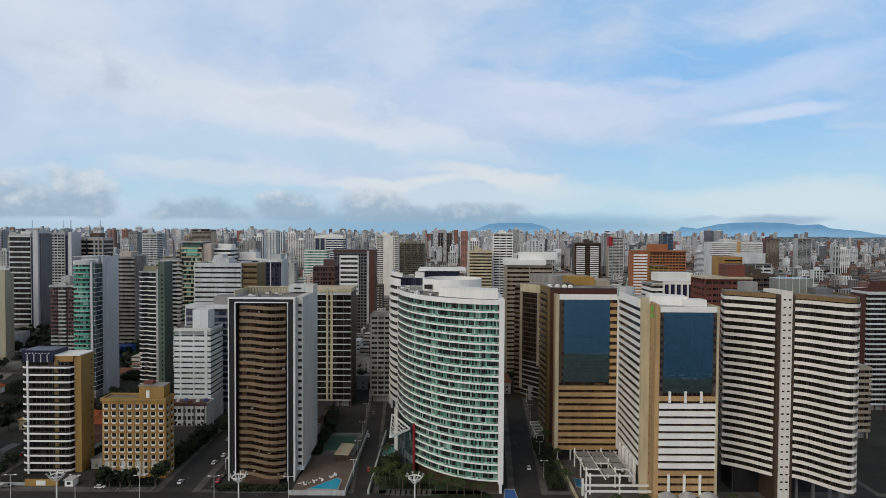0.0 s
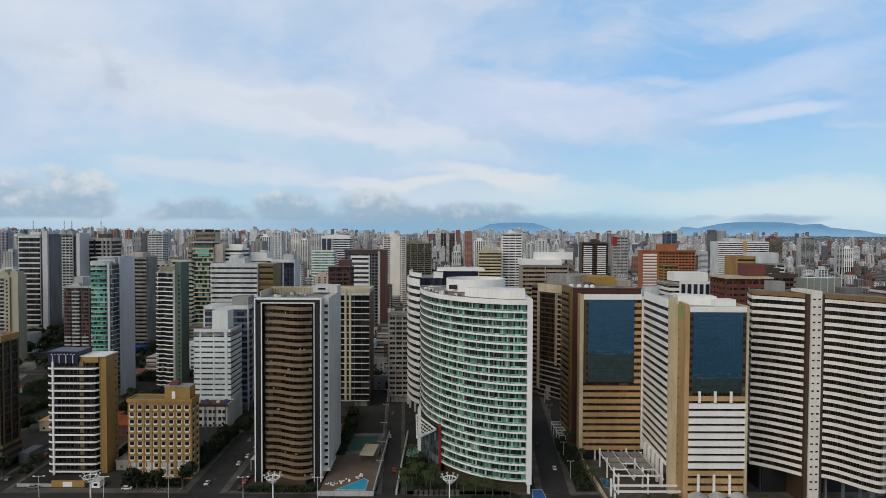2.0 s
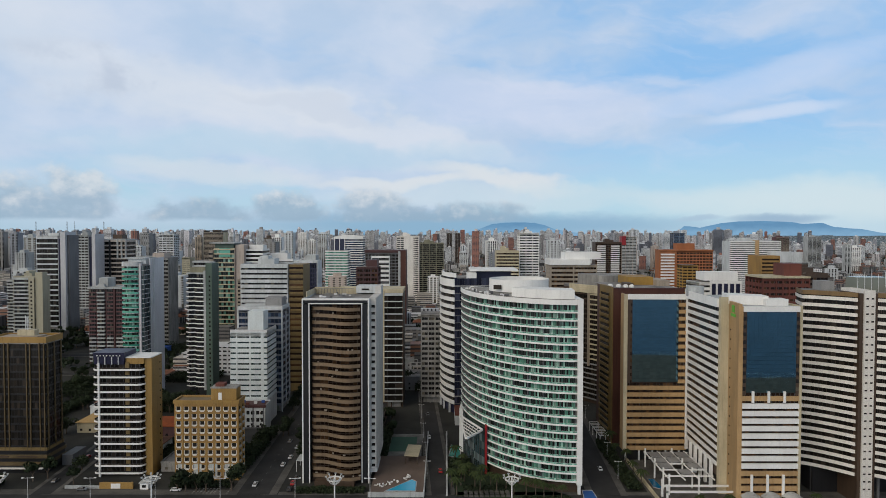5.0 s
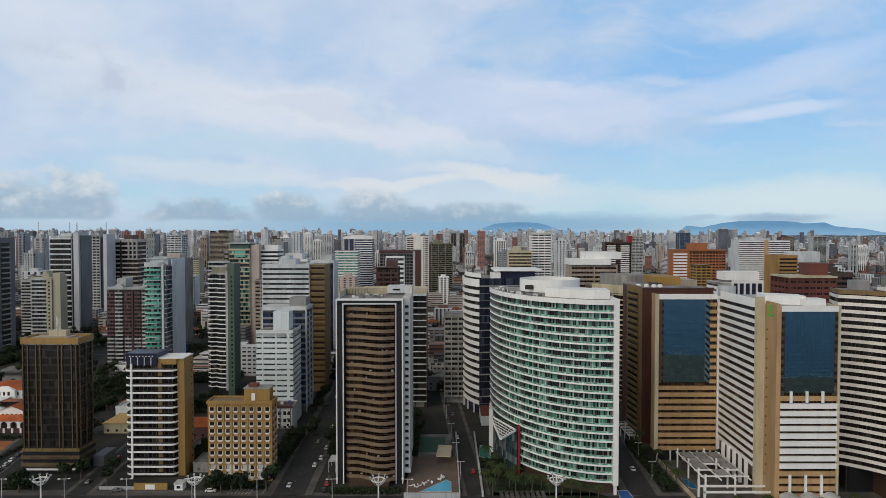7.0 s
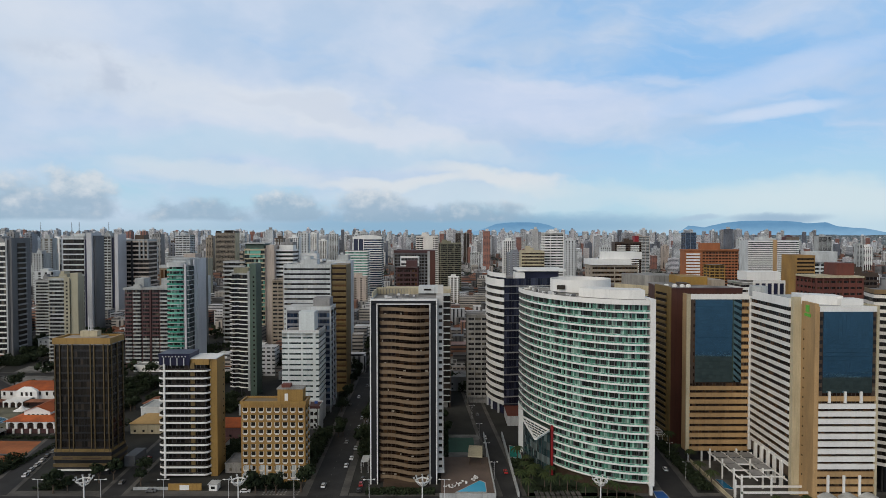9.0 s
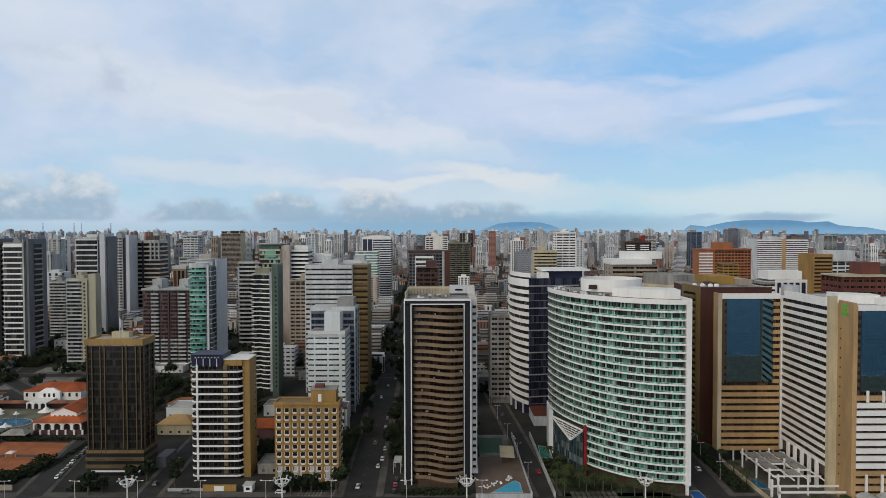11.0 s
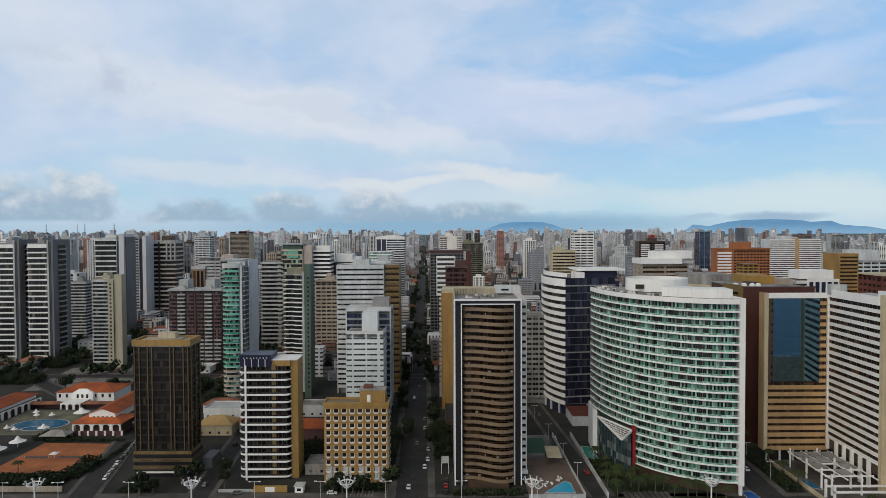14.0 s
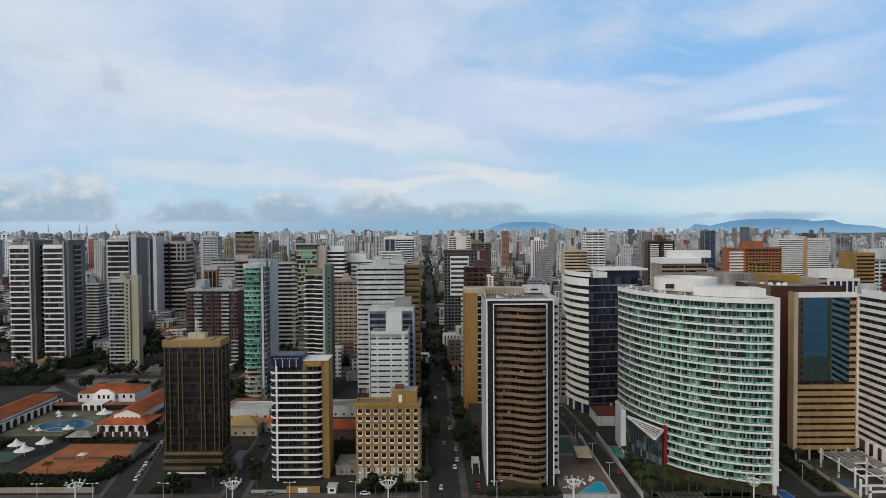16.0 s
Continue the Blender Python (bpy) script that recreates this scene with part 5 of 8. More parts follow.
def rose_block():
    T = thing("rose_block", -300, 512, "twin rose and white apartment block with white roof rooms", "building")
    xl, xr, y0, y1, h = -321.6, -278.0, 504.0, 522.0, 65.0
    n, z0, fh = 19, 4.0, 3.1
    wpart("core", Shape().box(xl + 0.5, xr - 0.5, y0 + 1.2, y1, 0, h - 0.5), "maroon", T)
    half = (xr - xl) / 2
    for s_ in (0, 1):
        a_ = xl + s_ * half
        for q, (u0, u1, mt) in enumerate(((0.05, 0.30, "maroon"), (0.36, 0.64, "rose"), (0.70, 0.95, "maroon"))):
            x0, x1 = a_ + half * u0, a_ + half * u1
            yy = y0 + (0.0 if q == 1 else 0.7)
            ml = Shape().box(x0, x1, yy - 0.6, y0 + 1.3, 0, 1.15).mesh("balcony", [M["offwhite" if q == 1 else "rose"]])
            mw = Shape().box(x0, x1, yy - 0.6, y0 + 1.3, 0, 1.15).mesh("balcony", [M["offwhite"]])
            mg = Shape().wall_panes([(x0 + 0.1, y0 + 0.9), (x1 - 0.1, y0 + 0.9)], 1.1, fh, 1.4, 0, 1).mesh("window", [M["g_dark"], M["dark_steel"]])
            for i in range(n):
                wpiece("balcony", mw if i < 7 else ml, T, z0 + i * fh)
                wpiece("window", mg, T, z0 + i * fh)
        wpart("roof_band", Shape().box(a_ + 0.2, a_ + half - 0.2, y0 - 0.5, y1, h - 1.6, h), "offwhite", T)
        wpart("roof_room", Shape().prism([(a_ + half * 0.36, y0 + 3), (a_ + half * 0.7, y0 + 3), (a_ + half * 0.7, y1 - 3), (a_ + half * 0.36, y1 - 3)], h, h + 7.2), "offwhite", T)
        wpart("roof_gable", Shape().prism([(a_ + half * 0.33, y0 - 0.3), (a_ + half * 0.67, y0 - 0.3), (a_ + half * 0.67, y0 + 3), (a_ + half * 0.33, y0 + 3)], h, h + 2.6, top=0.55), "offwhite", T)
    wpart("pilaster", Shape().box(xl + half - 0.7, xl + half + 0.7, y0 - 0.2, y0 + 1.5, 0, h), "maroon", T)


rose_block()


def cream_slab():
    T = tower("cream_tower", "cream apartment tower with rounded balconies and a plain cream slab", -387, -369, 512, 531, 72, 3.05, front="bands", sides="solid", wall="straw", band="offwhite", glass="g_dark", bh=1.2, seed=11, side_windows=0, gear_h=3)
    w = 9.0
    part("slab_wall", Shape().box(w + 0.2, w + 6.3, -9.9, -3.5, 0, 76.3), "straw", T)
    col = Shape().box(-0.7, 0.7, -0.12, 0.1, 0.7, 2.1).mesh("window", [M["g_black"]])
    part("window_column", Shape().box(w - 4.5, w, -11.2, -10.2, 4, 72), "straw", T)
    for i in range(21):
        piece("window", col, T, w - 2.2, -11.2, 5 + i * 3.1)


cream_slab()

for k_, (xa, xb) in enumerate(((-485, -468), (-456, -439))):
    T = tower("twin_tower", "tall white banded tower with teal glass and grey side wall", xa, xb, 537, 562, 101, 4.55, front="bands", sides="solid", wall="grey", band="bright", glass="g_dark",
              side_mat="grey", bh=1.2, proud=1.2, seed=k_, side_windows=0, group="twin towers", cap=3, gear_h=3)
    part("edge_column", Shape().box(8.7, 10.0, -13.9, -10.5, 0, 104.5), "offwhite", T)
    part("dark_groove", Shape().box(10.0, 11.2, -13.0, -10.5, 0, 103), "dark_steel", T)
    part("corner_wall", Shape().box(11.2, 13.2, -12.6, 12, 0, 105), "slate", T)
    mb = Shape().box(0, 1.1, -6.5, 4.2, -0.2, 1.1).mesh("side_balcony", [M["grey"]])
    mgd = Shape().box(0, 0.1, -6.5, 4.2, 1.1, 4.3).mesh("side_glazing", [M["g_black"]])
    for i in range(21):
        piece("side_balcony", mb, T, 13.2, 1, 5 + i * 4.55)
        piece("side_glazing", mgd, T, 13.2, 1, 5 + i * 4.55)

T = tower("striped_tower", "white striped tower with dark teal glass and pale slabs", -484, -460, 690, 712, 103.5, 5.7, wall="slate", band="white", glass="g_black", bh=1.5, proud=0.9, pane=3.0, side_mat="paleslab",
          side_windows=0, seed=21, gear=False)
part("dark_slot", Shape().box(12.3, 14.6, -10.6, 8, 0, 102), "navy", T)
part("pale_slab", Shape().box(14.6, 20.2, -11.4, 9, 0, 109.5), "paleslab", T)
part("pale_slab", Shape().box(20.3, 22.6, -8.0, 10, 0, 106), "slate", T)
part("roof_terrace", Shape().box(-11.8, 10, -9, 8, 103.5, 105.4), "offwhite", T)
part("roof_room", Shape().box(-3, 9, -5, 7, 105.4, 108.4), "white", T)
T = tower("slab_tower", "pale slab tower with columns of small dark windows", -508, -489, 800, 822, 105, 3.6, front="grid", sides="solid", piers=4, wall="offwhite", band="offwhite", glass="g_black", bh=1.6, seed=22, side_windows=2)
part("dark_slot", Shape().box(9.7, 14.0, -9.5, 9, 0, 103), "navy", T)
part("pale_slab", Shape().box(14.0, 18.4, -11.6, 10, 0, 107), "paleslab", T)
T = tower("banded_tower", "dark tower with pale broken balcony bands and a white roof frame", -487, -453, 825, 850, 98, 5.5, sides="bands", wall="slate", band="pinkbeige", glass="g_black", bh=1.9, proud=1.6, pane=3.4, seed=24, gear=False)
# black bar laid over the bands, imitates a recess in shade
part("dark_recess", Shape().box(-5.4, -3.2, -14.5, -12.2, 6, 98.5), "black", T)
part("roof_terrace", Shape().box(-15, 17, -13.5, 11, 98, 100.4), "offwhite", T)
part("roof_room", Shape().box(-4, 8, -6, 8, 100.4, 106), "brown", T)
for i in range(3):
    part("frame_post", Shape().box(5 + i * 5.4, 6.6 + i * 5.4, -14.7, -12.4, 74, 100), "offwhite", T)
T = tower("white_tower", "plain white tower with a brown glazed wing", -374, -345, 700, 720, 82, 3.6, front="grid", sides="solid", piers=3, wall="offwhite", band="offwhite", glass="g_dark", bh=2.3, seed=25, side_windows=2, gear=False)
part("brown_wing", Shape().box(-21.0, -6.0, -12.4, -1, 0, 69.5), "bronze", T)
for i in range(3):
    part("wing_glazing", Shape().box(-19.6 + i * 4.4, -16.6 + i * 4.4, -12.5, -12.4, 10, 67.5), "g_brown", T)
part("wing_frame", Shape().box(-21.6, -5.6, -12.6, -0.8, 69.5, 73), "offwhite", T)
T = tower("beige_tower", "grey-beige balcony tower with dark glazed floors and plain side", -308, -291.5, 585, 606, 85, 3.75, front="bands", sides="solid", wall="concrete", band="concrete", glass="g_black", bh=1.75, proud=1.0, seed=62, side_windows=0, gear=False)
part("roof_room", Shape().box(-8, 3, -7, 8, 85, 89.5), "pinkbeige", T)
T = tower("yellow_sided_tower", "slim white tower with a pale yellow side wall", -555, -540, 1148, 1166, 101, 3.5, front="grid", sides="solid", piers=3, wall="white", band="white", side_mat="cream", bh=1.7, seed=63, side_windows=0, gear=False)
part("yellow_wall", Shape().box(7.7, 14.5, -9.6, 8, 0, 103), "cream", T)
part("window_column", Shape().box(10.4, 11.6, -9.75, -9.6, 6, 100), "g_dark", T)
T = tower("olive_slab", "slim plain olive slab of flats", -453, -440, 1000, 1018, 68, 3.2, front="grid", sides="solid", piers=2, wall="straw", band="straw", bh=2.4, seed=64, side_windows=0, gear=False)
tower("white_tower", "white balcony tower with dark recesses", -273, -253, 598, 620, 82, 3.9, sides="bands", wall="offwhite", band="offwhite", glass="g_black", bh=1.6, proud=1.3, seed=26, gear=False)
tower("beige_block", "beige block of flats with punched windows", -206, -183, 522, 540, 69, 3.1, front="grid", sides="grid", piers=5, wall="beige", band="beige", bh=1.65, seed=27)
T = tower("green_topped_tower", "pale tower with green glazed upper floors and rounded balconies", -254, -234, 600, 622, 94, 4.2, sides="solid", wall="beige", band="cream", glass="g_green", bh=1.1, proud=1.6, seed=28, side_windows=1, gear=False, side_mat="pinkbeige")
part("roof_slab", Shape().box(-13.5, 10.5, -13.5, 11, 98.6, 99.6), "offwhite", T)
part("roof_room", Shape().box(-9, 9, -10.5, 9, 94, 98.6), "green", T)
part("green_front", Shape().box(-4.2, 6.0, -12.3, -11.1, 86, 94), "g_jade", T)
part("side_slab", Shape().box(10.3, 18.5, -9.5, 10, 0, 97.5), "pinkbeige", T)
part("corner_stack", Shape().box(-13.6, -10.4, -13.4, -9.0, 0, 92), "beige", T)
ms = Shape().box(-13.8, -10.3, -13.6, -13.35, 0, 1.7).mesh("corner_window", [M["g_dark"]])
for i in range(20):
    piece("corner_window", ms, T, 0, 0, 8 + i * 4.2)
T = tower("banded_block", "broad white block with dark window bands", -228, -209, 608, 630, 93, 3.9, sides="bands", wall="white", band="bright", glass="g_black", bh=1.8, proud=0.4, seed=29, gear=False)
part("roof_box", Shape().box(-6, 8, -4, 8, 93, 97), "bright", T)
T = tower("white_annex_block", "lower white block with stacked roof boxes", -208.3, -184, 626, 646, 82, 3.9, sides="bands", wall="bright", band="bright", glass="g_dark", bh=2.4, proud=0.3, seed=65, gear=False)
part("roof_box", Shape().box(-11, 6, -8, 8, 82, 88.5), "bright", T)
part("roof_box", Shape().box(-1, 4, -8.1, 3, 88.5, 91), "white", T)
part("maroon_pier", Shape().box(-12.4, -9, -10.9, 8, 0, 80), "maroon", T)
T = tower("white_gold_tower", "white banded office tower with ochre side wing", -171.5, -139.3, 426, 450, 87, 3.35, front="bands", sides="solid", wall="white", band="white", glass="g_dark", bh=2.05, proud=0.6, seed=30, side_windows=0)
part("ochre_wing", Shape().box(16.4, 26.4, -10.5, 11, 0, 87.6), "dullgold", T)
mo = Shape().box(16.6, 26.6, -11.2, -10.5, 0, 1.5).mesh("wing_band", [M["dullgold"]])
mk = Shape().box(16.8, 26.3, -10.58, -10.5, 1.5, 2.9).mesh("wing_glazing", [M["g_brown"]])
for i in range(21):
    piece("wing_band", mo, T, 0, 0, 4 + i * 3.95)
    piece("wing_glazing", mk, T, 0, 0, 4 + i * 3.95)
T = tower("navy_glass_block", "dark navy glass block in a white frame", -167, -146, 560, 580, 82, 4.0, front="grid", sides="solid", wall="white", band="navy", glass="g_navy", bh=0.9, piers=2, seed=66, side_windows=0, gear=False)
part("roof_frame", Shape().box(-10.8, 10.8, -10.6, 10, 82, 84.2), "white", T)
part("roof_room", Shape().box(-2, 8, -4, 8, 84.2, 89), "offwhite", T)
T = tower("white_hotel", "white banded hotel with narrow window strips and a roof box", -153.9, -132.8, 352.5, 372, 53.2, 2.9, base=14, front="grid", sides="bands", wall="cool", band="cool", glass="g_teal", bh=2.0, seed=31, gear=False, cap=2.5)
part("roof_box", Shape().box(-2.5, 6.5, -3, 7, 53.2, 64), "cool", T)
part("window_pier", Shape().box(-7.2, -6.4, -9.95, -9.5, 14, 53), "cool", T)
part("window_pier", Shape().box(0.4, 1.2, -9.95, -9.5, 14, 53), "cool", T)
part("window_pier", Shape().box(7.0, 8.6, -9.95, -9.5, 14, 53), "cool", T)
part("roof_rail", Shape().box(-10.5, 10.5, -9.8, -9.5, 53.2, 54.4).box(10.2, 10.5, -9.5, 9.7, 53.2, 54.4), "steel", T)
part("lower_wall", Shape().box(-10.6, 10.6, -9.7, 9.8, 0, 14), "white", T)
T = tower("blue_grey_block", "blue-grey block framed by white columns", -158, -130.7, 378, 396, 62.5, 3.7, front="grid", sides="grid", piers=1, wall="white", band="bluegrey", glass="g_blue", bh=1.2, seed=32, gear=False)
part("roof_frame", Shape().box(-13.6, 13.6, -9.3, 9, 62.5, 64.5), "white", T)
part("roof_room", Shape().box(2, 12, -4, 8, 64.5, 69.5), "grey", T)
T = tower("banded_tower", "dark tower with cream bands and twin cream piers", -99.5, -58.0, 388, 410, 72, 3.7, sides="solid", wall="brown", band="white", glass="g_black", bh=0.55, proud=0.9, pane=4.5, side_mat="brown", seed=33, side_windows=0, gear=False)
for xx in (5.2, 8.0):
    part("pier", Shape().box(xx, xx + 1.3, -12.2, -11, 0, 73.5), "cream", T)
part("roof_edge", Shape().box(-21, 21, -11.6, 11, 72, 74.3), "cream", T)
part("ochre_front", Shape().box(-20.8, -12.8, -12.3, -11.1, 0, 72.3), "ochre", T)
part("ochre_wall", Shape().box(-21.4, -20.9, -11.2, 10.8, 0, 72.5), "ochre", T)
mb = Shape().box(-1.4, 0, -4, 4, 0, 1.1).mesh("side_balcony", [M["offwhite"]])
for i in range(20):
    piece("side_balcony", mb, T, -21.4, 2, 5 + i * 3.25)
tower("beige_block", "pale grey block of flats with upright window recesses", -47, -29, 398, 416, 57, 3.1, base=4, front="grid", sides="grid", piers=4, wall="concrete", band="concrete", bh=1.4, seed=34, gear=False)
T = tower("dark_banded_tower", "dark tower with a block of white balconies and maroon roof", -112, -71, 630, 655, 89, 3.2, sides="grid", front="grid", piers=12, wall="slate", band="slate", glass="g_black", bh=0.9, seed=35, gear=False)
part("maroon_roof", Shape().box(-21, 20.8, -13, 13, 89, 91.6), "maroon", T)
part("edge_wall", Shape().box(13.2, 15.5, -13.4, -12.4, 0, 90.5), "offwhite", T)
part("edge_wall", Shape().box(15.5, 20.9, -13.2, 12, 0, 91), "oxblood", T)
part("balcony_frame", Shape().box(-14.4, -13.4, -14.0, -12.5, 46, 86).box(4, 5, -14.0, -12.5, 46, 86), "white", T)
mb = Shape().box(-13.4, 4, -14.2, -12.5, 0, 2.2).mesh("white_balcony", [M["bright"]])
for i in range(9):
    piece("white_balcony", mb, T, 0, 0, 46 + i * 4.7)
T = tower("brick_block", "red-brown apartment block with stepped roof", -97, -81, 460, 478, 84, 3.2, front="grid", sides="grid", piers=3, wall="maroon", band="maroon", glass="g_brown", bh=1.3, seed=36, gear=False)
part("roof_room", Shape().box(-1, 7, -6, 7, 84, 89), "maroon", T)
T = tower("arched_office", "blue glass office with white bands and arched white roof", -205, -160, 985, 1015, 100, 3.6, sides="bands", wall="bright", band="bright", glass="g_blue", bh=1.3, proud=0.4, seed=37, gear=False)
arc = [(-23 + 46 * u / 12, 100 + 5.2 * math.sin(math.pi * (0.15 + 0.7 * u / 12))) for u in range(13)]
sh = Shape()
for p, q in zip(arc[:-1], arc[1:]):
    sh.face([(p[0], -16, p[1]), (q[0], -16, q[1]), (q[0], 15, q[1]), (p[0], 15, p[1])])
    sh.face([(p[0], -16, 99), (q[0], -16, 99), (q[0], -16, q[1]), (p[0], -16, p[1])])
part("arched_roof", sh, "bright", T)
part("blue_front", Shape().box(-22, -6, -17, -15.5, 20, 99), "g_navy", T)
for i in range(3):
    part("white_fin", Shape().box(-22.4 + i * 8.0, -21.4 + i * 8.0, -17.3, -15.4, 20, 99.4), "bright", T)
tower("white_tower", "white balcony block with aqua glass before the arched office", -208, -175, 925, 950, 82, 3.9, sides="bands", wall="bright", band="bright", glass="g_aqua", bh=1.7, seed=38, gear=False)
T = tower("checkered_tower", "ivory tower with a plain front wall", -104, -70, 950, 975, 103, 3.1, front="grid", sides="grid", piers=6, wall="ivory", band="ivory", bh=1.4, seed=39)
part("front_wall", Shape().box(-6, 9, -13.2, -12.3, 0, 104), "ivory", T)
tower("olive_block", "broad olive office slab with upright glazing", -79, -32, 1045, 1070, 91, 3.4, front="grid", sides="solid", piers=4, wall="olive", band="olive", bh=1.0, glass="g_dark", seed=40, side_windows=0)
for xa in (-21, 8):
    tower("slim_tower", "slim white and brown twin tower on the horizon", xa, xa + 19, 2120, 2140, 106, 3.2, front="grid", sides="solid", piers=2, wall="offwhite", band="brown", side_mat="brown", seed=41, side_windows=0, group="slim twin towers")
tower("white_tower", "tall white tower with dark window strips", 60, 84, 757, 778, 108.5, 3.2, front="grid", sides="grid", piers=3, wall="bright", band="bright", bh=1.6, seed=42, gear_h=2.5)
tower("banded_block", "brown banded block with cream wall", 30, 57, 735, 755, 87, 3.6, wall="cream", band="cream", glass="g_brown", bh=1.9, proud=0.3, seed=43, side_windows=0)
T = tower("tan_block", "tan block of flats with white roof boxes", 46, 80, 456, 476, 86, 3.2, sides="solid", front="grid", piers=2, wall="beige", band="beige", glass="g_brown", bh=1.6, seed=44, gear=False, side_windows=2)
part("white_box", Shape().box(-18, 12, -11, 10, 86, 90), "bright", T)
part("white_box", Shape().box(-6, 21, -6, 10, 90, 95.3), "bright", T)


# ---- mustard and oxblood block, and the framed block behind it ----
def mustard_block():
    T = thing("mustard_block", 73, 331, "oxblood and mustard apartment block with stepped roof boxes", "building")
    wpart("wall", Shape().prism([(54.8, 322), (92, 322), (92, 366), (58, 366), (53.1, 340.5)], 0, 80.6), "oxblood", T)
    wpart("mustard_corner", Shape().prism([(53.0, 340.5), (54.7, 321.9), (55.3, 321.9), (55.3, 341), (53.6, 341)], 0, 81.8), "dullgold", T)
    mb = Shape().prism([(53.0, 338.5), (54.2, 325.2), (53.3, 325.1), (52.1, 338.4)][::-1], 0, 1.2).mesh("balcony", [M["dullgold"]])
    mg = Shape().prism([(52.9, 338.2), (54.1, 325.5), (54.0, 325.5), (52.8, 338.2)][::-1], 1.2, 2.5).mesh("balcony_glazing", [M["g_black"]])
    for i in range(23):
        wpiece("balcony", mb, T, 3 + i * 3.3)
        wpiece("balcony_glazing", mg, T, 3 + i * 3.3)
    wpart("roof_deck", Shape().box(56, 91, 323, 365, 80.6, 80.8), "roofing", T)
    wpart("roof_edge", Shape().box(55.4, 92.2, 321.8, 322.4, 80.6, 81.3), "maroon", T)
    wpart("roof_block", Shape().box(70, 84, 346, 366, 80.7, 85.2), "mustard", T)
    wpart("roof_block", Shape().box(84.1, 91, 340, 360, 80.7, 83.8), "beige", T)
    wpart("roof_block", Shape().box(66, 69.8, 335, 345, 80.7, 82.6), "brown", T)
    tank = [(math.cos(q * math.tau / 14) * 1.3, math.sin(q * math.tau / 14) * 1.3) for q in range(14)]
    tm = Shape().prism(tank, 0, 1.1).prism(tank, 1.1, 1.6, top=0.5).mesh("water_tank", [M["bright"]])
    for xx, yy in ((57, 334), (61, 333), (64.5, 331.5), (67.5, 331)):
        wpiece("water_tank", tm, T, 80.7, xx, yy)


mustard_block()


def framed_block():
    T = thing("framed_block", 66, 408, "dark banded apartment block with a cream roof frame", "building")
    face = [(52.0, 413.2), (61.4, 400.6), (69.0, 390.4)]
    bay = [(47.7, 416.7), (51.9, 413.7)]
    wpart("core", Shape().prism(offset(bay, -0.6)[:1] + offset(face, -0.6) + [(90, 395), (90, 430), (52, 436)], 0, 74), "brown", T)
    lo = Shape().ribbon(face, 0, 0.8, 0.5).mesh("floor_band", [M["grey"]])
    hi = Shape().ribbon(face[:2], 0, 0.7, 0.4).mesh("floor_band", [M["brown"]])
    gl = Shape().wall_panes(offset(face, -0.4), 0.0, 3.2, 1.6, 0, 1, 0.06).mesh("glazing", [M["g_black"], M["brown"]])
    col = Shape().ribbon(face[1:], 0, 0.9, 0.5).mesh("floor_band", [M["cream"]])
    by = Shape().ribbon(bay, 0, 1.5, 0.5, 0).ribbon(offset(bay, -0.3), 1.5, 3.2, 0.2, 1).mesh("bay_band", [M["deck"], M["g_brown"]])
    for i in range(22):
        z = 2.5 + i * 3.2
        wpiece("glazing", gl, T, z)
        wpiece("floor_band", lo if z < 25 else hi, T, z)
        if z >= 25:
            wpiece("floor_band", col, T, z)
        wpiece("bay_band", by, T, z)
    for p, w in ((face[0], 0.5), (face[1], 0.4)):
        wpart("frame_post", Shape().box(p[0] - 0.7 - w, p[0] + w, p[1] - 0.9, p[1] + 0.5, 24 if w == 0.4 else 6, 71), "beige", T)
    hd = Shape()
    for k in range(4):
        hd.ribbon(offset(face, 0.2 + 0.05 * (k % 2)), 71 + k * 1.3, 72.25 + k * 1.3, 1.2)
    wpart("frame_head", hd, "cream", T)
    wpart("roof_deck", Shape().prism(offset(face, -0.8) + [(90, 395), (90, 430), (52, 436)], 74, 74.4), "roofing", T)
    wpart("roof_room", Shape().prism([(57.7, 418.6), (70, 402), (88, 402), (88, 428), (60, 428)], 74.2, 82.0), "concrete", T)


framed_block()
T = tower("dark_white_tower", "dark brown tower with white balcony stacks", 200, 240, 950, 970, 94, 3.2, front="grid", sides="solid", wall="brown", band="brown", glass="g_brown", bh=1.0, seed=46, side_windows=0)
mb = Shape().box(-6.5, 6.5, -1.2, 0, 0, 1.6).mesh("balcony", [M["bright"]])
for i in range(27):
    for xx in (-11, 10):
        piece("balcony", mb, T, xx, -10.1, 5 + i * 3.2)
T = tower("orange_block", "burnt orange office block with square windows", 243, 286, 735, 751, 88, 3.4, front="grid", sides="grid", piers=11, wall="orange", band="orange", glass="g_brown", bh=1.5, seed=47, gear=False)
part("white_wing", Shape().box(-41.5, -21.8, -8, 7, 0, 88), "orange", T)
mb = Shape().box(-40, -24, -9.2, -8, 0, 1.9).mesh("wing_band", [M["bright"]])
for i in range(23):
    piece("wing_band", mb, T, 0, 0, 6 + i * 3.5)
part("roof_edge", Shape().box(-42, 22, -9, 8, 88, 89.6), "orange", T)
part("roof_room", Shape().box(-20, 2, -3, 7, 89.6, 97), "orange", T)
tower("yellow_block", "yellow apartment block with brown windows", 233, 250, 690, 706, 73.6, 3.2, front="grid", sides="grid", piers=3, wall="mustard", band="mustard", glass="g_brown", bh=1.4, seed=48, gear=False)
T = tower("blue_glass_tower", "slim blue glass tower on the horizon", 573, 602, 1633, 1660, 108, 3.6, front="grid", sides="grid", piers=2, wall="bluegrey", band="g_blue", glass="g_blue", bh=1.0, seed=49)
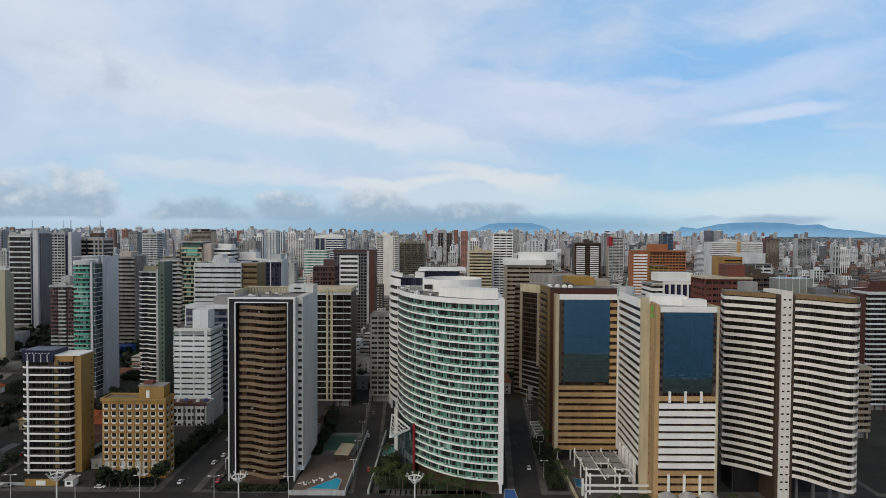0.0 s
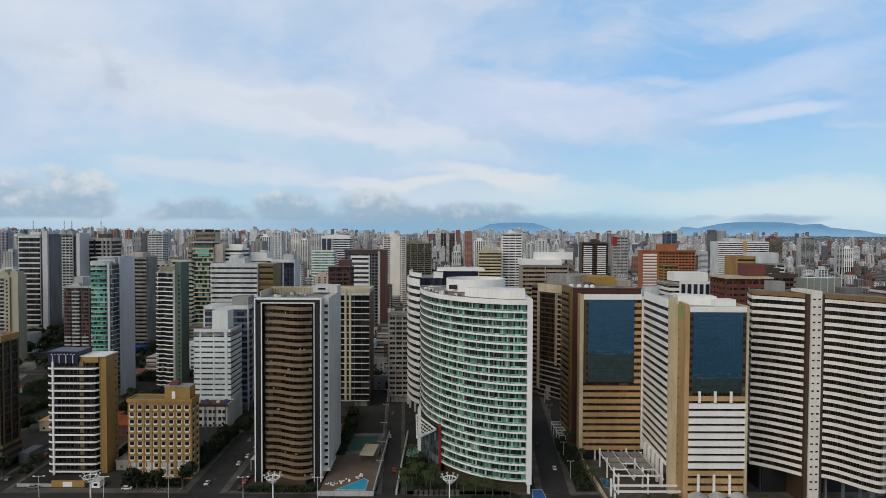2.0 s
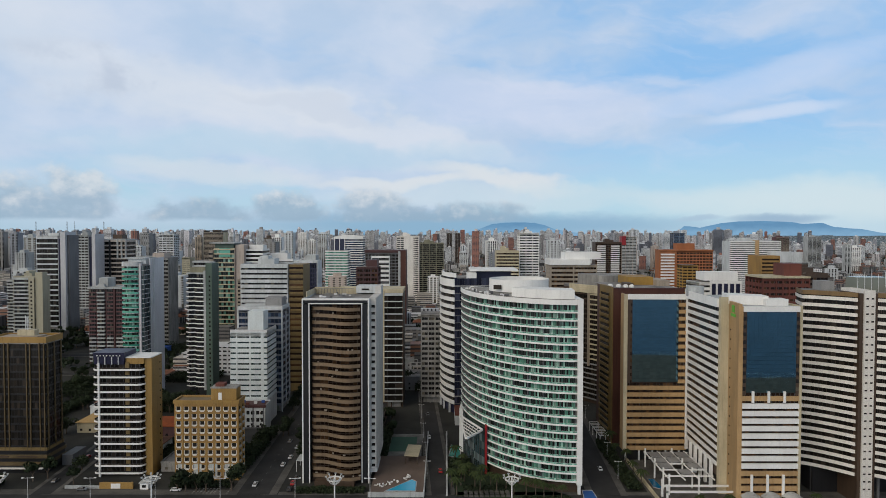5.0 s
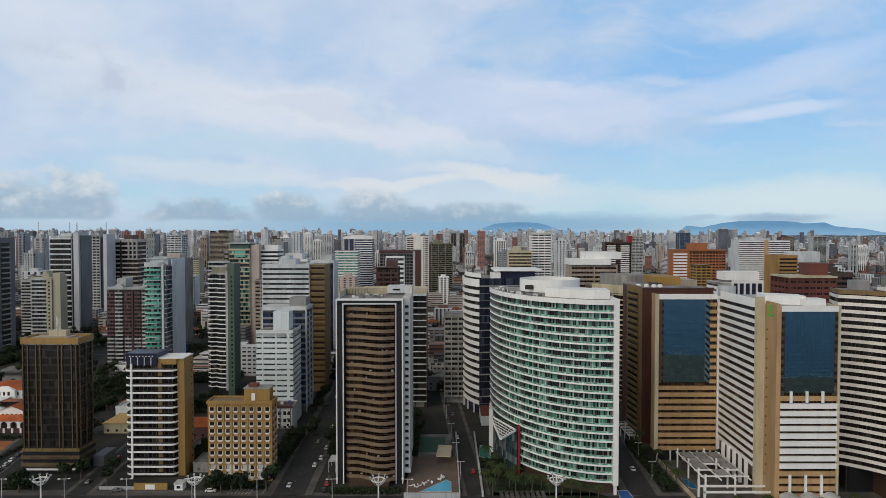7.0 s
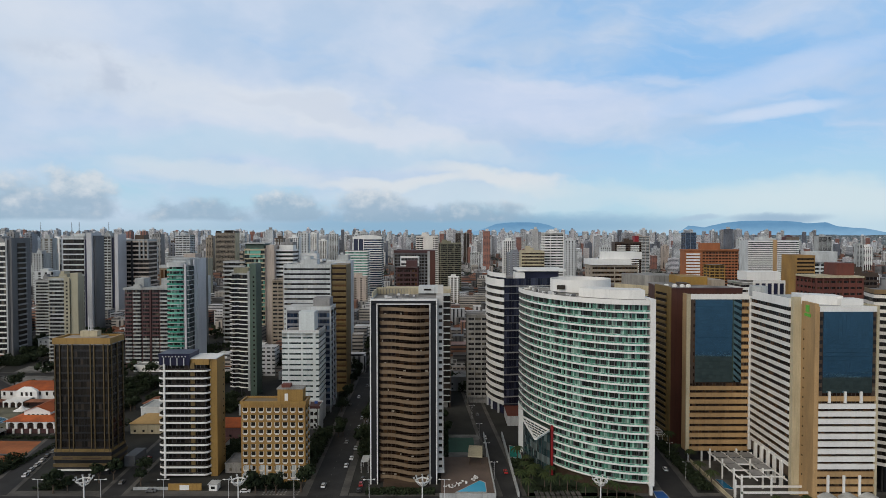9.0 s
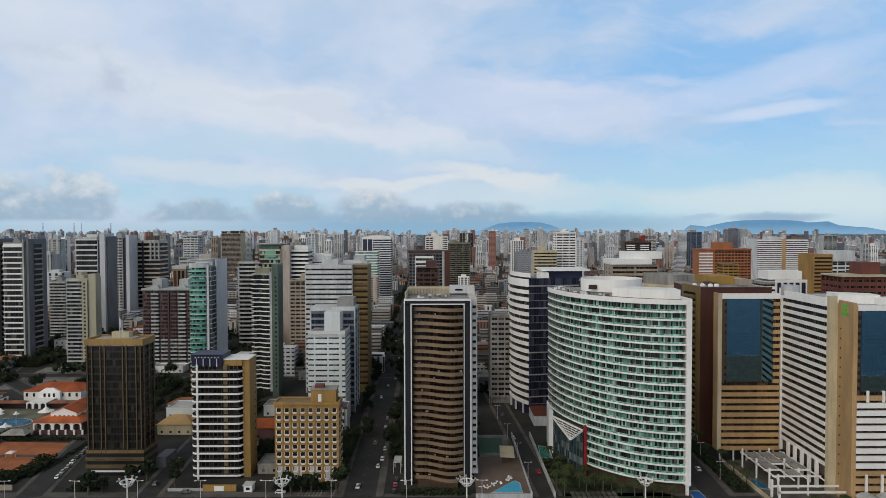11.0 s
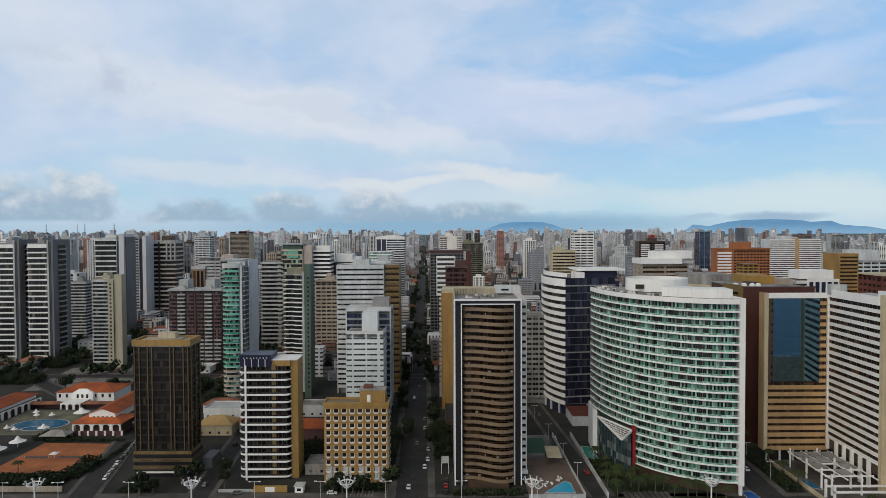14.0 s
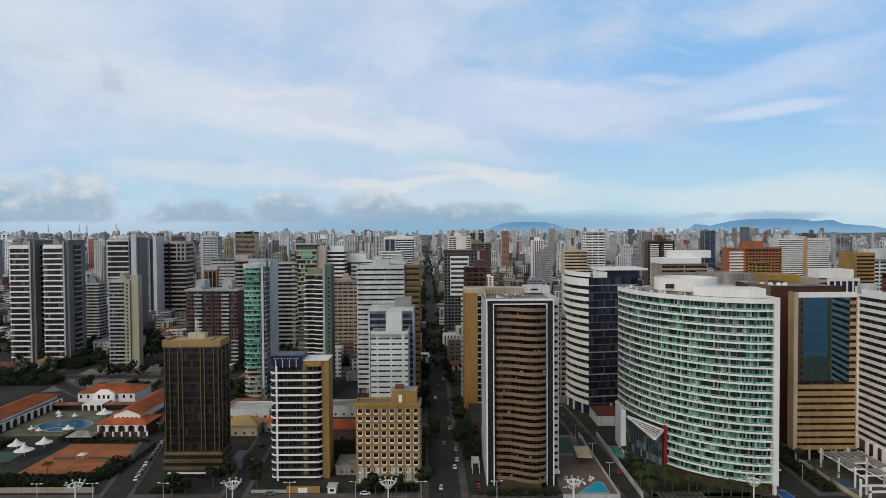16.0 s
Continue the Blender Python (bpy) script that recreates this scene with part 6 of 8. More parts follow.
T = tower("white_navy_block", "white office block with upright navy glass panels", 145, 174, 432, 455, 75, 3.4, front="grid", sides="bands", wall="bright", band="bright", glass="g_dark", bh=1.9, seed=50, gear=False)
part("front_wall", Shape().box(-7, 14.7, -12.6, -11.4, 40, 76.5), "bright", T)
for i in range(5):
    part("navy_panel", Shape().box(-6 + i * 4.2, -3.4 + i * 4.2, -12.9, -12.5, 40, 74.5), "navy", T)
part("roof_box", Shape().box(-8, 16, -4, 10, 76, 82), "bright", T)
T = tower("banded_block", "long white banded block with a tan stair pier", 452, 538, 1050, 1080, 95, 3.3, wall="white", band="bright", glass="g_dark", bh=1.7, proud=0.3, seed=51, side_windows=0)
part("stair_pier", Shape().box(-1.0, 5.5, -16.2, 4, 0, 97), "tan", T)
T = tower("brick_block", "red-brown office block with rows of small windows", 149, 176, 354, 374, 84, 3.4, front="grid", sides="grid", piers=7, wall="brick", band="brick", glass="g_brown", bh=2.0, seed=52, gear=False)
part("roof_edge", Shape().box(-13.7, 13.7, -10.5, 10.2, 84, 85), "cream", T)
part("roof_room", Shape().box(2, 12, -4, 8, 85, 92), "brick", T)
T = tower("ochre_block", "ochre and white block of flats", 242, 284, 538, 560, 84, 3.2, front="grid", sides="grid", piers=6, wall="white", band="white", glass="g_dark", bh=1.5, seed=53, gear=False)
part("ochre_wing", Shape().box(-21.4, -5, -12.2, 11, 0, 90), "ochre", T)
mb = Shape().box(-20.6, -5.8, -12.32, -12.2, 0, 1.5).mesh("window_band", [M["g_brown"]])
for i in range(26):
    piece("window_band", mb, T, 0, 0, 6 + i * 3.2)
part("roof_room", Shape().box(-6, 18, -6, 8, 84, 93), "white", T)
tower("brown_block", "dark brown block with roof terraces", 182, 205, 384, 402, 84, 3.1, sides="bands", wall="brown", band="brown", glass="g_brown", bh=1.4, seed=54)
T = tower("banded_tower", "dark maroon tower with curved white balcony bands", 263, 300, 385, 400, 74.5, 3.1, sides="bands", wall="oxblood", band="white", glass="g_black", bh=1.0, proud=1.2, seed=55)
part("maroon_wall", Shape().box(-19.3, -18.9, -7.0, 7.4, 0, 73), "oxblood", T)
tower("tan_block", "low tan banded block of flats", 206, 229, 332, 352, 39, 3.2, sides="bands", wall="beige", band="beige", glass="g_brown", bh=1.6, seed=56, gear=False)
tower("white_tower", "pale block of flats with balcony bands", -482, -466, 640, 655, 60, 3.2, sides="bands", wall="grey", band="offwhite", glass="g_dark", bh=1.3, proud=0.6, seed=61)
T = tower("pink_tower", "pale pink tower with white balconies and red roof corner", 386, 421, 1457, 1480, 99, 3.4, front="grid", sides="solid", piers=4, wall="pinkbeige", band="offwhite", bh=1.8, seed=67, side_windows=0)
part("red_corner", Shape().box(-17.8, -8, -12.2, 6, 80, 101), "red", T)
tower("pink_tower", "pink and white residential tower", 985, 1025, 1900, 1925, 95, 3.1, front="grid", sides="solid", piers=4, wall="rose", band="beige", seed=57, side_windows=0)
tower("white_tower", "white tower with a dark window column", 1031, 1070, 1812, 1835, 97, 3.1, front="grid", sides="solid", piers=3, wall="offwhite", band="offwhite", seed=58, side_windows=0)
tower("white_tower", "white slab tower on the skyline", -546, -519, 1122, 1145, 104, 3.1, front="grid", sides="grid", piers=4, wall="white", band="white", bh=1.4, seed=59)
T = tower("pergola_tower", "beige tower with an open roof pergola", -628, -580, 1545, 1580, 108, 3.1, sides="solid", wall="cream", band="beige", seed=60, side_windows=0, gear=False)
part("roof_pergola", Shape().box(-24, 25, -18, 17, 112.3, 113.2).box(-23, -21, -17, 16, 108, 112.3).box(22, 24, -17, 16, 108, 112.3).box(-5, 12, -8, 8, 108, 114.5), "brown", T)

# ---- hills on the horizon ----
def hill_mat():
    m = bpy.data.materials.new("far_hills_haze_glow")
    m.use_nodes = True
    nt = m.node_tree
    nt.nodes.clear()
    N = Net(nt)
    o = nt.nodes.new("ShaderNodeOutputMaterial")
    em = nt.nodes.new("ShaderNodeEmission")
    pos = nt.nodes.new("ShaderNodeNewGeometry").outputs["Position"]
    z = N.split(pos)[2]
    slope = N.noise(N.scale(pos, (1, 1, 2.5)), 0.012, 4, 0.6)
    # haze is put into a glowing colour, deeper blue higher up
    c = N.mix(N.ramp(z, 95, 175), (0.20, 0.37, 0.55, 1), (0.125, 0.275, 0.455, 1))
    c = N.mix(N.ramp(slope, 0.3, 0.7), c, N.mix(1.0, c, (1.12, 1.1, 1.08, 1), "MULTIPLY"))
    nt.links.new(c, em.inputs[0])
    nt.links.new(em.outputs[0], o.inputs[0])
    return m


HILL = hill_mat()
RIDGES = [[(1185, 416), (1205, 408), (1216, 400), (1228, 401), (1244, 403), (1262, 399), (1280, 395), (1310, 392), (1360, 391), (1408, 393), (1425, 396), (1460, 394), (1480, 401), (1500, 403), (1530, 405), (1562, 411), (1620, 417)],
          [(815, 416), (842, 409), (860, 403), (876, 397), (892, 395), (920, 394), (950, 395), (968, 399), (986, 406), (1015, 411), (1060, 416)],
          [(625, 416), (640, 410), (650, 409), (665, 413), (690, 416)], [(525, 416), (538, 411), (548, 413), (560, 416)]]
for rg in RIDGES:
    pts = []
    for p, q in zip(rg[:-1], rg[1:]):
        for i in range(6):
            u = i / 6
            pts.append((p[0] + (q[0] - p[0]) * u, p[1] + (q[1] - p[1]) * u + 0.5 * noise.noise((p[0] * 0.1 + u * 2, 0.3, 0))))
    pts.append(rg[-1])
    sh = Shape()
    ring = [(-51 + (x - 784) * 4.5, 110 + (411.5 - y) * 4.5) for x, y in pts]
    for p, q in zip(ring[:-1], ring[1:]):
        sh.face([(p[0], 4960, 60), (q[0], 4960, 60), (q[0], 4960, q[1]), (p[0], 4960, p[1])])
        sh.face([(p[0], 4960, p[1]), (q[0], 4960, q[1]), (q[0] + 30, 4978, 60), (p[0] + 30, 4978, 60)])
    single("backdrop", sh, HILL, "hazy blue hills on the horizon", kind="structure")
sh = Shape()
for i in range(120):
    xx = -5200 + i * 87
    z_ = 84 + 9 * noise.noise((i * 0.31, 1.7, 0)) + 5 * noise.noise((i * 1.3, 4.2, 0))
    sh.prism([(xx, 4940), (xx + 88, 4940), (xx + 88, 4958), (xx, 4958)], 0, z_)


def far_land_mat():
    m = bpy.data.materials.new("far_plain_haze")
    m.use_nodes = True
    nt = m.node_tree
    N = Net(nt)
    b = nt.nodes["Principled BSDF"]
    pos = nt.nodes.new("ShaderNodeNewGeometry").outputs["Position"]
    # speckled plain with distance haze put into both grey-blue tones
    c = N.mix(N.ramp(N.noise(N.scale(pos, (1, 1, 3)), 0.05, 5, 0.7), 0.45, 0.62), (0.10, 0.14, 0.16, 1), (0.38, 0.42, 0.46, 1))
    nt.links.new(c, b.inputs["Base Color"])
    b.inputs["Roughness"].default_value = 0.9
    return m


single("backdrop", sh, far_land_mat(), "distant built-up plain on the horizon", kind="structure")


# ---- the city further off ----
def far_mat(name, bases, win):
    """Far facades: floor bands, window bays and paint that differ from house to house."""
    m = bpy.data.materials.new(name)
    m.use_nodes = True
    nt = m.node_tree
    N = Net(nt)
    b = nt.nodes["Principled BSDF"]
    geo = nt.nodes.new("ShaderNodeNewGeometry")
    isl = geo.outputs["Random Per Island"]
    uv = nt.nodes.new("ShaderNodeUVMap").outputs[0]
    p = N.split(uv)
    rampn = nt.nodes.new("ShaderNodeValToRGB")
    cr = rampn.color_ramp
    cr.interpolation = "CONSTANT"
    for i, c in enumerate(bases):
        if i < 2:
            el = cr.elements[i]
            el.position = i / len(bases)
        else:
            el = cr.elements.new(i / len(bases))
        el.color = c
    nt.links.new(isl, rampn.inputs[0])
    r2 = N.math("FRACT", N.math("MULTIPLY", isl, 13.7))
    r3 = N.math("FRACT", N.math("MULTIPLY", isl, 37.1))
    floor_ = N.math("FRACT", N.math("DIVIDE", p[1], 3.2))
    bay = N.math("FRACT", N.math("DIVIDE", p[0], N.math("ADD", 2.6, N.math("MULTIPLY", r3, 3.0))))
    strip_ = N.ramp(floor_, 0.56, 0.64)
    solid = N.ramp(bay, 0.30, 0.36)
    full = N.math("GREATER_THAN", r2, 0.55)
    mask = N.math("MULTIPLY", strip_, N.math("MAXIMUM", solid, full))
    upright = N.math("LESS_THAN", r2, 0.34)
    mask = N.math("ADD", N.math("MULTIPLY", mask, N.math("SUBTRACT", 1.0, upright)), N.math("MULTIPLY", N.ramp(bay, 0.58, 0.62), upright))
    mask = N.math("MULTIPLY", mask, N.math("GREATER_THAN", p[1], 0.01))
    up_ = N.split(geo.outputs["Normal"])[2]
    mask = N.math("MULTIPLY", mask, N.math("LESS_THAN", up_, 0.5))
    grime = N.ramp(N.noise(geo.outputs["Position"], 0.05, 4, 0.6), 0.3, 0.7, 0.8, 1.1)
    col = N.mix(1.0, rampn.outputs[0], N.join(grime, grime, grime), "MULTIPLY")
    nt.links.new(N.mix(mask, col, win), b.inputs["Base Color"])
    b.inputs["Roughness"].default_value = 0.6
    return m


# distance haze is put into these colours: cooler walls, lifted windows
FAR = far_mat("hazed_far_facades", [(0.69, 0.715, 0.74, 1), (0.50, 0.51, 0.53, 1), (0.66, 0.66, 0.65, 1), (0.80, 0.825, 0.84, 1), (0.33, 0.32, 0.32, 1), (0.66, 0.64, 0.66, 1), (0.56, 0.555, 0.545, 1), (0.67, 0.70, 0.72, 1),
                              (0.34, 0.15, 0.11, 1), (0.64, 0.60, 0.58, 1), (0.71, 0.73, 0.74, 1), (0.16, 0.17, 0.20, 1), (0.74, 0.74, 0.75, 1), (0.44, 0.45, 0.48, 1)], (0.035, 0.038, 0.045, 1))
LOW = far_mat("low_house_walls", [(0.56, 0.555, 0.55, 1), (0.30, 0.295, 0.28, 1), (0.46, 0.42, 0.37, 1), (0.70, 0.70, 0.70, 1), (0.18, 0.17, 0.16, 1), (0.25, 0.24, 0.23, 1), (0.24, 0.12, 0.08, 1), (0.10, 0.10, 0.10, 1)], (0.03, 0.03, 0.035, 1))


class UvBox:
    """Many boxes with wall coordinates in metres, for the far town."""

    def __init__(self):
        self.v, self.f, self.uv = [], [], []

    def box(self, x, y, w, d, z0, z1, turn=0.0, tagged_wall=True):
        n = len(self.v)
        c, s_ = math.cos(turn), math.sin(turn)
        pl = [(x + c * a_ - s_ * b_, y + s_ * a_ + c * b_) for a_, b_ in ((-w / 2, -d / 2), (w / 2, -d / 2), (w / 2, d / 2), (-w / 2, d / 2))]
        self.v += [(a_, b_, z0) for a_, b_ in pl] + [(a_, b_, z1) for a_, b_ in pl]
        h = (z1 - z0) if tagged_wall else 0.0
        for i, L in enumerate((w, d, w, d)):
            j = (i + 1) % 4
            self.f.append((n + i, n + j, n + 4 + j, n + 4 + i))
            self.uv += [0, 0, L, 0, L, h, 0, h]
        self.f.append((n + 4, n + 5, n + 6, n + 7))
        self.uv += [0, 0] * 4

    def gable(self, x, y, w, d, z0, z1, turn=0.0):
        n = len(self.v)
        c, s_ = math.cos(turn), math.sin(turn)
        k = 0.5
        pl = [(x + c * a_ - s_ * b_, y + s_ * a_ + c * b_) for a_, b_ in ((-w / 2, -d / 2), (w / 2, -d / 2), (w / 2, d / 2), (-w / 2, d / 2), (-w / 2 + k * d * 0.8, 0), (w / 2 - k * d * 0.8, 0))]
        self.v += [(*p, z0) for p in pl[:4]] + [(*p, z1) for p in pl[4:]]
        for q in ((0, 1, 5, 4), (1, 2, 5), (2, 3, 4, 5), (3, 0, 4)):
            self.f.append(tuple(n + i for i in q))
            self.uv += [0, 0] * len(q)

    def mesh(self, name, mat):
        me = bpy.data.meshes.new(name)
        me.from_pydata(self.v, [], self.f)
        me.uv_layers.new(name="UVMap").data.foreach_set("uv", self.uv)
        me.materials.append(mat)
        me.update()
        return me


def ave_x(y):
    return -112.4 + (y - 258) * (-224 + 112.4) / (4000 - 258)


NAMED = []
for ob in list(scene.objects):
    if ob.parent is None and ob.type == "EMPTY" and ob.location.y > 340:
        NAMED.append((ob.location.x, ob.location.y))

rng = random.Random(77)


def hides(x, y, w, lim):
    """True where a far house at x, y would stand before one of the named towers."""
    for nx, ny in NAMED:
        if y < ny + 25:
            for cx_ in (0, -56, -112):
                if abs((x - cx_) / y - (nx - cx_) / ny) < (w / 2 + 22) / y and lim:
                    return True
        if abs(nx - x) < w / 2 + 32 and abs(ny - y) < 45:
            return True
    return False


def far_tower(x, y, w, d, h, seed):
    r = random.Random(seed)
    wall = r.choice(["white", "white", "bright", "offwhite", "beige", "offwhite", "grey", "bluegrey", "white", "brown", "bright", "pinkbeige"])
    band = r.choice([wall, wall, "white", "offwhite"])
    T = thing("apartment_tower", x, y, {"white": "white", "bright": "bright white", "offwhite": "aged white", "beige": "beige", "cream": "cream", "grey": "grey", "bluegrey": "blue-grey", "rose": "rose", "brown": "brown", "pinkbeige": "pink-beige"}[wall] +
              " apartment tower in the crowded far town", "building", "far apartment towers", rz=r.uniform(-4, 4))
    n = int(h / 3.1)
    part("glazing", Shape().box(-w / 2 + 0.4, w / 2 - 0.4, -d / 2 + 0.4, d / 2 - 0.4, 0, h - 0.5), "g_dark", T)
    s_ = Shape()
    full = r.random() < 0.5
    for i in range(max(2, int(n * 0.35)), n):
        s_.box(-w / 2, w / 2, -d / 2, d / 2, i * 3.1, i * 3.1 + (1.3 if full else 1.5))
    part("banding", s_, band, T)["kind"] = "stuff"
    k = r.choice([2, 3, 4, 5])
    pr = Shape()
    for i in range(k):
        xx = -w / 2 + w * (i + 0.5) / k
        ww = w / k * (0.2 if full else 0.3)
        pr.box(xx - ww, xx + ww, -d / 2 - 0.25, -d / 2 + 0.6, 0, h)
    part("cladding", pr, wall, T)["kind"] = "stuff"
    for sx in (-1, 1):
        part("side_wall", Shape().box(min(sx * w / 2, sx * (w / 2 + 0.3)), max(sx * w / 2, sx * (w / 2 + 0.3)), -d / 2 + d * 0.12, d / 2, 0, h + 0.4), wall, T)
    part("roof", Shape().box(-w / 2 - 0.2, w / 2 + 0.2, -d / 2 - 0.2, d / 2, h - 0.6, h + 0.7), wall, T)
    part("lift_room", Shape().box(-w * 0.25, w * 0.2, -d * 0.25, d * 0.3, h, h + r.uniform(3, 7)), wall, T)


count = 0
tries = 0
spots = []
while count < 100 and tries < 6000:
    tries += 1
    y = 640 + 1300 * rng.random() ** 0.9
    az = rng.uniform(-0.78, 0.72)
    x = -56 + az * y
    if abs(x - ave_x(y)) < 26:
        continue
    if az > -0.10 and rng.random() < 0.45:
        continue
    w, d = rng.uniform(15, 27), rng.uniform(14, 24)
    near = y < 1000
    right = max(0.0, az - 0.2) / 0.5
    if rng.random() < right * 0.75:
        continue
    h = rng.uniform(32, 62) if near else rng.uniform(48, 100) - 20 * right
    if not near and az < -0.05 and rng.random() < 0.35:
        h = rng.uniform(92, 112)
    if hides(x, y, w, h > 60) or any(abs(x - a_) < 32 and abs(y - b_) < 30 for a_, b_ in spots):
        continue
    if x > 40 and y < 800 and h > 40 or x < -330 and y < 800:
        continue
    spots.append((x, y))
    far_tower(x, y, w, d, h, 1000 + count)
    count += 1

ub = UvBox()
for i in range(3200):
    y = 1500 + 3400 * rng.random() ** 0.75
    az = rng.uniform(-0.85, 0.8)
    x = -56 + az * y
    if abs(x - ave_x(y)) < 30:
        continue
    right = max(0.0, az - 0.22) / 0.5
    if rng.random() < right * 0.85:
        continue
    if y < 2500 and az > -0.12 and rng.random() < 0.55:
        continue
    h = rng.uniform(35, 85) - 15 * right
    if rng.random() < 0.30 - 0.3 * right:
        h = rng.uniform(88, 122)
    if y < 2200 and hides(x, y, 22, h > 80):
        continue
    w, d = rng.uniform(11, 25), rng.uniform(10, 20)
    t_ = rng.uniform(-0.15, 0.15)
    ub.box(x, y, w, d, 0, h, t_)
    ub.box(x + rng.uniform(-4, 4), y, w * 0.4, d * 0.5, h, h + rng.uniform(2, 7), t_, False)
ob = new("far_towers", ub.mesh("far_towers", FAR))
tagged(ob, "countless pale apartment towers of the far town", "building", kind="stuff")

# low town: flat and tiled roofs between the towers
lowb, roofs = UvBox(), UvBox()
for i in range(9000):
    y = 480 + 4300 * rng.random() ** 1.5
    az = rng.uniform(-0.85, 0.82)
    x = -56 + az * y
    if abs(x - ave_x(y)) < 14 or (x > 40 and y < 490) or (x < -240 and y < 660):
        continue
    if any(abs(nx - x) < 34 and abs(ny - y) < 30 for nx, ny in NAMED):
        continue
    w, d, h = rng.uniform(8, 22), rng.uniform(8, 18), rng.choice((4, 4, 7, 7, 10, 13, 16, 22))
    t_ = rng.uniform(-0.06, 0.06)
    lowb.box(x, y, w, d, 0, h, t_)
    if h < 9 and rng.random() < 0.6:
        roofs.gable(x, y, w + 1, d + 1, h + 0.02, h + rng.uniform(2, 3.5), t_)
ob = new("low_houses", lowb.mesh("low_houses", LOW))
tagged(ob, "crowded low houses between the far towers", "house", kind="stuff")


def roof_mat():
    m = stuff_mat("town_roof_tiles", (0.24, 0.095, 0.05, 1), 0.85, stain=0.5, streak=False)
    return m


ob = new("tiled_roofs", roofs.mesh("tiled_roofs", roof_mat()))
tagged(ob, "weathered clay tile roofs of the low town", "roof", kind="stuff")


# lattice masts on the skyline
for x in (-2587, -2392, -2345, -2161):
    T = thing("broadcast_mast", x, 3900, "thin lattice broadcast mast on the skyline", "mast", "broadcast masts")
    for sx in (-1, 1):
        part("leg", Shape().prism([(sx * 2 - 0.8, -0.8), (sx * 2 + 0.8, -0.8), (sx * 2 + 0.8, 0.8), (sx * 2 - 0.8, 0.8)], 0, 172, top=0.6), "slate", T)
    br = Shape()
    for i in range(16):
        br.box(-2, 2, -0.4, 0.4, 40 + i * 8, 40.8 + i * 8)
    part("bracing", br, "slate", T)["kind"] = "stuff"

# ---- trees ----
def crown_shape(seed, r, flat, n_blobs, per, size):
    g = random.Random(seed)
    s = Shape()
    for k in range(n_blobs):
        a_, q = g.uniform(0, math.tau), g.uniform(0.15, 0.75)
        c = Vector((math.cos(a_) * r * q, math.sin(a_) * r * q, g.uniform(-0.35, 0.5) * r * flat))
        br = r * g.uniform(0.32, 0.52)
        for i in range(per):
            d = Vector((g.gauss(0, 1), g.gauss(0, 1), g.gauss(0, 1) * 0.8)).normalized()
            p = c + d * br * g.uniform(0.6, 1.05)
            t = d.cross(Vector((g.gauss(0, 1), g.gauss(0, 1), g.gauss(0, 1)))).normalized()
            b_ = (d + 0.6 * Vector((g.gauss(0, 1), g.gauss(0, 1), g.gauss(0, 1)))).cross(t).normalized()
            w_ = size * g.uniform(0.6, 1.3)
            s.face([p - t * w_ - b_ * w_ * 0.5, p + t * w_ * 0.3 - b_ * w_ * 0.7, p + t * w_ + b_ * w_ * 0.5, p - t * w_ * 0.4 + b_ * w_ * 0.8])
    return s


def trunk_shape(seed, h, r):
    g = random.Random(seed)
    s = Shape()
    rows = [(0, 0, 0, r * 1.3), (0.1, 0.0, h * 0.4, r), (0.0, 0.1, h * 0.75, r * 0.75)]

    def tube(pts):
        k = 7
        n = len(s.v)
        for x, y, z, rr in pts:
            s.v += [(x + rr * math.cos(i * math.tau / k), y + rr * math.sin(i * math.tau / k), z) for i in range(k)]
        for j in range(len(pts) - 1):
            for i in range(k):
                s.f.append((n + j * k + i, n + j * k + (i + 1) % k, n + (j + 1) * k + (i + 1) % k, n + (j + 1) * k + i))
                s.m.append(0)

    tube(rows)
    for i in range(4):
        a_ = i * 1.7 + g.uniform(0, 0.6)
        tube([(0, 0.05, h * 0.6, r * 0.55), (math.cos(a_) * h * 0.2, math.sin(a_) * h * 0.2, h * 0.95, r * 0.35), (math.cos(a_) * h * 0.38, math.sin(a_) * h * 0.38, h * 1.35, r * 0.12)])
    return s


PROTO = []
for k_, (r_, fl, nb) in enumerate(((4.2, 0.7, 9), (3.4, 0.9, 8), (5.2, 0.55, 11))):
    T = thing("tree", -205 - k_ * 0.0 + (-8, 3, 10)[k_], (402, 396, 398)[k_], "leafy dark green street tree", "tree", "trees")
    part("trunk", trunk_shape(k_, 3.6, 0.28), "bark", T)
    part("crown", crown_shape(k_ + 5, r_, fl, nb, 90, 0.40), "leaf", T, z=5.6)
    PROTO.append(T)


def plant(x, y, rr):
    s_ = rr.uniform(0.75, 1.35)
    copy_thing(rr.choice(PROTO), pose(x, y, 0, 0, 0, rr.uniform(0, 360)) @ Matrix.Diagonal((s_, s_, s_ * rr.uniform(0.85, 1.15), 1)))


